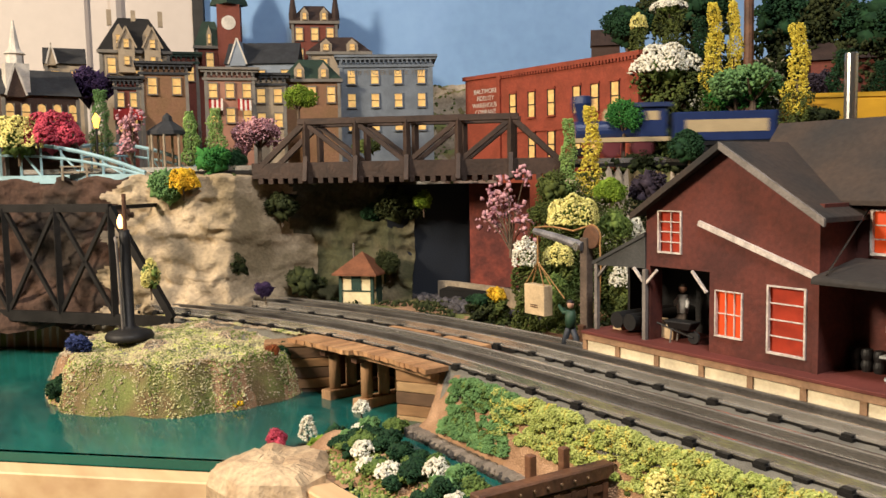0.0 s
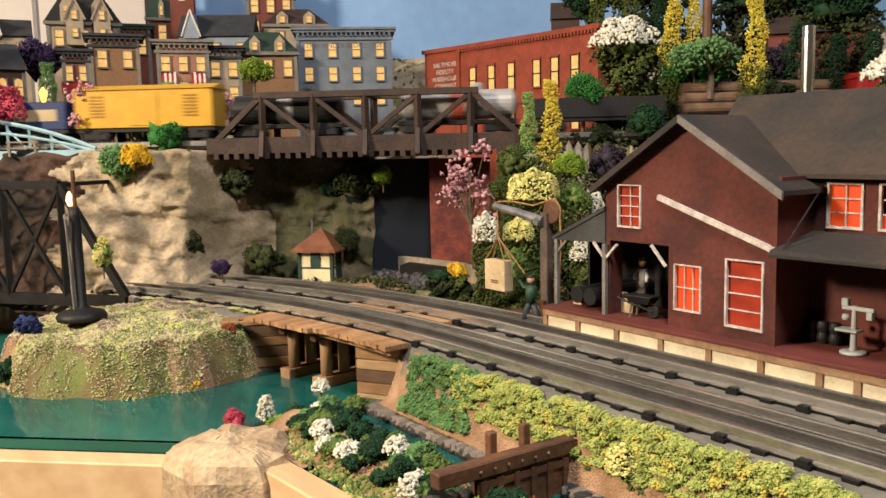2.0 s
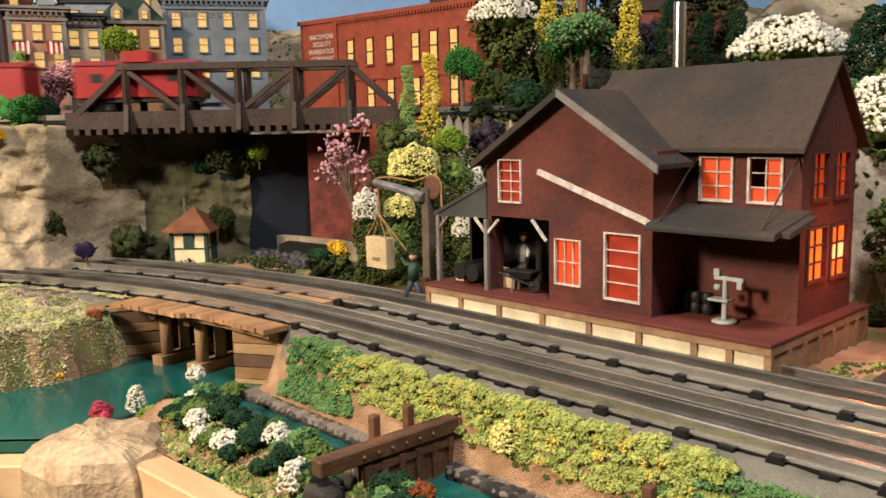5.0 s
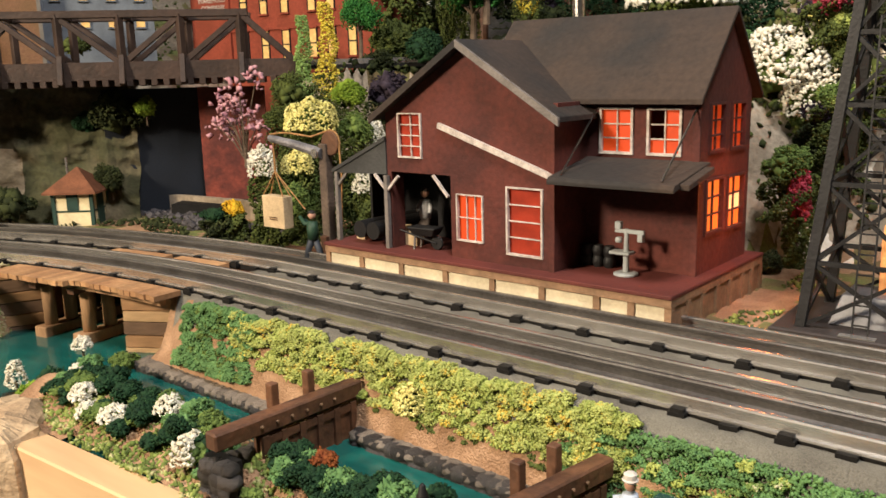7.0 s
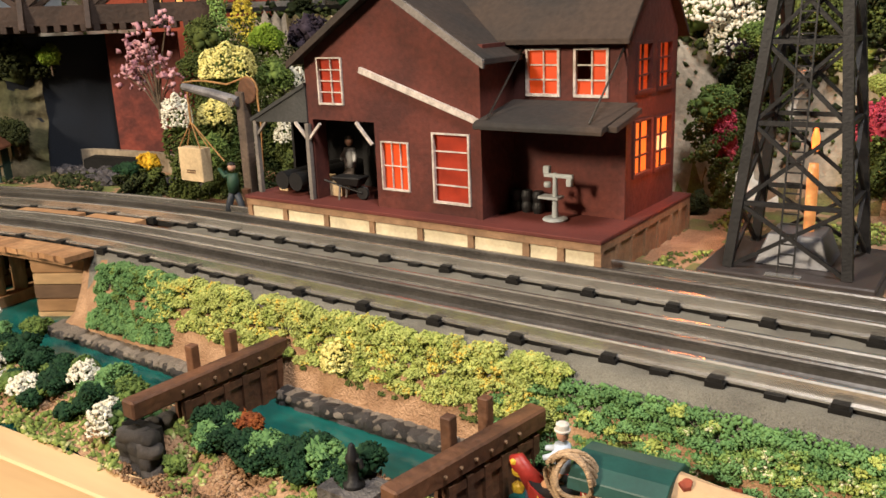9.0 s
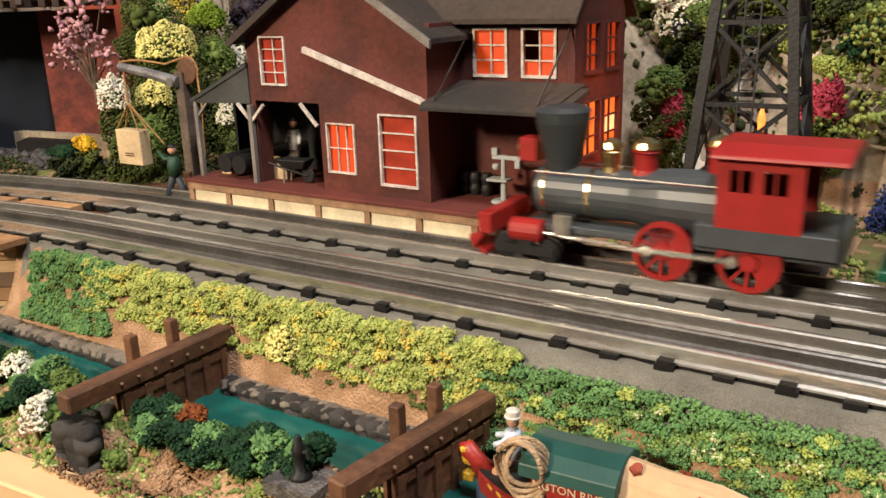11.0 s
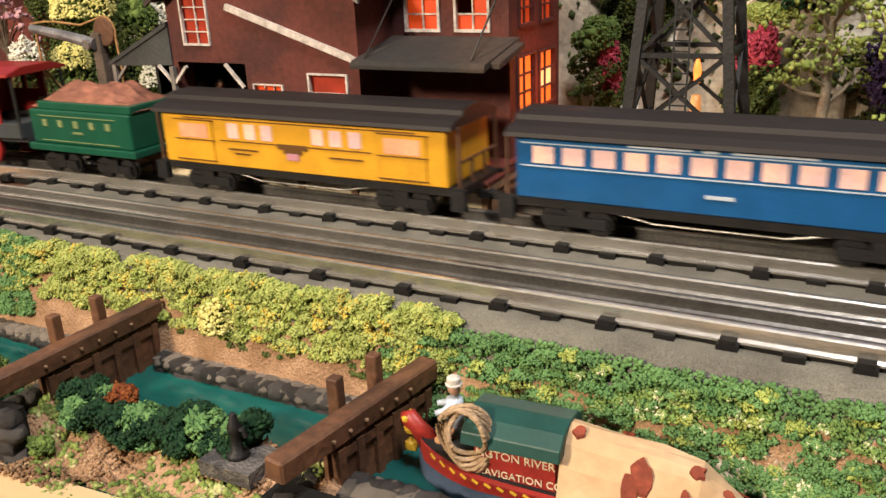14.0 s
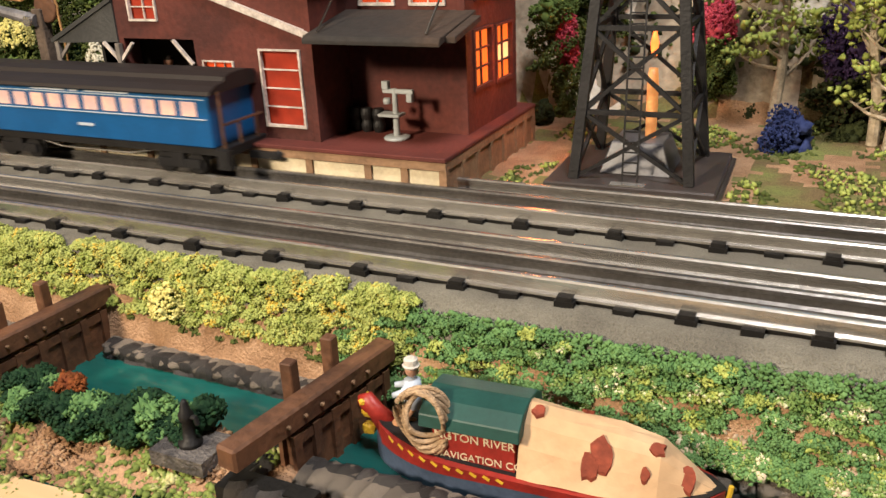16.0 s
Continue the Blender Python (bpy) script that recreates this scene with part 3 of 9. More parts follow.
def figure(name, at, rz, shirt, legs, label, hat=None, lean=0.0, arms=(), kneel=False, face=(0.55, 0.3, 0.2)):
    """A small painted figure, one plain shape with a few colours."""
    bm = bmesh.new()
    H = 0.036
    cols = []
    def done(n, c):
        bm.faces.ensure_lookup_table()
        for f in bm.faces[n:]:
            f.material_index = c
        return len(bm.faces)
    n = 0
    top = 0.016 if kneel else 0.019
    if kneel:
        tube(bm, [(0, -0.002, 0.001), (0.001, -0.002, 0.006), (0.006, -0.002, top - 0.004), (0, 0, top)], 0.0024, 8)
        tube(bm, [(0.007, 0.002, 0.0), (0.007, 0.002, 0.008), (0, 0.001, top)], 0.0024, 8)
    else:
        tube(bm, [(-0.006, -0.002, 0.0), (-0.0035, -0.002, 0.010), (0, -0.001, top)], 0.0024, 8)
        tube(bm, [(0.006, 0.002, 0.0), (0.004, 0.002, 0.010), (0, 0.001, top)], 0.0024, 8)
    n = done(n, 1)
    sh = Vector((lean, 0, top + 0.012))
    tube(bm, [(0, 0, top - 0.001), (lean * 0.5, 0, top + 0.006), sh], [0.0036, 0.0042, 0.0036], 10)
    for a in arms:
        tube(bm, [sh + Vector((0, a[1] * 0.4, -0.001)), sh + Vector((a[0] * 0.5, a[1], a[2] * 0.3 - 0.003)), sh + Vector(a)], [0.0017, 0.0016, 0.0012], 7)
    n = done(n, 0)
    blob(bm, sh + Vector((lean * 0.3, 0, 0.0045)), 0.0028, 0.05, 1.15, 2)
    n = done(n, 2)
    blob(bm, sh + Vector((lean * 0.3 - 0.0002, 0, 0.0062)), 0.0028, 0.05, 0.7, 2)
    n = done(n, 3)
    ob = part(name, bm, mat("figure_shirt", shirt, 0.6, 0.2, 200, 0.1), smooth=True)
    for c, nm in ((legs, "figure_legs"), (face, "figure_face"), (hat or (0.03, 0.02, 0.015), "figure_hat")):
        ob.data.materials.append(mat(nm, c, 0.6, 0.2, 200, 0.1))
    ob.matrix_world = pose(*at, 0, 0, rz)
    return tagged(ob, label, "figurine")


def yard_things():
    # crane
    c = thing("yard_crane", "weathered wooden post crane with a grey metal jib and brown rope", "crane")
    bm = bmesh.new()
    rod(bm, (-0.1735, 0.108, -0.004), (-0.1735, 0.108, 0.083), 0.0075, 0.007)
    part("post", bm, mat("old_grey_timber", (0.12, 0.085, 0.062), 0.8, 0.4, 60, 0.5), c, bevel=0.0006)
    bm = bmesh.new()
    tube(bm, [(-0.1735, 0.1045, 0.0765), (-0.200, 0.104, 0.0815), (-0.2285, 0.104, 0.0855)], [0.0036, 0.0032, 0.0026], 10)
    part("jib", bm, mat("worn_grey_metal", (0.25, 0.24, 0.25), 0.45, 0.4, 60, 0.2, metal=0.4), c)
    bm = bmesh.new()
    lathe(bm, [(0.0030, -0.0012), (0.0032, 0), (0.0030, 0.0008)], 14, (-0.1762, 0.1005, 0.0766), "y")
    part("bolt", bm, M["rail"], c)
    bm = bmesh.new()
    lathe(bm, [(0.0080, -0.0015), (0.0086, -0.001), (0.0086, 0.001), (0.0080, 0.0015)], 20, (-0.1675, 0.108, 0.0835), "y")
    part("sheave", bm, M["dark_wood"], c)
    rope = mat("brown_rope", (0.36, 0.19, 0.07), 0.9, 0.3, 300, 0.5)
    bm = bmesh.new()
    pts = [(-0.2285, 0.104, 0.0882)] + [(-0.2285 + 0.055 * k / 5, 0.105, 0.0885 + 0.0012 * math.sin(k)) for k in range(1, 5)]
    pts += [(-0.1675 + 0.0092 * math.sin(a), 0.108, 0.0835 + 0.0092 * math.cos(a)) for a in (0, 0.5, 1.0, 1.5, 2.0)] + [(-0.158, 0.108, 0.060), (-0.160, 0.108, 0.03)]
    tube(bm, pts, 0.0007, 6)
    part("rope", bm, rope, c)
    bm = bmesh.new()
    for p in ((-0.2380, 0.102, 0.0430), (-0.2155, 0.102, 0.0430), (-0.2380, 0.109, 0.0430), (-0.2155, 0.109, 0.0430)):
        tube(bm, [(-0.2262, 0.105, 0.0610), p], 0.0005, 5)
    tube(bm, [(-0.2262, 0.105, 0.0840), (-0.2262, 0.105, 0.0610)], 0.0009, 6)
    tube(bm, [(-0.2262, 0.105, 0.0610), (-0.1900, 0.101, 0.0360)], 0.0005, 5)
    part("sling", bm, rope, c)
    bm = bmesh.new()
    rod(bm, (-0.1735, 0.1065, 0.004), (-0.1735, 0.1035, 0.018), 0.006, 0.004)
    part("winch", bm, M["dark_wood"], c)
    # crate that hangs in the sling
    k = thing("wooden_crate", "pale wooden crate slung from the yard crane", "crate")
    cw = mat("pale_crate_ply", (0.62, 0.46, 0.27), 0.8, 0.25, 40, 0.2)
    bm = bmesh.new()
    box(bm, -0.2390, 0.101, 0.0190, -0.2145, 0.110, 0.0430)
    part("body", bm, cw, k, bevel=0.0004)
    bm = bmesh.new()
    for z in (0.0270, 0.0255):
        box(bm, -0.231, 0.1006, z - 0.0004, -0.222, 0.1008, z + 0.0004)
    part("lettering", bm, M["dark_wood"], k, "small unreadable printed lines")
    # pallet
    p = thing("pallet", "low weathered wooden pallet on the ground", "pallet")
    for i in range(7):
        bm = bmesh.new()
        box(bm, -0.232 + i * 0.0055, 0.096, 0.0005, -0.2278 + i * 0.0055, 0.122, 0.0020)
        part("slat", bm, M["dark_wood"], p)
    bm = bmesh.new()
    for y in (0.100, 0.118):
        box(bm, -0.233, y, -0.004, -0.194, y + 0.002, 0.0005)
    part("runner", bm, M["dark_wood"], p)
    figure("worker_figurine", (-0.1835, 0.101, -0.003), 0, (0.02, 0.055, 0.03), (0.03, 0.035, 0.045), "painted worker figurine in green shirt hauling a rope", arms=((-0.010, 0.002, 0.000), (-0.011, -0.002, 0.003)), hat=(0.02, 0.015, 0.012))
    figure("blacksmith_figurine", (-0.095, 0.123, HZ), -60, (0.62, 0.62, 0.62), (0.10, 0.08, 0.07), "painted blacksmith figurine in a pale shirt at work", arms=((0.006, -0.004, -0.006), (0.005, 0.004, -0.008)), kneel=True)
    # pipes
    for i, (x, y, z) in enumerate(((-0.128, 0.112, 0.029), (-0.116, 0.112, 0.029))):
        bm = bmesh.new()
        lathe(bm, [(0.0050, -0.020), (0.0058, -0.020), (0.0058, 0.050), (0.0050, 0.050), (0.0050, 0.0)], 18, (x, y + 0.002, z), "y")
        o = part("iron_pipe", bm, M["iron"])
        tagged(o, "large black iron pipe lying under the lean-to", "pipe", group="iron pipes")
    for x, y, w, hgt in ((-0.138, 0.104, 0.008, 0.012), (-0.1075, 0.112, 0.006, 0.011), (-0.094, 0.1065, 0.010, 0.009)):
        bm = bmesh.new()
        box(bm, x - w / 2, y, HZ, x + w / 2, y + 0.008, HZ + hgt)
        tagged(part("cardboard_box", bm, cw, bevel=0.0004), "small plain tan box on the platform", "box", group="boxes on the platform")
    # wheelbarrow
    w = thing("wheelbarrow", "black iron wheelbarrow parked on the platform", "wheelbarrow", pose(-0.078, 0.104, HZ, 0, 0, 8))
    bm = bmesh.new()
    vs = box(bm, -0.011, -0.006, 0.009, 0.010, 0.006, 0.0145)
    for v in vs[:4]:
        v.co.x *= 0.7
        v.co.y *= 0.7
    part("tray", bm, M["iron"], w, bevel=0.0006)
    bm = bmesh.new()
    lathe(bm, [(0.0040, -0.0008), (0.0046, 0), (0.0040, 0.0008)], 14, (0.008, 0, 0.0046), "y")
    part("wheel", bm, M["iron"], w)
    for y in (-0.004, 0.004):
        bm = bmesh.new()
        tube(bm, [(0.008, y * 0.3, 0.0046), (-0.006, y, 0.009), (-0.017, y, 0.012)], 0.0007, 6)
        part("handle", bm, M["iron"], w)
        bm = bmesh.new()
        tube(bm, [(-0.006, y, 0.009), (-0.007, y, 0.0)], 0.0007, 6)
        part("leg", bm, M["post_grey"], w)
    # platform scale
    s = thing("platform_scale", "pale grey metal platform weighing scale", "scale", pose(0.0585, 0.1120, HZ))
    pg = mat("pale_grey_enamel", (0.42, 0.45, 0.45), 0.45, 0.15, 90, 0.1)
    def add(n, fn):
        bm = bmesh.new()
        fn(bm)
        part(n, bm, pg, s, bevel=0.0003)
    add("base_plate", lambda b: lathe(b, [(0.0068, 0), (0.0068, 0.0012), (0.0050, 0.0018)], 16))
    add("column", lambda b: tube(b, [(0, 0, 0.001), (0, 0, 0.0255)], [0.0018, 0.0013], 10))
    add("tray", lambda b: box(b, -0.0085, -0.004, 0.0115, 0.0035, 0.004, 0.0130))
    add("beam", lambda b: box(b, -0.0065, -0.0010, 0.0230, 0.0105, 0.0010, 0.0252))
    add("beam_head", lambda b: box(b, -0.0065, -0.0016, 0.0250, -0.0030, 0.0016, 0.0290))
    add("poise", lambda b: lathe(b, [(0.0018, 0.0175), (0.0022, 0.0190), (0.0018, 0.0205)], 10, (-0.0045, 0, 0)))
    add("counterweight", lambda b: box(b, 0.0070, -0.0016, 0.0190, 0.0100, 0.0016, 0.0232))
    # barrels
    for i in range(6):
        bm = bmesh.new()
        lathe(bm, [(0.0027, 0), (0.0033, 0.002), (0.0035, 0.0033), (0.0033, 0.0046), (0.0027, 0.0062), (0.0022, 0.0060)], 14)
        o = part("barrel", bm, M["iron"], smooth=False)
        o.location = (0.0285 + (i % 3) * 0.0070, 0.1225, HZ + (i // 3) * 0.0062)
        tagged(o, "small black barrel stacked against the wall", "barrel", group="barrels on the platform")


yard_things()


def shanty():
    s = thing("signal_shanty", "tiny cream and green trackside shanty with brown hip roof", "hut", pose(-0.505, 0.094, -0.005, 0, 0, 40))
    cr = mat("cream_siding", (0.72, 0.60, 0.36), 0.8, 0.15, 60, 0.2)
    gr = mat("dark_green_paint", (0.014, 0.045, 0.032), 0.7, 0.2, 60, 0.2)
    bm = bmesh.new()
    box(bm, -0.0150, -0.0150, 0, 0.0150, 0.0150, 0.030)
    part("wall", bm, cr, s)
    for x in (-0.0150, 0.0150):
        for y in (-0.0150, 0.0150):
            bm = bmesh.new()
            box(bm, x - 0.0014, y - 0.0014, 0, x + 0.0014, y + 0.0014, 0.030)
            part("corner_post", bm, gr, s)
    for z in (0.001, 0.0135, 0.028):
        bm = bmesh.new()
        box(bm, -0.0156, -0.0156, z, 0.0156, 0.0156, z + 0.0012)
        part("band", bm, gr, s)
    for r in (0, 90):
        bm = bmesh.new()
        box(bm, -0.0045, -0.0160, 0.0150, 0.0045, -0.0150, 0.0280)
        o = part("window", bm, gr, s)
        o.matrix_local = pose(0, 0, 0, 0, 0, r)
    bm = bmesh.new()
    box(bm, 0.0150, -0.006, 0.001, 0.0160, 0.006, 0.026)
    part("door", bm, gr, s)
    bm = bmesh.new()
    base = [bm.verts.new((x, y, 0.0295)) for x, y in ((-0.021, -0.021), (0.021, -0.021), (0.021, 0.021), (-0.021, 0.021))]
    low = [bm.verts.new((v.co.x, v.co.y, 0.0280)) for v in base]
    tip = bm.verts.new((0, 0, 0.048))
    for i in range(4):
        bm.faces.new((base[i], base[(i + 1) % 4], tip))
        bm.faces.new((low[i], low[(i + 1) % 4], base[(i + 1) % 4], base[i]))
    bm.faces.new(low[::-1])
    part("roof", bm, mat("brown_shingle", (0.20, 0.075, 0.035), 0.85, 0.3, 80, 0.3), s)
    bm = bmesh.new()
    tube(bm, [(-0.010, 0.004, 0.034), (-0.010, 0.004, 0.055)], 0.0011, 8)
    part("stove_pipe", bm, M["rail"], s)
    for c in s.children:
        c.data.transform(Matrix.Diagonal((1.18, 1.18, 1.18, 1)))


shanty()

# ---- room, backdrop, fascia ----
def room():
    bm = bmesh.new()
    box(bm, -3.2, -3.0, -0.92, 2.6, 3.0, -0.90)
    tagged(part("floor", bm, M["black_cloth"]), "dark room floor", "floor", kind="structure")
    bm = bmesh.new()
    box(bm, -3.2, -3.0, 1.52, 2.6, 3.0, 1.54)
    tagged(part("ceiling", bm, M["room"]), "plain room ceiling", "ceiling", kind="structure")
    for n, b in (("wall_south", (-3.2, -3.02, -0.9, 2.6, -3.0, 1.52)), ("wall_east", (2.6, -3.0, -0.9, 2.62, 3.0, 1.52)), ("wall_north", (-3.2, 3.0, -0.9, 2.6, 3.02, 1.52)), ("wall_west", (-3.22, -3.0, -0.9, -3.2, 3.0, 1.52))):
        bm = bmesh.new()
        box(bm, *b)
        tagged(part(n, bm, M["room"]), "plain room wall", "wall", kind="structure")
    bm = bmesh.new()
    prism(bm, [(-0.995, 0.085), (-0.30, 1.28), (1.2, 1.35), (1.2, 1.37), (-0.32, 1.30), (-1.015, 0.095)], "z", -0.9, 1.50)
    tagged(part("backdrop", bm, M["blue_paint"]), "sky-blue painted wall behind the layout", "backdrop", kind="structure")
    # panelled door beside it
    d = thing("door_1", "white panelled room door beside the layout", "door", pose(-0.975, 0.078, 0, 0, 0, 59.8), kind="structure")
    bm = bmesh.new()
    box(bm, -0.82, 0.03, -0.9, -0.012, 0.065, 1.14)
    part("leaf", bm, M["door_white"], d)
    for x0, x1 in ((-0.73, -0.47), (-0.36, -0.12)):
        for z0, z1 in ((-0.72, -0.15), (0.02, 0.62), (0.74, 1.02)):
            bm = bmesh.new()
            for a in ((x0, z0, x1, z0 + 0.02), (x0, z1 - 0.02, x1, z1), (x0, z0 + 0.02, x0 + 0.02, z1 - 0.02), (x1 - 0.02, z0 + 0.02, x1, z1 - 0.02)):
                box(bm, a[0], 0.018, a[1], a[2], 0.03, a[3])
            part("panel_moulding", bm, M["door_white"], d, bevel=0.006)
            bm = bmesh.new()
            box(bm, x0 + 0.05, 0.022, z0 + 0.05, x1 - 0.05, 0.03, z1 - 0.05)
            part("panel", bm, M["door_white"], d, bevel=0.006)
    bm = bmesh.new()
    box(bm, -0.012, 0.01, -0.9, 0.004, 0.07, 1.14)
    part("jamb", bm, M["iron"], d)


room()


def fascia():
    f = thing("layout_fascia", "unpainted pine boards edging the layout front", "board", kind="structure")
    pine = M["pine"]
    bm = bmesh.new()
    prism(bm, [(-0.160, -0.1150), (0.115, -0.0980), (0.95, -0.0980), (0.95, -0.1160), (0.116, -0.1160), (-0.155, -0.1330)], "z", -0.30, -0.047)
    part("board", bm, pine, f, bevel=0.001)
    bm = bmesh.new()
    prism(bm, [(-0.203, -0.1300), (-0.62, -0.568), (-0.606, -0.581), (-0.190, -0.1440)], "z", -0.16, -0.0555)
    part("board", bm, pine, f, bevel=0.001)
    bm = bmesh.new()
    prism(bm, [(-0.2035, -0.1295), (-0.62, -0.5675), (-0.618, -0.5660), (-0.2035, -0.1270)], "z", -0.0555, -0.0492)
    part("water_edge", bm, mat("clear_green_resin", (0.005, 0.10, 0.075), 0.1, 0.2, 30, 0), f, "glossy dark green cut edge of the river")
    for x, y, z in ((-0.245, -0.186, -0.075), (-0.275, -0.2175, -0.062), (-0.225, -0.165, -0.088), (-0.31, -0.254, -0.07)):
        bm = bmesh.new()
        lathe(bm, [(0.0011, -0.001), (0.0016, 0), (0.0009, 0.001)], 10, (x, y, z), "y")
        part("screw", bm, M["rail"], f)
    # rough plaster rock over the boards' joint
    pts = [Vector(p) for p in ((-0.206, -0.172), (-0.220, -0.150), (-0.234, -0.122), (-0.214, -0.094), (-0.182, -0.097), (-0.150, -0.118), (-0.143, -0.136), (-0.166, -0.166))]
    mid = Vector((-0.186, -0.138))
    ring = [pts[i].lerp(pts[(i + 1) % 8], k / 6) for i in range(8) for k in range(6)]
    bm = bmesh.new()
    rows = []
    for sc, z in ((1.02, -0.125), (1.03, -0.095), (1.0, -0.070), (1.0, -0.054), (0.93, -0.0445), (0.75, -0.041), (0.5, -0.039), (0.25, -0.0385)):
        row = []
        for p in ring:
            q = mid + (p - mid) * sc
            n = noise.fractal(Vector((q.x * 60, q.y * 60, z * 60)), 0.8, 2, 4)
            q = q + (p - mid).normalized() * 0.0035 * n * (1 if sc > 0.8 else 0.3)
            row.append(bm.verts.new((q.x, q.y, z + 0.0028 * n)))
        rows.append(row)
    for r0, r1 in zip(rows, rows[1:]):
        for k in range(48):
            bm.faces.new((r0[k], r0[(k + 1) % 48], r1[(k + 1) % 48], r1[k]))
    bm.faces.new(rows[-1])
    part("corner_rock", bm, mat("tan_plaster_filler", (0.50, 0.37, 0.23), 0.9, 0.4, 30, 0.9, second=(0.36, 0.25, 0.15), fine=260), f, "rough tan plaster rock over the boards' joint")
    bm = bmesh.new()
    box(bm, -1.6, -0.10, -0.89, 0.95, -0.09, -0.11)
    part("skirt", bm, M["black_cloth"], f, "black cloth skirt under the layout")
    bm = bmesh.new()
    box(bm, 0.95, -0.03, -0.020, 2.5, 0.13, -0.0045)
    part("shelf_board", bm, pine, f)


fascia()

# ---- cliff under the upper line ----
def cliff():
    nu, nz = 300, 60
    verts, faces = [], []
    for i in range(nu + 1):
        s = 0.155 + 0.895 * i / nu
        for j in range(nz + 1):
            k = j / nz
            z = -0.02 + 0.158 * k
            p = upper(s)
            v = 0.045 + (-0.085 if s > 0.33 else -0.085 * smooth_step(0.27, 0.34, s)) - 0.050 * (1 - k) ** 1.5
            led = noise.fractal(Vector((s * 12, z * 34, 1.0)), 0.8, 2.0, 5)
            cr = abs(noise.noise(Vector((s * 30 + z * 22, z * 18 - s * 9, 5.0))))
            rid = 1 - abs(noise.noise(Vector((s * 17 + 3, z * 24, 2.0)))) * 2
            v += 0.009 * led - 0.009 * cr - 0.007 * rid + 0.014 * noise.noise(Vector((s * 9, z * 9, 8))) + 0.005 * noise.fractal(Vector((s * 60, z * 60, 4)), 0.8, 2, 4)
            z += 0.006 * noise.noise(Vector((s * 40, z * 40, 3)))
            if k > 0.97:
                v += 0.03
            q = upper(s, v)
            verts.append((q.x, q.y, z))
    w = nz + 1
    for i in range(nu):
        for j in range(nz):
            faces.append((i * w + j, (i + 1) * w + j, (i + 1) * w + j + 1, i * w + j + 1))
    me = bpy.data.meshes.new("rock_face")
    me.from_pydata(verts, [], faces)
    me.materials.append(mat("tan_rock", (0.46, 0.36, 0.24), 0.95, 0.4, 12, 1.0, second=(0.22, 0.17, 0.10), fine=220, edge=(0.40, 0.58), stretch=(1, 1, 1.4)))
    # the shade behind the iron bridge is put into this rock's colour
    me.materials.append(mat("shadow_brown_rock", (0.070, 0.038, 0.026), 0.95, 0.4, 20, 0.9, second=(0.026, 0.018, 0.013), fine=240))
    # moss tones plus the bridge's shade, both painted into the recess
    me.materials.append(mat("shaded_mossy_rock", (0.13, 0.105, 0.062), 0.95, 0.5, 14, 0.9, second=(0.05, 0.05, 0.022), fine=240))
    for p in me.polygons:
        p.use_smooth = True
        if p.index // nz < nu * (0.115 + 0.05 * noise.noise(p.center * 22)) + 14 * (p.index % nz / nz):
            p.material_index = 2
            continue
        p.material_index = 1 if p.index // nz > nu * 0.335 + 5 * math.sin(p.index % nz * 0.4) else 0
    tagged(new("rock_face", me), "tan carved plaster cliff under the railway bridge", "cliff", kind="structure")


cliff()


def rock_wall_right():
    """Pale rock slope behind the derrick."""
    nu, nz = 150, 40
    verts, faces = [], []
    for i in range(nu + 1):
        x = -0.02 + 0.95 * i / nu
        for j in range(nz + 1):
            k = j / nz
            z = -0.012 + (0.11 + 0.08 * smooth_step(0.07, 0.17, x)) * k
            y = 0.298 + 0.055 * k + 0.012 * noise.fractal(Vector((x * 14, z * 20, 2)), 0.8, 2, 5) - 0.010 * abs(noise.noise(Vector((x * 35, z * 30, 6))))
            y -= 0.03 * smooth_step(0.30, 0.6, x)
            verts.append((x, y, z))
    w = nz + 1
    for i in range(nu):
        for j in range(nz):
            faces.append((i * w + j, (i + 1) * w + j, (i + 1) * w + j + 1, i * w + j + 1))
    me = bpy.data.meshes.new("rock_slope")
    me.from_pydata(verts, [], faces)
    me.materials.append(mat("pale_rock", (0.72, 0.64, 0.52), 0.95, 0.35, 20, 0.9, second=(0.50, 0.43, 0.32), fine=300, edge=(0.33, 0.5)))
    for p in me.polygons:
        p.use_smooth = True
    tagged(new("rock_slope", me), "pale plaster rock slope behind the steel tower", "cliff", kind="structure")


rock_wall_right()


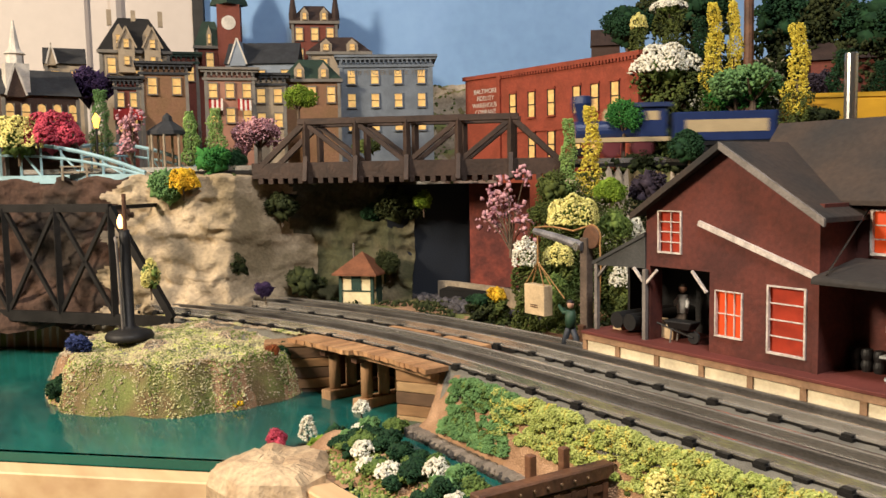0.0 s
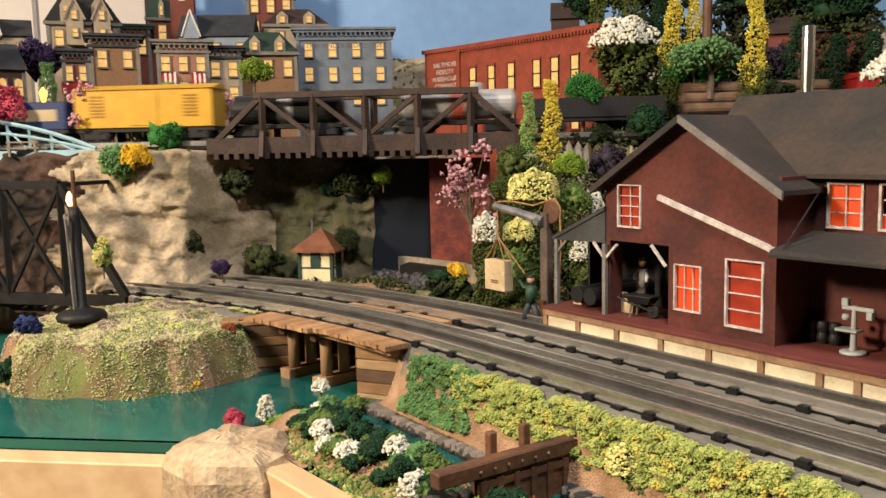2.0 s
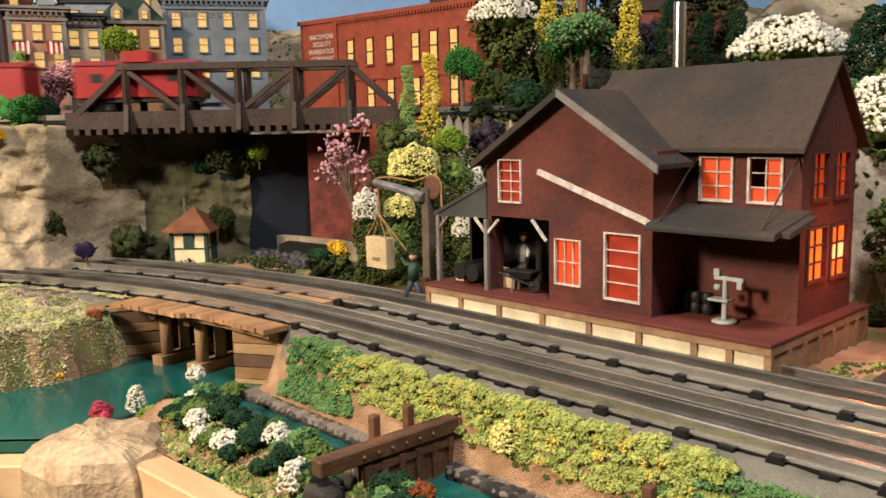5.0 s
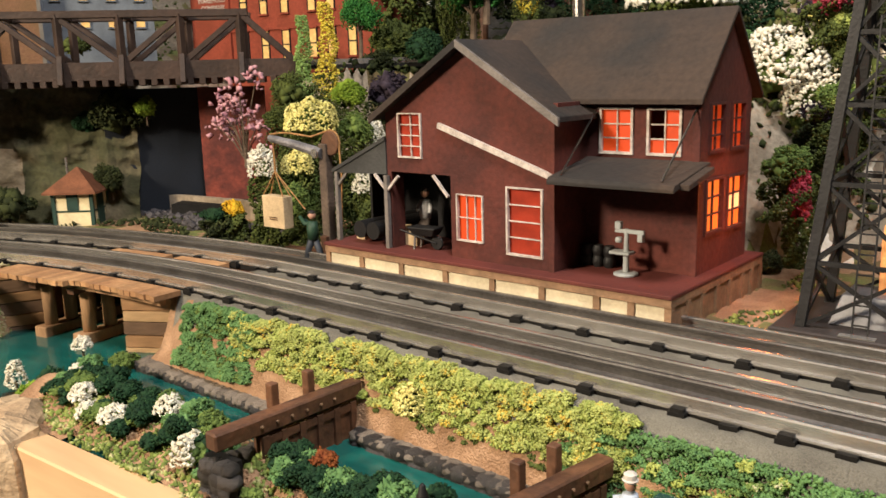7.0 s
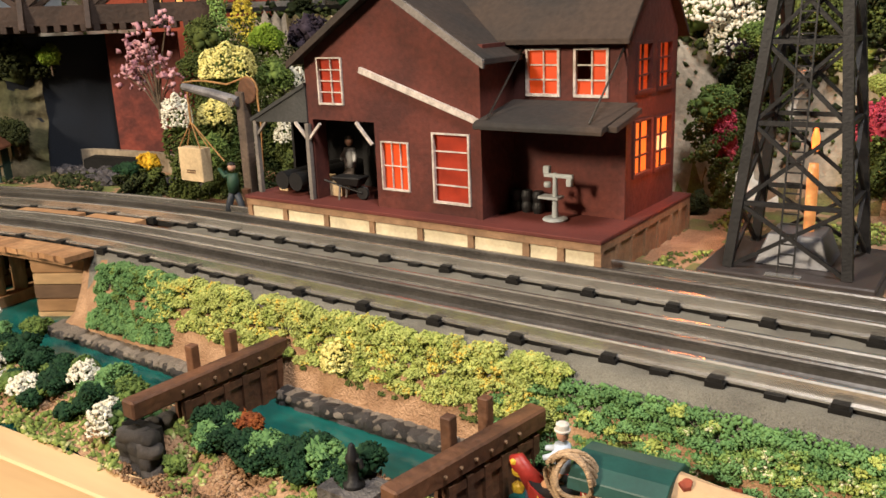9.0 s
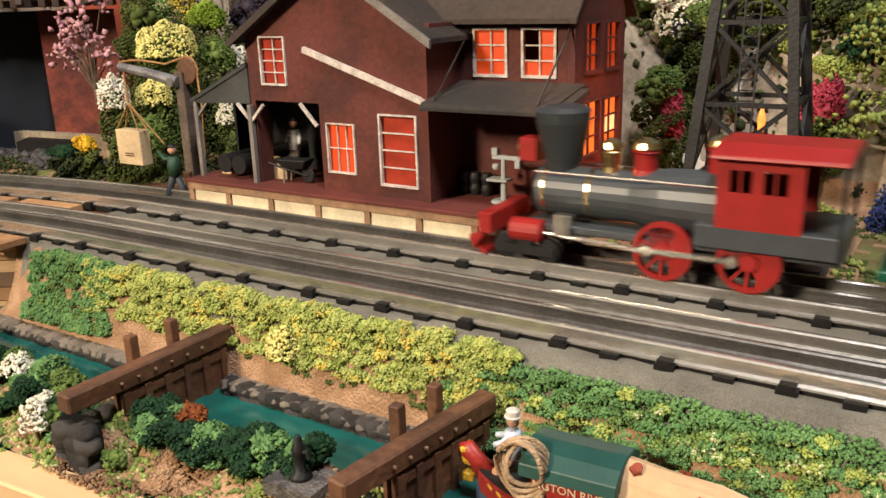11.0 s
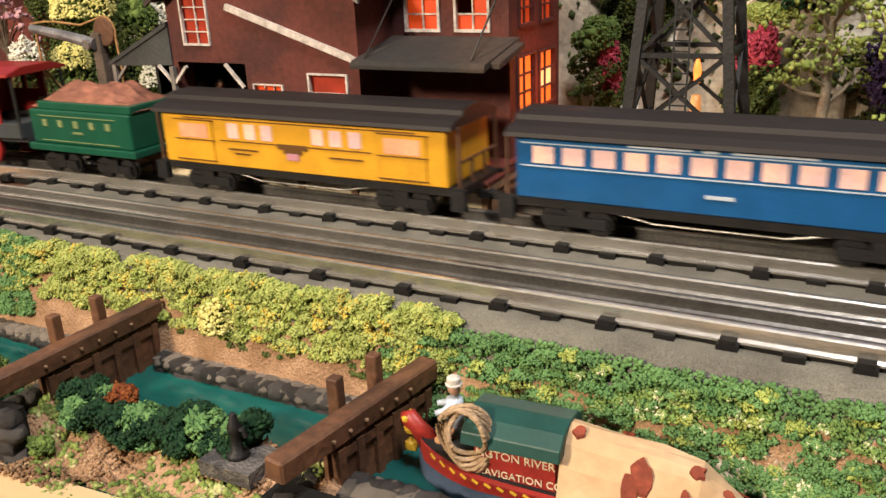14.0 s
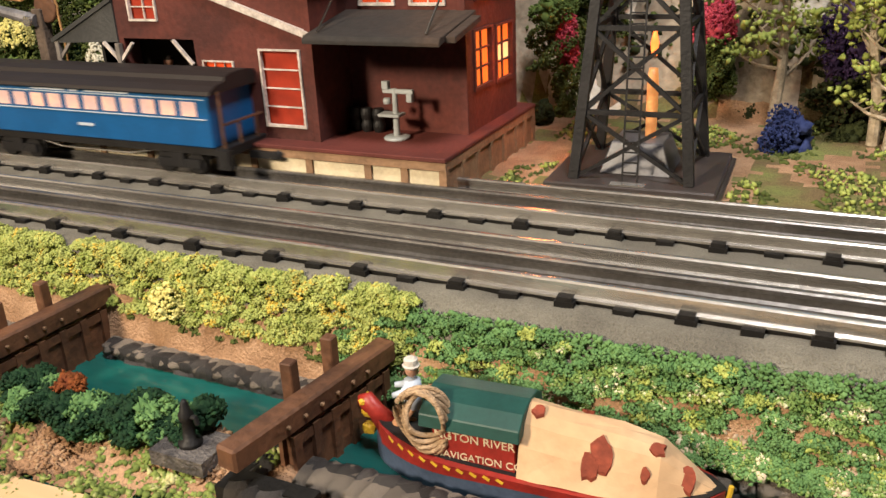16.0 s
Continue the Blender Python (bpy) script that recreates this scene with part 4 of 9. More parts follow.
# ---- trestle, cribs ----
def trestle():
    t = thing("timber_trestle", "tan timber trestle deck on round piles over the river", "trestle")
    tan = mat("tan_plank", (0.40, 0.225, 0.105), 0.8, 0.35, 30, 0.4, second=(0.30, 0.155, 0.07), fine=300, per_object=0.22)
    n = 32
    for i in range(n):
        s = -0.040 - 0.178 * (i + 0.5) / n
        p, a = on_track(FRONT_R, s)
        out = Vector((math.sin(a), -math.cos(a), 0))
        ln = 0.016 + 0.0018 * random.random() + (0.006 if i > 16 else 0.0)
        bm = bmesh.new()
        c = p + out * 0.0215 + Vector((0, 0, -0.0022))
        rod(bm, c, c + out * (ln + 0.002), 0.0051, 0.0034)
        o = part("deck_plank", bm, tan, t)
        o.rotation_euler = (0, 0, 0)
    bm = bmesh.new()
    sweep(bm, FRONT_R, -0.046, -0.214, -0.031, -0.0090, -0.0040, 0.004)
    part("stringer", bm, M["wood"], t)
    bm = bmesh.new()
    sweep(bm, 0.9305, -0.05, -0.232, 0, -0.0095, -0.0048, 0.104)
    part("deck_slab", bm, M["dark_wood"], t, "dark timber deck under the rails")
    for s0, s1 in ((-0.075, -0.125), (-0.135, -0.195)):
        bm = bmesh.new()
        sweep(bm, 0.9302, s0, s1, 0, -0.0045, 0.0006, 0.022)
        part("crossing_board", bm, tan, t)
    for bent in (-0.142, -0.185):
        p, a = on_track(FRONT_R, bent)
        out = Vector((math.sin(a), -math.cos(a), 0))
        for k, off in enumerate((0.024, 0.007, -0.010, -0.027)):
            c = p + out * off
            bm = bmesh.new()
            tube(bm, [c + Vector((0, 0, -0.044)), c + Vector((0, 0, -0.0085))], 0.0046, 14)
            part("trestle_leg", bm, mat("tan_pile", (0.33, 0.19, 0.095), 0.8, 0.3, 60, 0.3, stretch=(1, 1, 0.2)) if k == 0 and bent == -0.142 else bpy.data.materials["tan_pile"], t, smooth=True)
        bm = bmesh.new()
        rod(bm, p + out * 0.034 + Vector((0, 0, -0.0465)), p - out * 0.035 + Vector((0, 0, -0.0465)), 0.012, 0.010)
        part("footing", bm, bpy.data.materials["tan_pile"], t, bevel=0.0006)
        bm = bmesh.new()
        rod(bm, p + out * 0.036 + Vector((0, 0, -0.0105)), p - out * 0.035 + Vector((0, 0, -0.0105)), 0.007, 0.004)
        part("cap", bm, M["dark_wood"], t)


trestle()


def crib(x, y, a, length, tones, name_label, depth=0.03):
    c = thing("crib_wall", name_label, "retaining wall", pose(x, y, 0, 0, 0, a))
    z = -0.056
    i = 0
    hs = (0.0105, 0.0085, 0.0095, 0.0075, 0.0100)
    while z < -0.007:
        hgt = hs[i % 5]
        bm = bmesh.new()
        d = 0.0008 * (i % 2)
        box(bm, d, -d, z, length - d, depth, min(z + hgt - 0.0005, -0.006))
        part("timber", bm, tones[i % len(tones)], c, bevel=0.0004)
        z += hgt
        i += 1


w_a = mat("pale_timber", (0.52, 0.34, 0.18), 0.75, 0.25, 35, 0.3, fine=300, stretch=(0.3, 1, 1))
w_b = mat("brown_timber", (0.36, 0.2, 0.095), 0.75, 0.3, 35, 0.3, fine=300, stretch=(0.3, 1, 1))
w_c = mat("dark_timber", (0.17, 0.10, 0.06), 0.75, 0.3, 35, 0.3, fine=300, stretch=(0.3, 1, 1))
crib(-0.2440, -0.0165, 31, 0.046, (w_a, w_b, w_c, w_a, w_b, w_a), "abutment of stacked pale and brown timbers", 0.03)
crib(-0.3720, -0.0700, 66, 0.060, (w_c, w_b, w_c, w_b), "abutment of stacked dark brown timbers", 0.02)


# ---- canal lock ----
stone = mat("dark_canal_stone", (0.11, 0.098, 0.09), 0.6, 0.5, 120, 0.8, second=(0.045, 0.04, 0.04), fine=700, per_object=0.45)
pale_stone = mat("brown_coping_stone", (0.36, 0.30, 0.24), 0.8, 0.4, 120, 0.8, fine=700, per_object=0.3)


def stone_mesh(name, m, k):
    bm = bmesh.new()
    vs = box(bm, -0.5, -0.5, -0.5, 0.5, 0.5, 0.5)
    bmesh.ops.subdivide_edges(bm, edges=bm.edges[:], cuts=1, use_grid_fill=True)
    for v in bm.verts:
        v.co = v.co.normalized() * 0.30 + v.co * 0.62 + Vector((random.uniform(-1, 1), random.uniform(-1, 1), random.uniform(-1, 1))) * 0.07
    return mesh_of(name, bm, m, True)


RUBBLE = [stone_mesh("stone", stone, k) for k in range(6)]
COPING = [stone_mesh("coping_stone", pale_stone, k) for k in range(5)]


def stone_wall(x0, y0, x1, y1, z0, z1, side, cop=True, name="canal_wall", cz=0.0):
    """Rubble courses from z0 to z1 along a line, facing side (+1/-1 in y), coping on top."""
    w = thing(name, "dark rubble stone canal wall with brown coping stones", "stone wall", group="canal walls")
    d = Vector((x1 - x0, y1 - y0, 0))
    L = d.length
    d.normalize()
    nrm = Vector((-d.y, d.x, 0)) * side
    ang = math.atan2(d.y, d.x)
    bm = bmesh.new()
    rod(bm, Vector((x0, y0, (z0 + z1) / 2)) - nrm * 0.004, Vector((x1, y1, (z0 + z1) / 2)) - nrm * 0.004, 0.006, z1 - z0)
    part("core", bm, M["tie"], w)
    z = z0
    while z < z1 - 0.001:
        hgt = random.uniform(0.0042, 0.0058)
        u = random.uniform(0, 0.003)
        while u < L:
            wd = random.uniform(0.0045, 0.0085)
            o = new("stone", random.choice(RUBBLE))
            o.parent = w
            p = Vector((x0, y0, z + hgt / 2)) + d * (u + wd / 2) + nrm * random.uniform(-0.0008, 0.0008)
            o.matrix_world = Matrix.Translation(p) @ pose(0, 0, 0, random.uniform(-8, 8), random.uniform(-8, 8), math.degrees(ang) + random.uniform(-6, 6)) @ Matrix.Diagonal((wd * 1.08, 0.006, hgt * 1.12, 1))
            u += wd
        z += hgt
    if cop:
        u = 0
        while u < L:
            wd = random.uniform(0.0050, 0.0075)
            o = new("coping_stone", random.choice(COPING))
            o.parent = w
            p = Vector((x0, y0, z1 + 0.0012 + cz)) + d * (u + wd / 2) - nrm * 0.0035
            o.matrix_world = Matrix.Translation(p) @ pose(0, 0, 0, random.uniform(-4, 4), random.uniform(-4, 4), math.degrees(ang) + random.uniform(-5, 5)) @ Matrix.Diagonal((wd * 1.02, 0.0125, 0.0044, 1))
            u += wd


stone_wall(-0.208, -0.0290, -0.028, -0.0290, -0.055, -0.0465, -1)
stone_wall(-0.012, -0.0290, 0.112, -0.0290, -0.053, -0.0425, -1)
stone_wall(0.132, -0.0290, 0.36, -0.0250, -0.053, -0.0425, -1)
stone_wall(-0.0265, -0.0640, -0.0265, -0.0990, -0.053, -0.036, 1, cop=False, name="lock_pier")
stone_wall(-0.030, -0.1015, -0.012, -0.1005, -0.056, -0.030, -1, cop=False, name="lock_pier")
stone_wall(0.106, -0.066, 0.106, -0.0930, -0.053, -0.037, 1, cop=False, name="lock_pier")
stone_wall(0.119, -0.0705, 0.300, -0.0705, -0.053, -0.0410, 1)
stone_wall(0.104, -0.0930, 0.134, -0.0930, -0.056, -0.034, -1, cop=False, name="lock_pier")


def lock_gate(xn, yn, xf, yf, z):
    g = thing("lock_gate", "stained wooden canal lock gate with a long balance beam", "lock gate", group="lock gates")
    a, b = Vector((xn, yn, z)), Vector((xf, yf, z))
    d = (b - a).normalized()
    side = Vector((d.y, -d.x, 0))
    ang = math.degrees(math.atan2(d.y, d.x))
    bm = bmesh.new()
    rod(bm, a - Vector((0, 0, 0.0045)), b - Vector((0, 0, 0.0045)), 0.0080, 0.0080)
    part("balance_beam", bm, M["dark_wood"], g, bevel=0.0008)
    g0, g1 = a + d * 0.026, b - d * 0.006
    L = (g1 - g0).length
    bm = bmesh.new()
    rod(bm, g0 + Vector((0, 0, -0.024)), g1 + Vector((0, 0, -0.024)), 0.004, 0.028)
    part("gate_leaf", bm, M["dark_wood"], g)
    for k in range(6):
        c = g0 + d * (L * k / 5)
        for sd in (-1, 1):
            bm = bmesh.new()
            rod(bm, c + side * sd * 0.0028 + Vector((0, 0, -0.038)), c + side * sd * 0.0028 + Vector((0, 0, -0.010)), 0.0034, 0.0018, up=side)
            part("stile", bm, M["dark_wood"], g)
    for zz in (-0.0125, -0.036):
        for sd in (-1, 1):
            bm = bmesh.new()
            rod(bm, g0 + side * sd * 0.0026 + Vector((0, 0, zz)), g1 + side * sd * 0.0026 + Vector((0, 0, zz)), 0.0012, 0.0034)
            part("rail", bm, M["dark_wood"], g)
    for u in (0.45, 0.70):
        c = a + d * ((b - a).length * u) - side * 0.0062
        bm = bmesh.new()
        rod(bm, c + Vector((0, 0, -0.020)), c + Vector((0, 0, 0.0095)), 0.0045, 0.0045)
        part("paddle_post", bm, M["dark_wood"], g, bevel=0.0004)
    for k in range(6):
        c = a + d * ((b - a).length * (0.28 + 0.1 * k)) + side * 0.0054 + Vector((0, 0, -0.0045))
        bm = bmesh.new()
        blob(bm, c - side * 0.0008, 0.0009, 0.1, 1.0, 1)
        part("bolt_head", bm, M["tan_wood"], g)


lock_gate(-0.0205, -0.1030, -0.0180, -0.0190, -0.0165)
lock_gate(0.1110, -0.0990, 0.1225, -0.0215, -0.0160)


def hydrant():
    h = thing("stand_pipe", "small black iron water stand beside the lock", "hydrant", pose(0.0790, -0.0800, -0.0365))
    bm = bmesh.new()
    box(bm, -0.011, -0.008, -0.004, 0.011, 0.009, 0.0015)
    part("slab", bm, stone, h)
    bm = bmesh.new()
    lathe(bm, [(0.0042, 0.0012), (0.0040, 0.003), (0.0022, 0.004), (0.0017, 0.010), (0.0024, 0.011), (0.0026, 0.013), (0.0018, 0.0145), (0.0012, 0.0175), (0.0004, 0.0185)], 14)
    part("pillar", bm, M["iron"], h, smooth=True)
    bm = bmesh.new()
    tube(bm, [(0, 0, 0.012), (0.004, 0, 0.0125), (0.0045, 0, 0.010)], 0.0009, 8)
    part("spout", bm, M["iron"], h)


hydrant()


# ---- canal boat ----
def boat():
    b = thing("canal_boat", "red and blue canal boat with green cabin and patched tan cover", "boat", pose(0.1325, -0.0490, CANAL - 0.0025, 0, 0, 3))
    red = mat("boat_red", (0.30, 0.025, 0.018), 0.45, 0.25, 90, 0.1)
    blue = mat("boat_slate_blue", (0.065, 0.09, 0.15), 0.5, 0.25, 90, 0.1)
    yellow = mat("boat_yellow", (0.62, 0.38, 0.03), 0.5, 0.2, 90, 0.1)
    green = mat("boat_green", (0.012, 0.062, 0.05), 0.5, 0.2, 60, 0.05)
    tarp = mat("tan_tarpaulin", (0.56, 0.38, 0.22), 0.85, 0.15, 40, 0.3, second=(0.48, 0.31, 0.17), fine=200)
    n = 26
    def half(u):
        return 0.0178 * min(1.0, (math.sin(min(1, u * 3.6) * math.pi / 2)) ** 0.7, 1.0 if u < 0.72 else math.cos((u - 0.72) / 0.28 * math.pi / 2) ** 0.6 + 0.02)
    Lb = 0.112
    def shell(bm, z0, z1, w0, w1):
        rings = []
        for i in range(n + 1):
            u = i / n
            x = Lb * u
            sheer = 0.0048 * (1 - u) ** 3 + 0.002 * u ** 4
            h0, h1 = half(u) * w0 + 0.0004, half(u) * w1 + 0.0006
            rings.append([bm.verts.new((x, -h0, z0)), bm.verts.new((x, -h1, z1 + sheer)), bm.verts.new((x, h1, z1 + sheer)), bm.verts.new((x, h0, z0))])
        for q, r in zip(rings, rings[1:]):
            for k in range(4):
                bm.faces.new((q[k], q[(k + 1) % 4], r[(k + 1) % 4], r[k]))
        bm.faces.new(rings[0][::-1])
        bm.faces.new(rings[-1])
    bm = bmesh.new()
    shell(bm, -0.006, 0.0102, 0.86, 1.0)
    part("hull", bm, blue, b, "slate-blue lower hull", smooth=False)
    bm = bmesh.new()
    shell(bm, 0.0103, 0.0130, 1.02, 1.06)
    part("gunwale", bm, red, b, "red painted gunwale")
    bm = bmesh.new()
    shell(bm, 0.0131, 0.0134, 0.9, 0.88)
    part("deck", bm, M["iron"], b)
    for sd in (-1, 1):
        for i in range(2, 12):
            u = i / n
            bm = bmesh.new()
            rod(bm, (Lb * u, sd * (half(u) * 1.055 + 0.0005), 0.0124 + 0.0048 * (1 - u) ** 3), (Lb * (u + 0.018), sd * (half(u + 0.018) * 1.055 + 0.0005), 0.0112 + 0.0048 * (1 - u) ** 3), 0.0004, 0.0010)
            part("yellow_trim", bm, yellow, b)
    # figurehead
    bm = bmesh.new()
    tube(bm, [(0.004, 0, 0.0150), (0.000, 0, 0.0195), (-0.003, 0, 0.0225), (-0.0055, 0, 0.0220)], [0.0045, 0.0034, 0.0038, 0.0022], 10)
    part("figurehead", bm, red, b, smooth=True)
    bm = bmesh.new()
    tube(bm, [(-0.0020, 0, 0.0190), (-0.0045, 0, 0.0178)], [0.0030, 0.0018], 8)
    blob(bm, (-0.0035, -0.0032, 0.0232), 0.0014, 0.1)
    blob(bm, (-0.0035, 0.0032, 0.0232), 0.0014, 0.1)
    blob(bm, (-0.0030, 0, 0.0120), 0.0030, 0.1)
    part("figurehead_trim", bm, yellow, b)
    # cabin
    x0, x1, zb, zt, hw = 0.0215, 0.0520, 0.0132, 0.0262, 0.0145
    bm = bmesh.new()
    box(bm, x0 + 0.004, -hw, zb, x1, hw, zt)
    part("cabin", bm, red, b, "dark red cabin side")
    bm = bmesh.new()
    prof = [(-0.0172, zt - 0.0005), (-0.0160, zt + 0.0035), (-0.0100, zt + 0.0068), (0, zt + 0.0080), (0.0100, zt + 0.0068), (0.0160, zt + 0.0035), (0.0172, zt - 0.0005)]
    prism(bm, prof, "x", x0, x1 + 0.002)
    part("cabin_roof", bm, green, b, "rounded dark green cabin roof", bevel=0.0003)
    bm = bmesh.new()
    box(bm, x0 + 0.003, -0.004, zb, x0 + 0.004, 0.004, zt - 0.002)
    part("cabin_door", bm, yellow, b)
    # cover
    xs = (x1 + 0.001, x1 + 0.014, x1 + 0.030, x1 + 0.042, x1 + 0.0585)
    rid = (0.0335, 0.0320, 0.0300, 0.0280, 0.0140)
    wid = (0.0172, 0.0176, 0.0172, 0.0150, 0.0030)
    bm = bmesh.new()
    rings = []
    for x, r, w in zip(xs, rid, wid):
        pts = []
        for k in range(9):
            u = -1 + 2 * k / 8
            z = 0.0136 + (r - 0.0136) * (1 - abs(u) ** 2.2) + random.uniform(-0.0006, 0.0006)
            pts.append(bm.verts.new((x, w * u, z)))
        rings.append(pts)
    for q, r in zip(rings, rings[1:]):
        for k in range(8):
            bm.faces.new((q[k], q[k + 1], r[k + 1], r[k]))
    bm.faces.new(rings[0])
    part("cover", bm, tarp, b, "tan tarpaulin cover with rust-red patches")
    patch = mat("rust_patch", (0.24, 0.05, 0.025), 0.9, 0.3, 200, 0.2)
    for px, u, r in ((0.078, -0.62, 0.0040), (0.0745, -0.78, 0.0026), (0.0575, -0.25, 0.0022), (0.0930, -0.35, 0.0024), (0.1015, -0.6, 0.0030), (0.0905, -0.75, 0.0014), (0.071, 0.25, 0.002)):
        i = max(k for k in range(4) if xs[k] <= px)
        f = (px - xs[i]) / (xs[i + 1] - xs[i])
        rr, ww = rid[i] + (rid[i + 1] - rid[i]) * f, wid[i] + (wid[i + 1] - wid[i]) * f
        def on(uu, xx):
            return Vector((xx, ww * uu, 0.0138 + (rr - 0.0136) * (1 - abs(uu) ** 2.2) + 0.0009))
        bm = bmesh.new()
        ring = []
        for k in range(11):
            a = 2 * math.pi * k / 11
            q = r * random.uniform(0.6, 1.1)
            ring.append(bm.verts.new(on(max(-0.98, min(0.98, u + math.sin(a) * q / ww)), px + math.cos(a) * q)))
        bm.faces.new(ring)
        ret = bmesh.ops.extrude_face_region(bm, geom=bm.faces[:])
        for v in ret["geom"]:
            if isinstance(v, bmesh.types.BMVert):
                v.co.z -= 0.0012
        part("patch", bm, patch, b)
    bm = bmesh.new()
    tube(bm, [(Lb, 0, 0.004), (Lb + 0.0015, 0, 0.0165)], 0.0008, 6)
    part("stern_post", bm, yellow, b)
    # lettering on the cabin side
    for body, z, sz in (("LEXINGTON RIVER"[4:], 0.0218, 0.0040), ("NAVIGATION CO", 0.0152, 0.0036)):
        c = bpy.data.curves.new("lettering", "FONT")
        c.body, c.size, c.extrude = body, sz, 0.0001
        tmp = bpy.data.objects.new("lettering", c)
        me = bpy.data.meshes.new_from_object(tmp)
        bpy.data.objects.remove(tmp)
        me.materials.clear()
        me.materials.append(M["cream"])
        o = new("lettering", me)
        o.parent = b
        o.matrix_local = pose(x0 + 0.0045, -hw - 0.0003, z, 90, 0, 0)
    for c in b.children:
        if c.name.startswith("lettering"):
            c.location.y *= 0.76
        else:
            c.data.transform(Matrix.Diagonal((1, 0.76, 1, 1)))
    # coil of rope
    r = thing("rope_coil", "coil of thick tan rope hung on the boat", "rope", pose(0.1550, -0.0575, -0.0215, 0, 0, 4))
    rm = mat("tan_rope", (0.47, 0.32, 0.19), 0.9, 0.3, 500, 0.8, stretch=(1, 1, 3))
    for k in range(5):
        bm = bmesh.new()
        R = 0.0102 - 0.0009 * k
        pts = [(R * 0.92 * math.cos(a) + 0.0006 * k, -0.0008 * k + 0.002 * math.sin(a * 2 + k), R * 1.15 * math.sin(a) + 0.0009 * k) for a in [2 * math.pi * j / 22 for j in range(23)]]
        tube(bm, pts, 0.00085, 7, False)
        part("rope_loop", bm, rm, r, smooth=True)
    man = figure("boatman_figurine", (0.1460, -0.0470, CANAL + 0.0085), 200, (0.55, 0.62, 0.72), (0.5, 0.25, 0.12), "painted boatman figurine in pale blue with a white hat", hat=(0.75, 0.72, 0.68), arms=((0.008, -0.004, -0.005), (0.008, 0.003, -0.006)), kneel=True)
    man.data.transform(Matrix.Diagonal((0.78, 0.78, 0.78, 1)))
    bm = bmesh.new()
    lathe(bm, [(0.0028, 0), (0.0029, 0.0005), (0.0024, 0.0008), (0.0023, 0.0026), (0.0014, 0.0032)], 16, (0.1460, -0.0470, CANAL + 0.0085 + 0.0268))
    tagged(part("sun_hat", bm, M["white_trim"], smooth=False), "white brimmed hat on the boatman", "hat")


boat()


# ---- steel derrick ----
def derrick():
    t = thing("steel_derrick", "black steel lattice derrick on a dark base plate with ladder", "tower", pose(0.1735, 0.1515, 0, 0, 0, 2))
    bp = mat("dark_base_plastic", (0.055, 0.045, 0.042), 0.3, 0.2, 60, 0.05)
    gp = mat("grey_pump_house", (0.16, 0.16, 0.175), 0.35, 0.2, 60, 0.05)
    bm = bmesh.new()
    box(bm, -0.040, -0.036, -0.003, 0.040, 0.036, 0.0035)
    part("base_plate", bm, bp, t, bevel=0.0008)
    bm = bmesh.new()
    box(bm, -0.042, -0.038, -0.005, 0.042, 0.038, 0.0005)
    part("base_skirt", bm, bp, t, bevel=0.0006)
    bm = bmesh.new()
    vs = box(bm, -0.017, -0.017, 0.0035, 0.017, 0.017, 0.0185)
    for v in vs[4:]:
        v.co.x *= 0.72
        v.co.y *= 0.72
    part("pump_house", bm, gp, t, bevel=0.0005)
    bm = bmesh.new()
    box(bm, -0.008, -0.0355, 0.0036, 0.008, -0.0305, 0.0042)
    part("name_plate", bm, M["rail"], t, "small blank metal plate")
    def corner(sx, sy, k):
        w = 0.0270 - 0.0185 * k
        return Vector((sx * w, sy * w, 0.0035 + 0.205 * k))
    lv = [0, 0.155, 0.34, 0.52, 0.68, 0.84, 1.0]
    cs = [(-1, -1), (1, -1), (1, 1), (-1, 1)]
    for sx, sy in cs:
        bm = bmesh.new()
        rod(bm, corner(sx, sy, 0), corner(sx, sy, 1), 0.0046)
        part("leg", bm, M["iron"], t)
    for a, b in zip(cs, cs[1:] + cs[:1]):
        for k0, k1 in zip(lv, lv[1:]):
            bm = bmesh.new()
            rod(bm, corner(*a, k1), corner(*b, k1), 0.0022)
            part("girt", bm, M["iron"], t)
            bm = bmesh.new()
            rod(bm, corner(*a, k0), corner(*b, k1), 0.0018)
            part("brace", bm, M["iron"], t)
            bm = bmesh.new()
            rod(bm, corner(*b, k0), corner(*a, k1), 0.0018)
            part("brace", bm, M["iron"], t)
    bm = bmesh.new()
    box(bm, -0.018, -0.018, 0.2085, 0.018, 0.018, 0.2125)
    part("crown_platform", bm, M["iron"], t)
    lad = new("ladder")
    lad.parent = t
    for x in (-0.0035, 0.0035):
        bm = bmesh.new()
        rod(bm, (x, -0.0280, 0.004), (x, -0.0150, 0.150), 0.0008)
        part("ladder_rail", bm, M["iron"], lad)
    for i in range(30):
        z = 0.008 + i * 0.0048
        bm = bmesh.new()
        rod(bm, (-0.0035, -0.0280 + 0.0130 * (z - 0.004) / 0.146, z), (0.0035, -0.0280 + 0.0130 * (z - 0.004) / 0.146, z), 0.0007)
        part("rung", bm, M["iron"], lad)
    bm = bmesh.new()
    lathe(bm, [(0.0026, 0.0185), (0.0028, 0.044), (0.0022, 0.052)], 14, (0.004, 0, 0))
    gl = mat("lit_amber_tube", (0.8, 0.45, 0.2), 0.3, 0.5, 90, 0, second=(0.5, 0.2, 0.06), emit=(1.0, 0.36, 0.10, 0.55))
    part("amber_tube", bm, gl, t, "glowing amber bubbling tube", smooth=True)
    bm = bmesh.new()
    lathe(bm, [(0.0014, 0.058), (0.0020, 0.064), (0.0006, 0.070)], 10, (0.004, 0, 0))
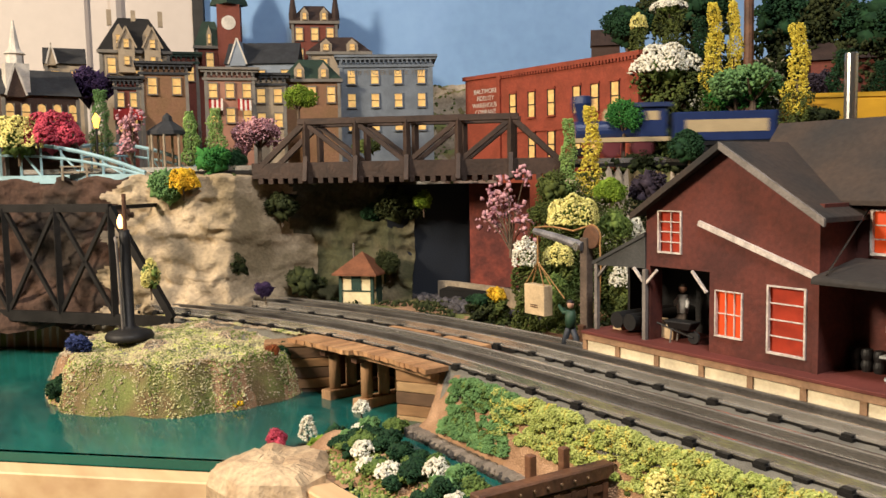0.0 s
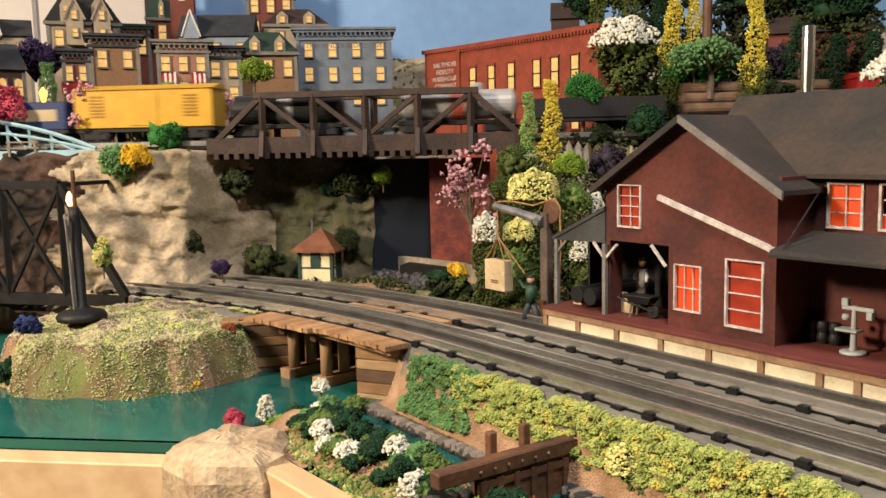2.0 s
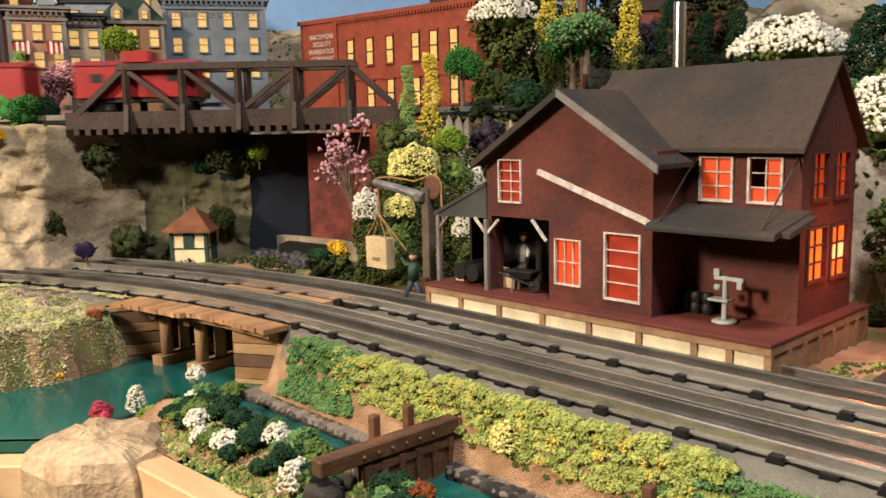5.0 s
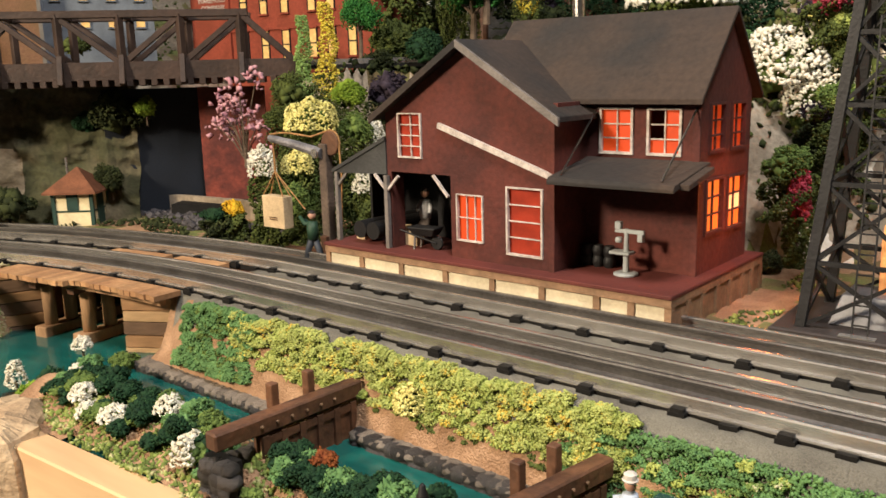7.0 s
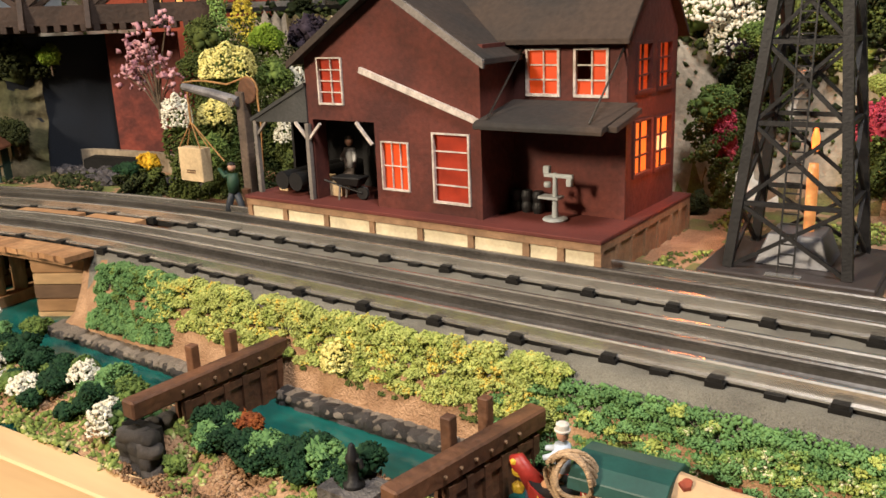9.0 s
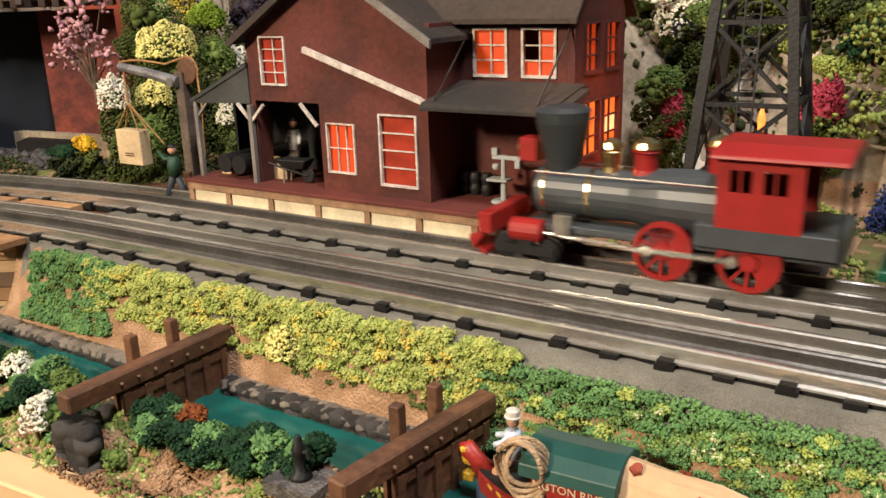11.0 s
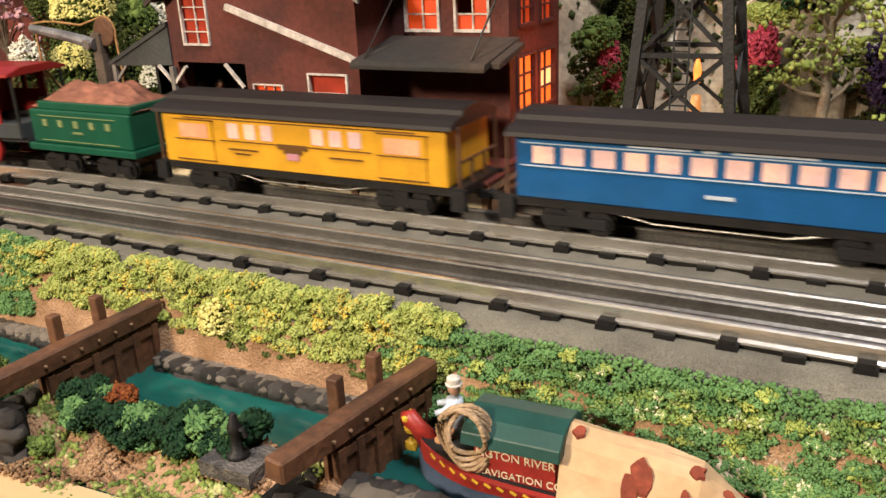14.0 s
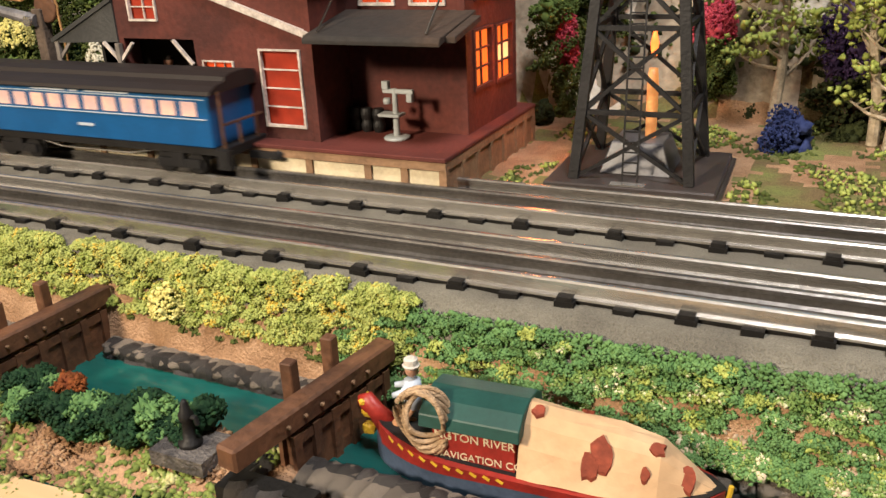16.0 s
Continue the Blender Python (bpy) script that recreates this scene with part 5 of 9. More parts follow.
    part("flame_bulb", bm, mat("orange_bulb", (1, 0.25, 0.05), 0.3, 0, 50, 0, emit=(1.0, 0.22, 0.04, 2.2)), t)


derrick()


# ---- wooden truss bridge of the upper line ----
def truss_bridge():
    b = thing("truss_bridge", "dark brown wooden truss railway bridge", "bridge")
    L, hw = 0.318, 0.026
    zb, zt = 0.1320, 0.1880
    W = M["bridge_wood"]
    def bar(name, p, q, w, h=None):
        bm = bmesh.new()
        rod(bm, p, q, w, h)
        part(name, bm, W, b, bevel=0.0005)
    n = 6
    xs = [L * (k / n) for k in range(n + 1)]
    for sv in (-1, 1):
        v = sv * hw
        bar("bottom_chord", upper(-0.006, v, zb + 0.006), upper(L + 0.006, v, zb + 0.006), 0.006, 0.0165)
        bar("top_chord", upper(xs[1] - 0.008, v, zt), upper(xs[5] + 0.008, v, zt), 0.0085, 0.0065)
        bar("end_post", upper(0.003, v, zb + 0.010), upper(xs[1], v, zt), 0.0065, 0.006)
        bar("end_post", upper(L - 0.003, v, zb + 0.010), upper(xs[5], v, zt), 0.0065, 0.006)
        for k in range(1, n):
            bar("post", upper(xs[k], v + sv * 0.001, zb - 0.004), upper(xs[k], v + sv * 0.001, zt), 0.0062, 0.006)
            q = upper(xs[k], v + sv * 0.010, zb - 0.006)
            bar("outrigger", q, upper(xs[k], v + sv * 0.003, zb + 0.020), 0.0052, 0.005)
        for k in range(1, 3):
            bar("diagonal", upper(xs[k], v, zt - 0.002), upper(xs[k + 1], v, zb + 0.012), 0.0056, 0.005)
        for k in range(3, 5):
            bar("diagonal", upper(xs[k], v, zb + 0.012), upper(xs[k + 1], v, zt - 0.002), 0.0056, 0.005)
    for k in range(1, n):
        bar("top_strut", upper(xs[k], -hw, zt), upper(xs[k], hw, zt), 0.0045, 0.005)
    for k in range(30):
        bar("sleeper", upper(0.004 + k * (L - 0.008) / 29, -hw - 0.004, zb - 0.0045), upper(0.004 + k * (L - 0.008) / 29, hw + 0.004, zb - 0.0045), 0.0056, 0.0065)
    bar("floor_beam", upper(0, 0, zb + 0.0005), upper(L, 0, zb + 0.0005), 0.042, 0.003)
    b.location = (-UPD.x * 0.006, -UPD.y * 0.006, 0)


truss_bridge()


def upper_track():
    t = thing("upper_railway_track", "three-rail track of the upper line on dark ties", "railway track")
    for v, m in ((-0.0165, "rail"), (0, "centre_rail"), (0.0165, "rail")):
        bm = bmesh.new()
        rod(bm, upper(-1.75, v, UPZ + 0.003), upper(2.6, v, UPZ + 0.003), 0.003, 0.005)
        part("rail" if m == "rail" else "centre_rail", bm, M[m], t)
    bm = bmesh.new()
    rod(bm, upper(-1.75, 0, UPZ - 0.0015), upper(2.6, 0, UPZ - 0.0015), 0.040, 0.0035)
    part("roadbed", bm, M["tie"], t)
    for a, c in ((0.62, 2.6), (-1.75, -0.75)):
        bm = bmesh.new()
        rod(bm, upper(a, 0, UPZ - 0.009), upper(c, 0, UPZ - 0.009), 0.05, 0.010)
        part("shelf_board", bm, M["wood"], t)
    for s in (1.2, 1.9, 2.5):
        bm = bmesh.new()
        rod(bm, upper(s, 0, -0.9), upper(s, 0, UPZ - 0.014), 0.03)
        part("shelf_post", bm, M["wood"], t)
    for s in (-1.0, -1.65):
        bm = bmesh.new()
        rod(bm, upper(s, 0, -0.05), upper(s, 0, UPZ - 0.014), 0.03)
        part("shelf_post", bm, M["wood"], t)


upper_track()


def arch_bridge(s0, s1, v, label):
    """One pale blue tied arch."""
    b = thing("arch_bridge", label, "bridge", group="pale blue arch bridges")
    C = mat("pale_blue_paint", (0.30, 0.47, 0.52), 0.6, 0.15, 80, 0.1) if "pale_blue_paint" not in bpy.data.materials else bpy.data.materials["pale_blue_paint"]
    L = s1 - s0
    def arc(u, base, h):
        return base + h * (1 - (2 * u - 1) ** 2)
    bm = bmesh.new()
    rod(bm, upper(s0, v, 0.1335), upper(s1, v, 0.1335), 0.004, 0.009)
    part("deck_girder", bm, C, b)
    n = 14
    for name, base, h, w in (("upper_chord", 0.139, 0.034, 0.0042), ("lower_chord", 0.136, 0.024, 0.003)):
        bm = bmesh.new()
        tube(bm, [upper(s0 + L * k / n, v, arc(k / n, base, h)) for k in range(n + 1)], w * 0.55, 6)
        part(name, bm, C, b)
    for k in range(1, n):
        u = k / n
        bm = bmesh.new()
        rod(bm, upper(s0 + L * u, v, 0.136), upper(s0 + L * u, v, arc(u, 0.139, 0.034)), 0.0022)
        part("hanger", bm, C, b)
        if k % 2:
            bm = bmesh.new()
            rod(bm, upper(s0 + L * u, v, 0.137), upper(s0 + L * (u + 1 / n), v, arc(u + 1 / n, 0.136, 0.030)), 0.0018)
            part("diagonal", bm, C, b)


arch_bridge(0.432, 0.760, -0.036, "pale blue tied-arch bridge side over the far inlet")
arch_bridge(0.395, 0.640, 0.040, "pale blue tied-arch bridge side beyond the upper track")


# ---- black iron bridge on the left curve ----
def iron_bridge():
    b = thing("iron_bridge", "black iron through-truss bridge over the river", "bridge")
    p0, a0 = on_track(FRONT_R, -0.405)
    p1, a1 = on_track(FRONT_R, -0.800)
    d = (p1 - p0).normalized()
    nrm = Vector((d.y, -d.x, 0))
    nrm = nrm if nrm.y > 0 else -nrm
    L, hw, H = (p1 - p0).length, 0.040, 0.105
    def P(u, w, z):
        return p0 + d * u + nrm * w + Vector((0, 0, z))
    I = M["iron_grey"]
    n = 6
    def bar(name, p, q, w, h=None):
        bm = bmesh.new()
        rod(bm, p, q, w, h)
        part(name, bm, I, b)
    for w in (-hw, hw):
        bar("bottom_chord", P(0, w, -0.004), P(L, w, -0.004), 0.005, 0.011)
        bar("top_chord", P(L / n, w, H), P(L - L / n, w, H), 0.006, 0.008)
        bar("end_post", P(0.0, w, 0), P(L / n, w, H), 0.0060, 0.007)
        bar("end_post", P(L, w, 0), P(L - L / n, w, H), 0.0060, 0.007)
        for k in range(1, n):
            bar("post", P(L * k / n, w, 0), P(L * k / n, w, H), 0.0056, 0.0056)
            if k < n - 1:
                bar("diagonal", P(L * k / n, w, H), P(L * (k + 1) / n, w, 0), 0.0036)
                bar("diagonal", P(L * k / n, w, 0), P(L * (k + 1) / n, w, H), 0.0036)
    for k in range(1, n):
        bar("top_strut", P(L * k / n, -hw, H), P(L * k / n, hw, H), 0.004)
        if k < n - 1:
            bar("top_brace", P(L * k / n, -hw, H), P(L * (k + 1) / n, hw, H), 0.0022)
            bar("top_brace", P(L * k / n, hw, H), P(L * (k + 1) / n, -hw, H), 0.0022)
    for k in range(34):
        bar("sleeper", P(L * k / 33, -hw, -0.0085), P(L * k / 33, hw, -0.0085), 0.005, 0.005)
    for u, zt in ((0.004, -0.011), (L - 0.01, -0.011)):
        bm = bmesh.new()
        rod(bm, P(u, -hw - 0.01, -0.045), P(u, hw + 0.01, -0.045), 0.03, 0.066)
        part("abutment", bm, M["room"], b, "grey concrete abutment")
    # lamp post by the bridge's end
    l = thing("lamp_post", "black iron lamp post with a round base and lit orange bulb", "lamp post", pose(-0.4425, -0.160, -0.002))
    bm = bmesh.new()
    lathe(bm, [(0.0190, 0.0), (0.0200, 0.003), (0.0180, 0.0065), (0.0090, 0.009), (0.0048, 0.012), (0.0044, 0.085), (0.0040, 0.092)], 24)
    part("column", bm, M["iron"], l, smooth=True)
    bm = bmesh.new()
    tube(bm, [(0.004, -0.006, 0.006), (0.003, -0.007, 0.06), (0.004, -0.008, 0.083), (0.001, -0.008, 0.086), (-0.006, -0.005, 0.086)], 0.0011, 6)
    part("wire", bm, M["post_grey"], l)
    bm = bmesh.new()
    tube(bm, [(-0.006, 0.002, 0.090), (-0.006, 0.002, 0.122)], 0.0018, 8)
    part("bulb_rod", bm, M["dark_wood"], l)
    bm = bmesh.new()
    lathe(bm, [(0.0015, 0.093), (0.0028, 0.097), (0.0020, 0.102), (0.0005, 0.105)], 10, (-0.0095, -0.001, 0))
    part("bulb", bm, mat("lamp_bulb", (1, 0.6, 0.3), 0.3, 0, 50, 0, emit=(1.0, 0.50, 0.16, 5)), l)


M["iron_grey"] = mat("grimy_black_bridge_iron", (0.015, 0.013, 0.012), 0.7, 0.4, 60, 0.2, spec=0.2)
iron_bridge()


# ---- tunnel, warehouse, retaining wall ----
def tunnel_and_wall():
    t = thing("tunnel_portal", "dark navy tunnel mouth under the upper line", "tunnel", kind="structure")
    # flat navy-black panels: one across the mouth, one running back
    nv = mat("navy_black_panel", (0.006, 0.010, 0.018), 0.7, 0.3, 20, 0.2)
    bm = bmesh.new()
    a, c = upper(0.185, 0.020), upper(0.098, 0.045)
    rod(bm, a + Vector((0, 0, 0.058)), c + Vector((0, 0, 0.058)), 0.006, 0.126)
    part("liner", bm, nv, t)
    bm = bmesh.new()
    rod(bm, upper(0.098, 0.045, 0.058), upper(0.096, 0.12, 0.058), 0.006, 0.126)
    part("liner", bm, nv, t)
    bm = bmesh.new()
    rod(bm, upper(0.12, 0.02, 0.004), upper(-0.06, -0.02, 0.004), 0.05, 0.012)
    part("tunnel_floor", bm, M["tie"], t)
    bm = bmesh.new()
    rod(bm, upper(0.094, 0.018, 0.058), upper(0.030, 0.012, 0.058), 0.004, 0.126)
    part("brick_wall", bm, mat("dark_red_brick_wall", (0.20, 0.042, 0.026), 0.85, 0.4, 40, 0.4, second=(0.09, 0.022, 0.016), fine=300), t, "dark red brick wall beside the tunnel mouth")
    w = thing("retaining_wall", "low pale concrete retaining wall beside the tracks", "wall")
    bm = bmesh.new()
    pts = [(-0.520, 0.172), (-0.47, 0.187), (-0.40, 0.196), (-0.335, 0.190)]
    for p, q in zip(pts, pts[1:]):
        rod(bm, (*p, 0.004), (*q, 0.004), 0.006, 0.022)
    part("wall", bm, M["rock"], w)
    # dark stones along the wall's foot
    heap = thing("coal_and_stones", "heap of dark coal lumps and grey stones", "stones", kind="stuff")
    bm = bmesh.new()
    for i in range(420):
        u = random.random()
        x = -0.50 + 0.25 * u
        y = 0.135 + 0.035 * random.random() + 0.008 * math.sin(u * 9)
        blob(bm, (x, y, -0.003 + 0.007 * random.random() * (1 - abs(u - 0.55))), random.uniform(0.002, 0.0045), 0.35, 0.8)
    part("lumps", bm, mat("coal_grey", (0.075, 0.068, 0.072), 0.8, 0.4, 120, 0.5, island=0.6), heap)


tunnel_and_wall()

# ---- trains ----
def paint(name, c, rough=0.4, vary=0.12, **k):
    return bpy.data.materials[name] if name in bpy.data.materials else mat(name, c, rough, vary, 80, 0.05, **k)


def truck(car, x, base=0.020, r=0.0058, half=0.0168):
    """A four-wheel bogie under a car."""
    t = new("bogie")
    t.parent = car
    t.location = (x, 0, RAIL_TOP)
    for y in (-half - 0.002, half + 0.002):
        bm = bmesh.new()
        rod(bm, (-base / 2 - 0.004, y, r), (base / 2 + 0.004, y, r), 0.0030, 0.0046)
        rod(bm, (-0.004, y, r + 0.002), (0.004, y, r + 0.002), 0.0036, 0.0070)
        part("side_frame", bm, M["iron"], t)
    for dx in (-base / 2, base / 2):
        for y in (-half, half):
            bm = bmesh.new()
            lathe(bm, [(r * 0.5, -0.0014), (r, -0.0014), (r, 0.0012), (r * 1.12, 0.0014), (r * 1.12, 0.0020), (r * 0.4, 0.0020)], 16, (dx, y, r), "y")
            part("wheel", bm, M["iron"], t)
        bm = bmesh.new()
        tube(bm, [(dx, -half, r), (dx, half, r)], 0.0012, 6)
        part("axle", bm, M["iron"], t)
    return t


def coupler(car, x, d):
    bm = bmesh.new()
    rod(bm, (x, 0, 0.0135), (x + d * 0.016, 0, 0.0135), 0.004, 0.004)
    blob(bm, (x + d * 0.017, 0, 0.0135), 0.0034, 0.1)
    part("coupler", bm, M["iron"], car)


ROOF_PROFILE = [(-0.0262, 0.0532), (-0.0255, 0.0552), (-0.0205, 0.0575), (-0.0135, 0.0588), (-0.0125, 0.0612), (-0.0060, 0.0626), (0.0060, 0.0626), (0.0125, 0.0612), (0.0135, 0.0588), (0.0205, 0.0575), (0.0255, 0.0552), (0.0262, 0.0532)]


def lettering(parent, body, size, m, at):
    c = bpy.data.curves.new("lettering", "FONT")
    c.body, c.size, c.extrude, c.align_x = body, size, 0.0001, "CENTER"
    tmp = bpy.data.objects.new("lettering", c)
    me = bpy.data.meshes.new_from_object(tmp)
    bpy.data.objects.remove(tmp)
    me.materials.clear()
    me.materials.append(m)
    o = new("lettering", me)
    o.parent = parent
    o.matrix_local = at
    return o


def bars(parent, name, m, y, rows):
    """Small flat bars on a car's side: x0, x1, z0, z1."""
    for x0, x1, z0, z1 in rows:
        for sd in (-1, 1):
            bm = bmesh.new()
            a, b = sorted((sd * y, sd * (y + 0.0005)))
            box(bm, x0 * -sd, a, z0, x1 * -sd, b, z1) if False else box(bm, min(x0, x1), a, z0, max(x0, x1), b, z1)
            part(name, bm, m, parent)


def passenger_body(car, L, colour, roof):
    hw, zb, zt = 0.0230, 0.0222, 0.0535
    bm = bmesh.new()
    box(bm, -L / 2, -hw, zb, L / 2, hw, zt)
    part("body", bm, colour, car, bevel=0.0005)
    bm = bmesh.new()
    prism(bm, ROOF_PROFILE, "x", -L / 2 - 0.0040, L / 2 + 0.0040)
    part("roof", bm, roof, car, "dark brown clerestory roof")
    bm = bmesh.new()
    box(bm, -L / 2 - 0.0070, -hw + 0.002, zb - 0.005, L / 2 + 0.0070, hw - 0.002, zb)
    part("underframe", bm, M["iron"], car)
    for d in (-1, 1):
        x = d * (L / 2 + 0.0050)
        for y in (-0.0205, -0.007, 0.007, 0.0205):
            bm = bmesh.new()
            rod(bm, (x, y, zb), (x, y, zt + 0.001 if abs(y) > 0.01 else zb + 0.013), 0.0012)
            part("railing_post", bm, M["dark_wood"], car)
        bm = bmesh.new()
        rod(bm, (x, -0.0205, zb + 0.013), (x, 0.0205, zb + 0.013), 0.0012)
        part("railing", bm, M["dark_wood"], car)
        for y in (-0.0215, 0.0215):
            bm = bmesh.new()
            box(bm, x - 0.0035, y - 0.002, 0.0100, x + 0.0035, y + 0.002, zb - 0.001)
            part("step", bm, M["iron"], car)
        coupler(car, d * (L / 2 + 0.005), d)
        truck(car, d * (L / 2 - 0.026))
    for y in (-0.019, 0.019):
        bm = bmesh.new()
        tube(bm, [(-L * 0.30, y, zb - 0.003), (-L * 0.15, y, zb - 0.0085), (L * 0.15, y, zb - 0.0085), (L * 0.30, y, zb - 0.003)], 0.0005, 6)
        part("truss_rod", bm, M["rail"], car)


def lower_train():
    dark_roof = paint("dark_brown_car_roof", (0.014, 0.009, 0.008), 0.65)
    pane = mat("lit_car_window", (0.6, 0.35, 0.28), 0.4, 0.35, 60, 0, second=(0.3, 0.22, 0.25), emit=(1.0, 0.52, 0.33, 0.55))
    # baggage car
    bag = thing("baggage_car", "yellow wooden baggage car with lit windows and dark roof", "railway car")
    yel = paint("chrome_yellow_paint", (0.66, 0.33, 0.02), 0.4)
    ydark = paint("dark_yellow_line", (0.13, 0.055, 0.01), 0.5)
    passenger_body(bag, 0.171, yel, dark_roof)
    bars(bag, "panel_line", ydark, 0.0230, [(-0.046, 0.046, 0.0375, 0.0381), (-0.070, 0.070, 0.0500, 0.0506)])
    for x in (-0.063, 0.063):
        for sd in (-1, 1):
            dr = new("door")
            dr.parent = bag
            bm = bmesh.new()
            a, b2 = sorted((sd * 0.0230, sd * 0.0240))
            box(bm, x - 0.0125, a, 0.0245, x + 0.0125, b2, 0.0495)
            part("door_leaf", bm, yel, dr, bevel=0.0003)
            bm = bmesh.new()
            a, b2 = sorted((sd * 0.0240, sd * 0.0244))
            box(bm, x - 0.0095, a, 0.0385, x + 0.0095, b2, 0.0470)
            part("door_pane", bm, mat("pink_lit_pane", (0.62, 0.28, 0.14), 0.4, 0.3, 50, 0, emit=(1.0, 0.4, 0.22, 0.35)) if "pink_lit_pane" not in bpy.data.materials else bpy.data.materials["pink_lit_pane"], dr)
            bm = bmesh.new()
            for z in (0.0245, 0.0370, 0.0490):
                box(bm, x - 0.0135, min(a, b2) - 0.0001, z, x + 0.0135, max(a, b2) + 0.0001, z + 0.0006)
            part("door_rail", bm, ydark, dr)
    bars(bag, "pane", pane, 0.0230, [(x - 0.0034, x + 0.0034, 0.0395, 0.0485) for x in (-0.037, -0.026, -0.0155, 0.0155, 0.026, 0.037)])
    bars(bag, "painted_emblem", ydark, 0.0231, [(-0.009, 0.009, 0.0355, 0.0385), (-0.0055, 0.0055, 0.0330, 0.0355)])
    bars(bag, "painted_emblem", paint("faded_pink", (0.55, 0.25, 0.3)), 0.0232, [(-0.0035, 0.0035, 0.0295, 0.0335)])
    bars(bag, "lettering_bar", ydark, 0.0231, [(-0.041, -0.022, 0.0325, 0.0335), (-0.037, -0.027, 0.0300, 0.0308), (0.022, 0.041, 0.0325, 0.0335)])
    # coach
    co = thing("passenger_coach", "blue wooden passenger coach with lit windows and dark roof", "railway car")
    blue = paint("coach_blue_paint", (0.008, 0.085, 0.24), 0.35)
    line = paint("pale_line", (0.5, 0.56, 0.62), 0.5)
    passenger_body(co, 0.169, blue, dark_roof)
    bars(co, "panel_line", line, 0.0230, [(-0.082, 0.082, 0.0384, 0.0389), (-0.082, 0.082, 0.0497, 0.0502)])
    bars(co, "pane", pane, 0.0230, [(x - 0.0046, x + 0.0046, 0.0402, 0.0485) for x in [-0.0720 + 0.01309 * k for k in range(12)]])
    bars(co, "lettering_bar", line, 0.0231, [(-0.036, -0.011, 0.0510, 0.0520), (-0.007, -0.001, 0.0508, 0.0522), (0.004, 0.034, 0.0510, 0.0520), (-0.005, 0.006, 0.0300, 0.0316)])
    # tender
    te = thing("tender", "dark green tender heaped with brown coal", "railway car")
    green = paint("loco_green_paint", (0.008, 0.075, 0.042), 0.3)
    gold = paint("faded_gold_line", (0.20, 0.24, 0.10), 0.5)
    bm = bmesh.new()
    box(bm, -0.041, -0.0210, 0.0240, 0.041, 0.0210, 0.0440)
    part("tank", bm, green, te, bevel=0.0008)
    bm = bmesh.new()
    box(bm, -0.0345, -0.0195, 0.0440, 0.0415, 0.0195, 0.0485)
    part("coal_board", bm, green, te, bevel=0.0005)
    bm = bmesh.new()
    box(bm, -0.044, -0.0230, 0.0200, 0.044, 0.0230, 0.0240)
    part("frame", bm, green, te, bevel=0.0005)
    bm = bmesh.new()
    nn = 22
    grid = [[bm.verts.new((-0.041 + 0.083 * i / nn, -0.0185 + 0.037 * j / 10, 0.0450 + 0.0150 * (1 - (2 * i / nn - 1) ** 4) * (1 - (j / 5 - 1) ** 2) ** 0.6 * (0.75 + 0.45 * noise.noise(Vector((i * 0.35, j * 0.5, 3)))))) for j in range(11)] for i in range(nn + 1)]
    for i in range(nn):
        for j in range(10):
            bm.faces.new((grid[i][j], grid[i + 1][j], grid[i + 1][j + 1], grid[i][j + 1]))
    part("coal_load", bm, mat("brown_moulded_coal", (0.30, 0.115, 0.07), 0.7, 0.35, 90, 0.6, fine=350), te, "brown moulded coal load")
    bars(te, "panel_line", gold, 0.0210, [(-0.033, 0.031, 0.0405, 0.0409), (-0.033, 0.031, 0.0260, 0.0264)])
    bars(te, "lettering_bar", gold, 0.0211, [(x - 0.0018, x + 0.0018, 0.0345, 0.0385) for x in (-0.028, -0.015, -0.002, 0.011, 0.024)] + [(-0.005, 0.003, 0.0310, 0.0322)])
    for x in (-0.022, 0.022):
        truck(te, x, 0.018)
    coupler(te, 0.042, 1)
    # locomotive: forward is -x
    lo = thing("steam_locomotive", "old-time steam locomotive, grey boiler, red cab and red wheels", "locomotive")
    grey = paint("boiler_grey", (0.050, 0.055, 0.058), 0.4)
    red = paint("loco_red_paint", (0.27, 0.014, 0.011), 0.42)
    brass = paint("brass", (0.75, 0.55, 0.25), 0.25, metal=1.0)
    def add(n, fn, m, label="", smooth=False, bev=0.0):
        bm = bmesh.new()
        fn(bm)
        return part(n, bm, m, lo, label, smooth, bev)
    add("boiler", lambda b: lathe(b, [(0.0100, -0.056), (0.0116, -0.055), (0.0116, -0.010), (0.0140, 0.004), (0.0150, 0.030)], 24, (0, 0, 0.0370), "x"), grey, smooth=False)
    for x in (-0.052, -0.030, -0.006):
        add("boiler_band", lambda b, x=x: lathe(b, [(0.0119, x), (0.0119, x + 0.0016)], 24, (0, 0, 0.0370), "x"), brass)
    add("smokebox_front", lambda b: lathe(b, [(0.0098, -0.0575), (0.0030, -0.0585)], 20, (0, 0, 0.0370), "x"), brass)
    add("funnel", lambda b: lathe(b, [(0.0070, 0.046), (0.0076, 0.050), (0.0126, 0.069), (0.0130, 0.074), (0.0105, 0.0760), (0.006, 0.0750)], 24, (-0.0455, 0, 0)), paint("stack_black", (0.03, 0.034, 0.036), 0.45), "flared black balloon smoke stack")
    add("headlight", lambda b: box(b, -0.0660, -0.0050, 0.0500, -0.0570, 0.0050, 0.0610), red, bev=0.0005)
    add("headlight_lens", lambda b: lathe(b, [(0.0040, -0.0672), (0.0042, -0.0660)], 16, (0, 0, 0.0555), "x"), brass)
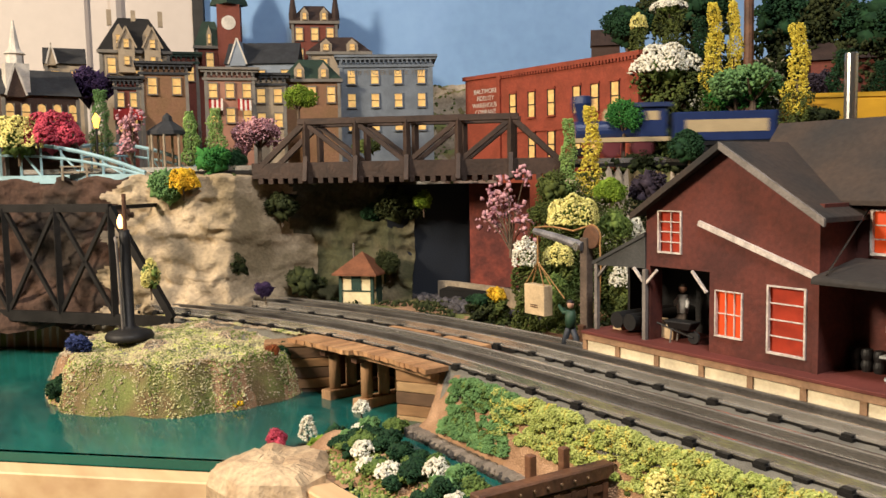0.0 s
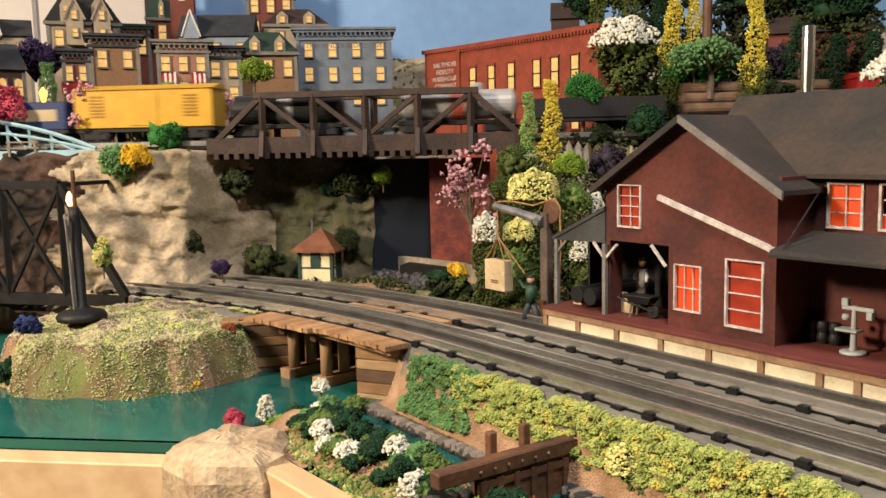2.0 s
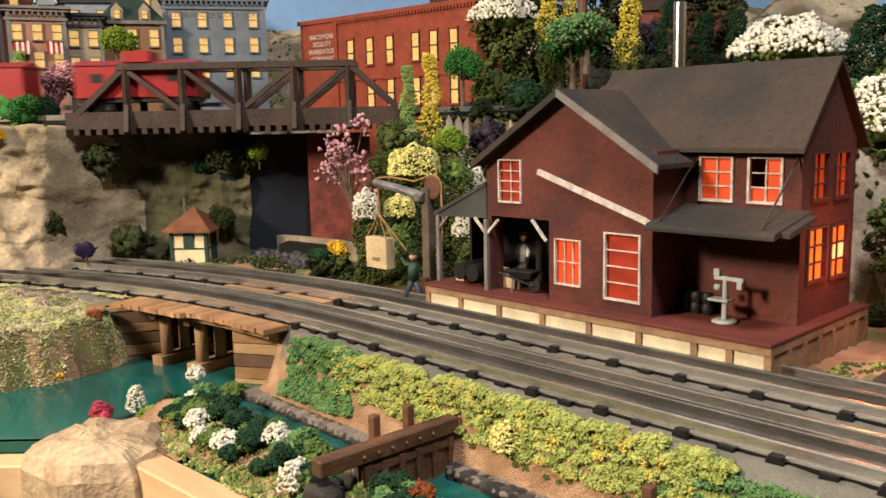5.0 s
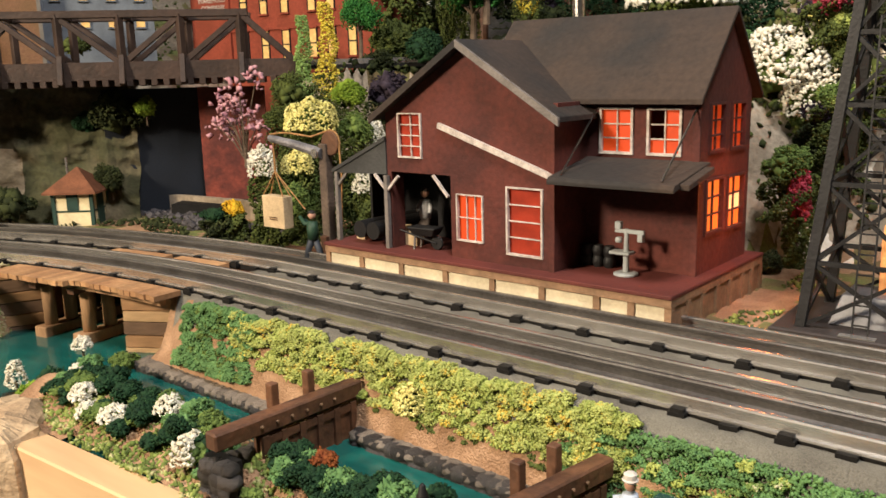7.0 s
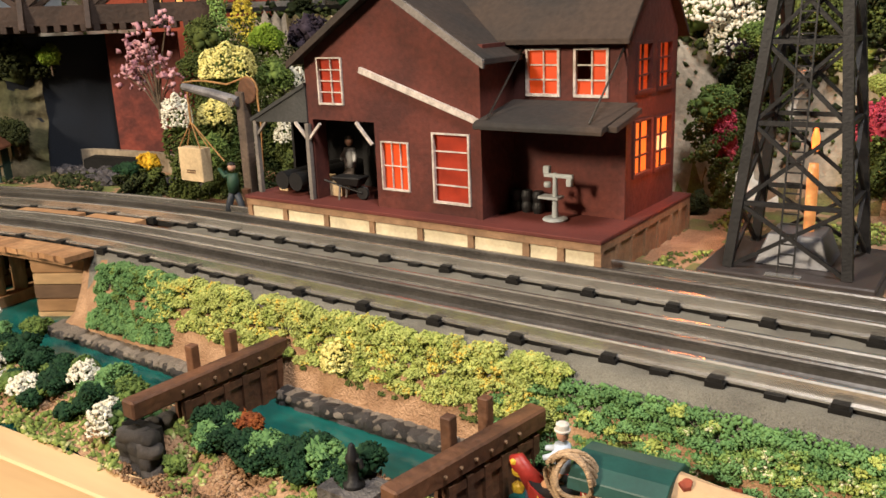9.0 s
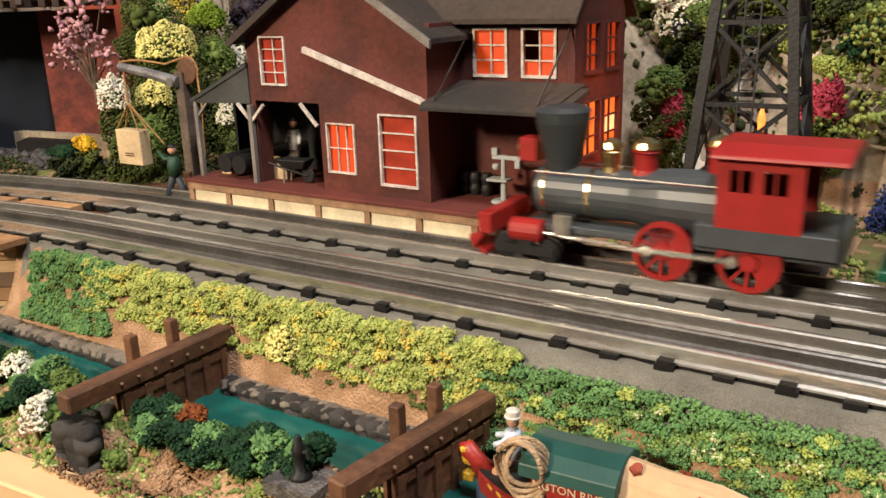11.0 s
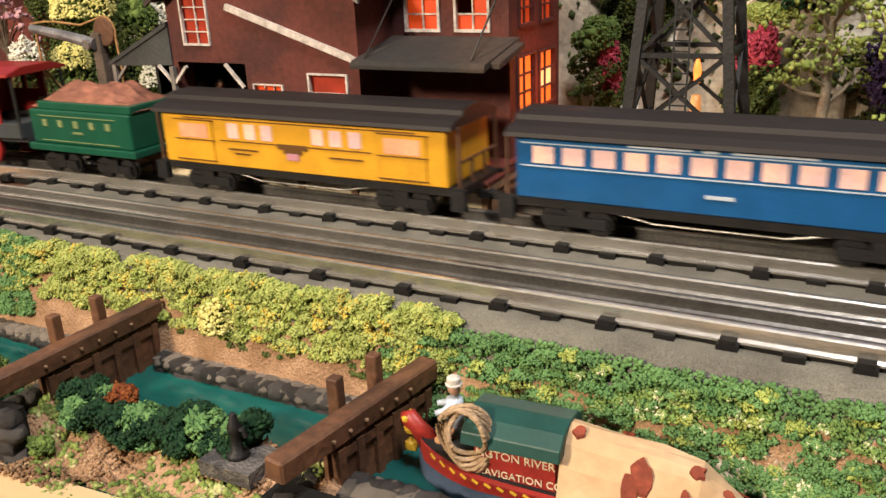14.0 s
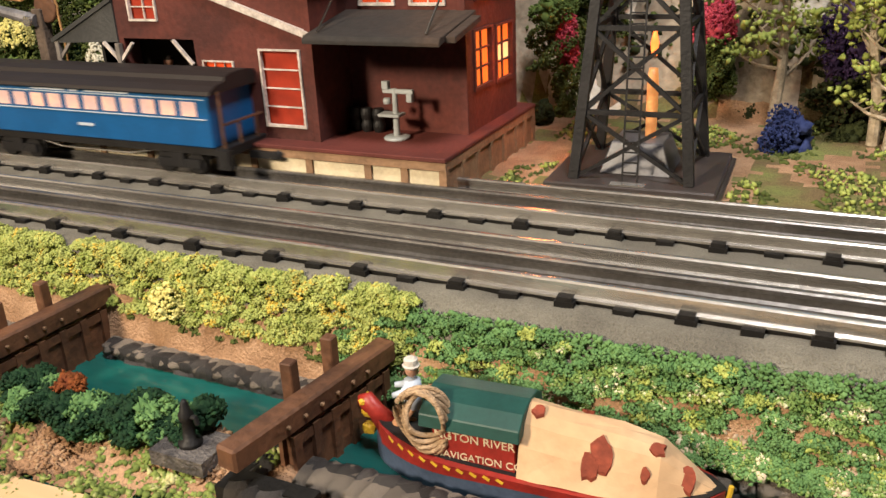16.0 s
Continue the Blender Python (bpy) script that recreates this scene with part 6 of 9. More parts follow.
    for x, r, z in ((-0.022, 0.0040, 0.060), (-0.006, 0.0050, 0.061), (0.026, 0.0046, 0.064)):
        add("dome", lambda b, x=x, r=r, z=z: lathe(b, [(r * 1.2, 0.047), (r, 0.050), (r, z - 0.004), (r * 1.25, z - 0.003), (r * 0.6, z)], 16, (x, 0, 0)), red if x > -0.02 else brass)
        add("dome_cap", lambda b, x=x, r=r, z=z: lathe(b, [(r * 1.3, z - 0.0015), (r * 1.1, z + 0.001), (r * 0.3, z + 0.003)], 14, (x, 0, 0)), brass)
    add("bell", lambda b: lathe(b, [(0.0040, 0.0520), (0.0028, 0.0540), (0.0020, 0.0570), (0.0006, 0.058)], 14, (-0.0225, 0, 0.003)), brass)
    for y in (-0.0125, 0.0125):
        add("handrail", lambda b, y=y: tube(b, [(-0.054, y, 0.0475), (0.030, y, 0.0475)], 0.0006, 6), M["chrome"])
    # cab
    hw = 0.0205
    for sd in (-1, 1):
        bm = bmesh.new()
        wall_panel(bm, 0.0310, 0.0630, 0.0330, 0.0625, [(0.0350, 0.0435, 0.0480, 0.0570), (0.0480, 0.0570, 0.0480, 0.0570)], sd * hw - (0.0012 if sd > 0 else 0.0), 0.0012, "y")
        part("cab_side", bm, red, lo)
        for x0, x1 in ((0.0350, 0.0435), (0.0480, 0.0570)):
            add("cab_window_bar", lambda b, x0=x0, x1=x1: box(b, (x0 + x1) / 2 - 0.0004, sd * hw - 0.0005, 0.0480, (x0 + x1) / 2 + 0.0004, sd * hw + 0.0005, 0.0570), red)
    add("cab_front", lambda b: box(b, 0.0300, -hw, 0.0330, 0.0312, hw, 0.0625), red)
    add("cab_roof", lambda b: prism(b, [(-0.0245, 0.0615), (-0.0240, 0.0632), (-0.0120, 0.0665), (0.0120, 0.0665), (0.0240, 0.0632), (0.0245, 0.0615)], "x", 0.0275, 0.0785), red, bev=0.0004)
    for y in (-0.020, 0.020):
        add("cab_post", lambda b, y=y: rod(b, (0.0770, y, 0.0230), (0.0770, y, 0.0625), 0.0014), M["iron"])
    add("footplate", lambda b: box(b, -0.058, -0.0165, 0.0210, 0.078, 0.0165, 0.0245), grey, bev=0.0005)
    add("cab_floor", lambda b: box(b, 0.022, -0.0205, 0.0240, 0.078, 0.0205, 0.0335), grey, bev=0.0005)
    add("firebox", lambda b: box(b, 0.004, -0.0110, 0.0140, 0.034, 0.0110, 0.030), M["iron"])
    # pilot
    add("buffer_beam", lambda b: box(b, -0.0800, -0.0205, 0.0170, -0.0730, 0.0205, 0.0270), red, bev=0.0005)
    for k in range(9):
        y = -0.018 + 0.0045 * k
        add("cowcatcher_bar", lambda b, y=y: rod(b, (-0.0775, y, 0.0170), (-0.0960 + abs(y) * 0.55, y * 0.75, 0.0078), 0.0018), red)
    add("cowcatcher_foot", lambda b: prism(b, [(-0.0780, -0.0200), (-0.0970, 0.0), (-0.0780, 0.0200), (-0.0760, 0.0200), (-0.0760, -0.0200)], "z", 0.0068, 0.0090), red)
    for y in (-0.0165, 0.0165):
        add("cylinder", lambda b, y=y: lathe(b, [(0.0040, -0.0640), (0.0056, -0.0630), (0.0056, -0.0480), (0.0040, -0.0470)], 16, (0, y, 0.0205), "x"), red)
        add("steam_chest", lambda b, y=y: box(b, -0.0420, y - 0.003, 0.0200, -0.0330, y + 0.003, 0.0300), M["chrome"], bev=0.0006)
        add("piston_rod", lambda b, y=y: tube(b, [(-0.047, y * 1.1, 0.0205), (-0.030, y * 1.1, 0.0195)], 0.0009, 6), M["chrome"])
    truck(lo, -0.0560, 0.022, 0.0056, 0.0165)
    # driving wheels
    wheels = []
    for x in (0.0085, 0.0440):
        for sd in (-1, 1):
            w = new("driving_wheel")
            w.parent = lo
            w.location = (x, sd * 0.0172, RAIL_TOP + 0.0128)
            R = 0.0128
            bm = bmesh.new()
            n = 32
            for ro, ri, y0, y1 in ((R, R * 0.84, -0.0016, 0.0016),):
                v = [[bm.verts.new((r * math.cos(2 * math.pi * k / n), y, r * math.sin(2 * math.pi * k / n))) for k in range(n)] for r, y in ((ro, y0), (ro, y1), (ri, y1), (ri, y0))]
                for a in range(4):
                    for k in range(n):
                        bm.faces.new((v[a][k], v[a][(k + 1) % n], v[(a + 1) % 4][(k + 1) % n], v[(a + 1) % 4][k]))
            part("tyre", bm, red, w)
            bm = bmesh.new()
            for k in range(10):
                a = 2 * math.pi * k / 10
                rod(bm, (0, 0, 0), (R * 0.87 * math.cos(a), 0, R * 0.87 * math.sin(a)), 0.0016, 0.0016, up=(0, 1, 0))
            lathe(bm, [(0.0036, -0.0022), (0.0036, 0.0022)], 14, (0, 0, 0), "y")
            part("spokes", bm, red, w)
            bm = bmesh.new()
            prism(bm, [(R * 0.84 * math.cos(a), R * 0.84 * math.sin(a)) for a in [math.radians(200 + 14 * q) for q in range(11)]], "y", -0.0010, 0.0010)
            part("counterweight", bm, red, w)
            wheels.append((w, x, sd))
    rods = []
    for sd in (-1, 1):
        r = new("side_rod")
        r.parent = lo
        bm = bmesh.new()
        rod(bm, (-0.0178, 0, 0), (0.0178, 0, 0), 0.0010, 0.0020)
        part("coupling_rod", bm, M["chrome"], r)
        bm = bmesh.new()
        rod(bm, (-0.0178, -sd * 0.0 + sd * 0.0012, 0), (-0.0510, sd * 0.0012, 0.0020), 0.0010, 0.0018)
        part("connecting_rod", bm, M["chrome"], r)
        for x in (-0.0178, 0.0178):
            bm = bmesh.new()
            lathe(bm, [(0.0026, -0.0012), (0.0026, 0.0012)], 12, (x, 0, 0), "y")
            part("crank_pin", bm, M["chrome"], r)
        rods.append((r, sd))
    return (lo, -0.2877), (te, -0.1530), (bag, 0.0), (co, 0.2035), wheels, rods


LOCO, TENDER, BAGGAGE, COACH, WHEELS, RODS = lower_train()
for car, _ in (BAGGAGE, COACH):
    for piece in car.children_recursive:
        if piece.type == "MESH" and not piece.parent.name.startswith("bogie"):
            piece.data.transform(Matrix.Translation((0, 0, 0.0025)) @ Matrix.Diagonal((1, 0.95, 0.865, 1)))
SPEED = 0.148
LATE = (0.2902, 0.2165, 0.1435, 0.0735, 0.0033, -0.0680, -0.1390, -0.2185, -0.3050)


def baggage_at(t):
    """Where the baggage car's middle stands along the rear track."""
    if t <= 12.0:
        return LATE[0] + SPEED * (12.0 - t)
    k = min(7, int((t - 12.0) * 2))
    f = (t - 12.0) * 2 - k
    return LATE[k] * (1 - f) + LATE[k + 1] * f


def freight_shell(name, label, L):
    c = thing(name, label, "railway car", group="freight cars of the upper train")
    bm = bmesh.new()
    box(bm, -L / 2, -0.019, 0.0170, L / 2, 0.019, 0.0210)
    part("underframe", bm, M["iron"], c)
    for d in (-1, 1):
        truck(c, d * (L / 2 - 0.020), 0.018)
        coupler(c, d * L / 2, d)
    return c


def upper_train():
    out = []
    navy = paint("navy_blue_paint", (0.012, 0.026, 0.095), 0.4)
    tan = paint("tan_stripe", (0.42, 0.32, 0.18), 0.5)
    maroon = paint("maroon_wheels", (0.11, 0.02, 0.025), 0.5)
    # locomotive, forward -x
    lo = thing("freight_locomotive", "navy blue steam locomotive with tan running board", "locomotive")
    def add(p, n, fn, m, bev=0.0):
        bm = bmesh.new()
        fn(bm)
        return part(n, bm, m, p, bevel=bev)
    add(lo, "boiler", lambda b: lathe(b, [(0.009, -0.045), (0.0105, -0.043), (0.0105, 0.020)], 20, (0, 0, 0.034), "x"), navy)
    add(lo, "funnel", lambda b: lathe(b, [(0.006, 0.043), (0.011, 0.062), (0.010, 0.069), (0.006, 0.070)], 18, (-0.036, 0, 0)), navy)
    add(lo, "dome", lambda b: lathe(b, [(0.005, 0.042), (0.005, 0.053), (0.002, 0.056)], 14, (-0.010, 0, 0)), tan)
    add(lo, "running_board", lambda b: box(b, -0.050, -0.019, 0.022, 0.048, 0.019, 0.0265), tan)
    add(lo, "cab", lambda b: box(b, 0.018, -0.018, 0.0265, 0.046, 0.018, 0.056), navy, 0.0006)
    add(lo, "cab_window", lambda b: box(b, 0.026, -0.0184, 0.043, 0.038, 0.0184, 0.052), tan)
    add(lo, "cab_roof", lambda b: prism(b, [(-0.021, 0.056), (0, 0.062), (0.021, 0.056)], "x", 0.014, 0.052), navy)
    for x in (-0.008, 0.022):
        for y in (-0.0165, 0.0165):
            add(lo, "driving_wheel", lambda b, x=x, y=y: lathe(b, [(0.009, -0.0015), (0.0105, -0.001), (0.0105, 0.001), (0.009, 0.0015)], 20, (x, y, RAIL_TOP + 0.0105), "y"), maroon)
    truck(lo, -0.036, 0.016, 0.005)
    out.append((lo, 0.452))
    te = freight_shell("freight_tender", "navy blue tender with a broad tan stripe", 0.100)
    add(te, "tank", lambda b: box(b, -0.050, -0.019, 0.021, 0.050, 0.019, 0.050), navy, 0.0008)
    add(te, "stripe", lambda b: box(b, -0.038, -0.0193, 0.030, 0.040, 0.0193, 0.042), tan)
    out.append((te, 0.350))
    bx = freight_shell("box_car", "yellow wooden box car with louvred sides", 0.147)
    y2 = paint("box_car_yellow", (0.58, 0.31, 0.02), 0.5)
    add(bx, "body", lambda b: box(b, -0.0735, -0.021, 0.021, 0.0735, 0.021, 0.060), y2, 0.0006)
    add(bx, "roof", lambda b: prism(b, [(-0.0225, 0.060), (0, 0.066), (0.0225, 0.060)], "x", -0.075, 0.075), y2)
    for x in (-0.050, 0.050):
        for k in range(7):
            add(bx, "louvre", lambda b, x=x, k=k: box(b, x - 0.008, -0.0216, 0.032 + k * 0.0034, x + 0.008, 0.0216, 0.0338 + k * 0.0034), paint("louvre_yellow", (0.34, 0.17, 0.015)))
    add(bx, "door", lambda b: box(b, -0.016, -0.0218, 0.023, 0.016, 0.0218, 0.058), y2, 0.0004)
    out.append((bx, 0.215))
    for nm, lab, col, s, band in (("tank_car", "black tank car with a white band", (0.02, 0.02, 0.02), 0.068, (0.5, 0.48, 0.45)), ("tank_car", "silver tank car with a red patch", (0.36, 0.34, 0.32), -0.110, (0.45, 0.10, 0.06))):
        t = freight_shell(nm, lab, 0.122)
        m = paint("tank_" + ("black" if s > 0 else "silver"), col, 0.35)
        add(t, "tank", lambda b: lathe(b, [(0.006, -0.060), (0.0150, -0.056), (0.0150, 0.056), (0.006, 0.060)], 24, (0, 0, 0.0370), "x"), m)
        add(t, "tank_band", lambda b: lathe(b, [(0.0153, -0.007), (0.0153, 0.007)], 24, (0, 0, 0.0370), "x"), paint("band_" + nm + str(s > 0), band))
        add(t, "dome", lambda b: lathe(b, [(0.006, 0.050), (0.006, 0.057), (0.003, 0.059)], 14, (0.02, 0, 0)), m)
        out.append((t, s))
    g = freight_shell("gondola_car", "black low-sided gondola car", 0.130)
    for sd in (-1, 1):
        add(g, "side", lambda b, sd=sd: box(b, -0.065, sd * 0.0195 - 0.001, 0.021, 0.065, sd * 0.0195 + 0.001, 0.040), paint("gondola_black", (0.022, 0.02, 0.02)))
        add(g, "end", lambda b, sd=sd: box(b, sd * 0.064 - 0.001, -0.0185, 0.021, sd * 0.064 + 0.001, 0.0185, 0.040), paint("gondola_black", (0.022, 0.02, 0.02)))
    out.append((g, -0.250))
    f = freight_shell("log_car", "flat car loaded with brown logs", 0.150)
    for k, (y, z) in enumerate(((-0.012, 0.0265), (0, 0.0265), (0.012, 0.0265), (-0.006, 0.0368), (0.006, 0.0368), (0, 0.0470))):
        add(f, "log", lambda b, y=y, z=z: tube(b, [(-0.070, y, z), (0.070, y, z)], 0.0056, 12), paint("log_bark", (0.17, 0.10, 0.06), 0.9, 0.4))
    out.append((f, -0.405))
    red = paint("caboose_red", (0.30, 0.014, 0.014), 0.45)
    for nm, lab, L, s in (("box_car", "dark red box car", 0.160, -0.578), ("box_car", "dark red box car", 0.160, -0.760), ("caboose", "dark red caboose with small windows and cupola", 0.115, -0.945)):
        c = freight_shell(nm, lab, L)
        add(c, "body", lambda b: box(b, -L / 2, -0.021, 0.021, L / 2, 0.021, 0.052), red, 0.0006)
        add(c, "roof", lambda b: prism(b, [(-0.0225, 0.052), (0, 0.058), (0.0225, 0.052)], "x", -L / 2 - 0.002, L / 2 + 0.002), red)
        add(c, "door", lambda b: box(b, -0.014, -0.0216, 0.022, 0.014, 0.0216, 0.050), red)
        if nm == "caboose":
            add(c, "cupola", lambda b: box(b, -0.012, -0.016, 0.055, 0.014, 0.016, 0.066), red, 0.0006)
            for x in (-0.036, 0.036):
                add(c, "window", lambda b, x=x: box(b, x - 0.006, -0.0214, 0.036, x + 0.006, 0.0214, 0.044), M["iron"])
        out.append((c, s))
    return out


UPPER_TRAIN = upper_train()


def motions():
    for ob, x in (LOCO, TENDER, BAGGAGE, COACH):
        rows = []
        for k in range(33):
            t = k * 0.5
            p, a = on_track(REAR_R, x + baggage_at(t) - CX)
            rows.append((t, Matrix.Translation(p) @ pose(0, 0, 0, 0, 0, math.degrees(a))))
        walk(ob, rows)
    turn = 1 / 0.0128
    gone = [baggage_at(0.0) - baggage_at(k * 0.1) for k in range(161)]
    for w, x, sd in WHEELS:
        walk(w, [(k * 0.1, pose(x, sd * 0.0172, RAIL_TOP + 0.0128, 0, math.degrees(-turn * gone[k]) % 360)) for k in range(161)])
    for r, sd in RODS:
        ph = 0.0 if sd < 0 else math.pi / 2
        rows = []
        for k in range(161):
            a = -turn * gone[k] + ph
            rows.append((k * 0.1, pose(0.02625 + 0.0062 * math.sin(a), sd * 0.0204, RAIL_TOP + 0.0128 + 0.0062 * math.cos(a))))
        walk(r, rows)
    yaw = math.degrees(math.atan2(-UPD.y, -UPD.x))
    for ob, s in UPPER_TRAIN:
        rows = []
        for t in (0, 1, 2, 3, 4, 5, 6, 6.5, 7.5, 9, 16):
            go = 0.342 * t if t <= 6.5 else 0.342 * 6.5 + (0.14 if t == 7.5 else 0.16)
            q = upper(s + go - 0.342 * 1.5, 0, UPZ - 0.0007)
            rows.append((t, Matrix.Translation(q) @ pose(0, 0, 0, 0, 0, yaw)))
        walk(ob, rows)

# ---- the town on the terrace ----
def brick_mat(name, a, b, mortar, scale=260.0):
    m = mat(name, a, 0.85, 0.3, 60, 0.2, second=b, fine=400)
    nt = m.node_tree
    N, L = nt.nodes, nt.links
    br = N.new("ShaderNodeTexBrick")
    br.inputs["Scale"].default_value = scale
    br.inputs["Mortar Size"].default_value = 0.02
    br.inputs["Color1"].default_value, br.inputs["Color2"].default_value, br.inputs["Mortar"].default_value = (1, 1, 1, 1), (0.75, 0.75, 0.75, 1), (*mortar, 1)
    co = N.new("ShaderNodeTexCoord")
    mp = N.new("ShaderNodeMapping")
    mp.inputs["Rotation"].default_value = (math.pi / 2, 0, 0)
    L.new(co.outputs["Object"], mp.inputs[0])
    L.new(mp.outputs[0], br.inputs["Vector"])
    b_ = N["Principled BSDF"]
    old = b_.inputs["Base Color"].links[0].from_socket
    mx = N.new("ShaderNodeMix")
    mx.data_type, mx.blend_type = "RGBA", "MULTIPLY"
    mx.inputs[0].default_value = 0.6
    L.new(old, mx.inputs[6])
    L.new(br.outputs[0], mx.inputs[7])
    L.new(mx.outputs[2], b_.inputs["Base Color"])
    return m


TOWN = {
    "brick": brick_mat("town_brick", (0.1674, 0.0465, 0.0279), (0.18, 0.05, 0.035), (0.5, 0.45, 0.4)),
    "brick_tan": brick_mat("town_tan_brick", (0.2046, 0.1147, 0.0558), (0.23, 0.12, 0.065), (0.5, 0.45, 0.4)),
    "brick_dark": brick_mat("church_brick", (0.062, 0.0341, 0.0248), (0.065, 0.04, 0.03), (0.5, 0.45, 0.4)),
    "stucco": mat("cream_stucco", (0.341, 0.2728, 0.1922), 0.85, 0.2, 60, 0.2),
    "pink": mat("pink_stucco", (0.341, 0.1674, 0.1116), 0.85, 0.2, 60, 0.2),
    "pale_blue": mat("pale_blue_siding", (0.2232, 0.2604, 0.31), 0.8, 0.15, 60, 0.1),
    "grey_blue": mat("grey_blue_stone", (0.1488, 0.1736, 0.2046), 0.8, 0.2, 60, 0.2),
    "slate": mat("slate_roof", (0.0341, 0.036, 0.0409), 0.8, 0.3, 90, 0.4),
    "black_roof": mat("black_town_roof", (0.0136, 0.0124, 0.0124), 0.8, 0.3, 90, 0.4),
    "green_roof": mat("green_copper_roof", (0.0217, 0.0465, 0.031), 0.7, 0.3, 60, 0.3),
    "brown_roof": mat("brown_town_roof", (0.0465, 0.0267, 0.0211), 0.8, 0.3, 90, 0.4),
    "stone_grey": mat("grey_cornice", (0.186, 0.1674, 0.1426), 0.8, 0.2, 60, 0.2),
    "warehouse": brick_mat("warehouse_brick", (0.2232, 0.0446, 0.0211), (0.28, 0.055, 0.028), (0.62, 0.5, 0.45), 330.0),
}
TOWN["glow"] = mat("lit_town_window", (0.434, 0.279, 0.093), 0.4, 0.35, 160, 0, second=(0.279, 0.1364, 0.0372), emit=(1.0, 0.60, 0.20, 0.6))


def town_window(house, x, z, w, h, frame, glow="glow", y=0.0, arch=False):
    """Frame, sill, bar and a lit pane on a front at y."""
    wd = new("window")
    wd.parent = house
    bm = bmesh.new()
    if arch:
        pts = [(x - w / 2, z), (x + w / 2, z)] + [(x + w / 2 * math.cos(a), z + h - w / 2 + w / 2 * math.sin(a)) for a in [math.pi * k / 6 for k in range(7)]]
        prism(bm, pts, "y", y - 0.0006, y)
    else:
        box(bm, x - w / 2, y - 0.0006, z, x + w / 2, y, z + h)
    part("pane", bm, TOWN[glow], wd)
    t = w * 0.10
    bm = bmesh.new()
    box(bm, x - w / 2 - t, y - 0.0018, z - t, x - w / 2, y, z + h)
    box(bm, x + w / 2, y - 0.0018, z - t, x + w / 2 + t, y, z + h)
    if not arch:
        box(bm, x - w / 2 - t, y - 0.0022, z + h, x + w / 2 + t, y, z + h + t * 1.6)
    part("window_frame", bm, TOWN[frame], wd)
    bm = bmesh.new()
    box(bm, x - w / 2 - t * 1.5, y - 0.0028, z - t * 2, x + w / 2 + t * 1.5, y, z - t)
    part("window_sill", bm, TOWN[frame], wd)
    bm = bmesh.new()
    box(bm, x - w / 2, y - 0.0012, z + h * 0.48, x + w / 2, y - 0.0004, z + h * 0.53)
    part("glazing_bar", bm, M["iron"], wd)


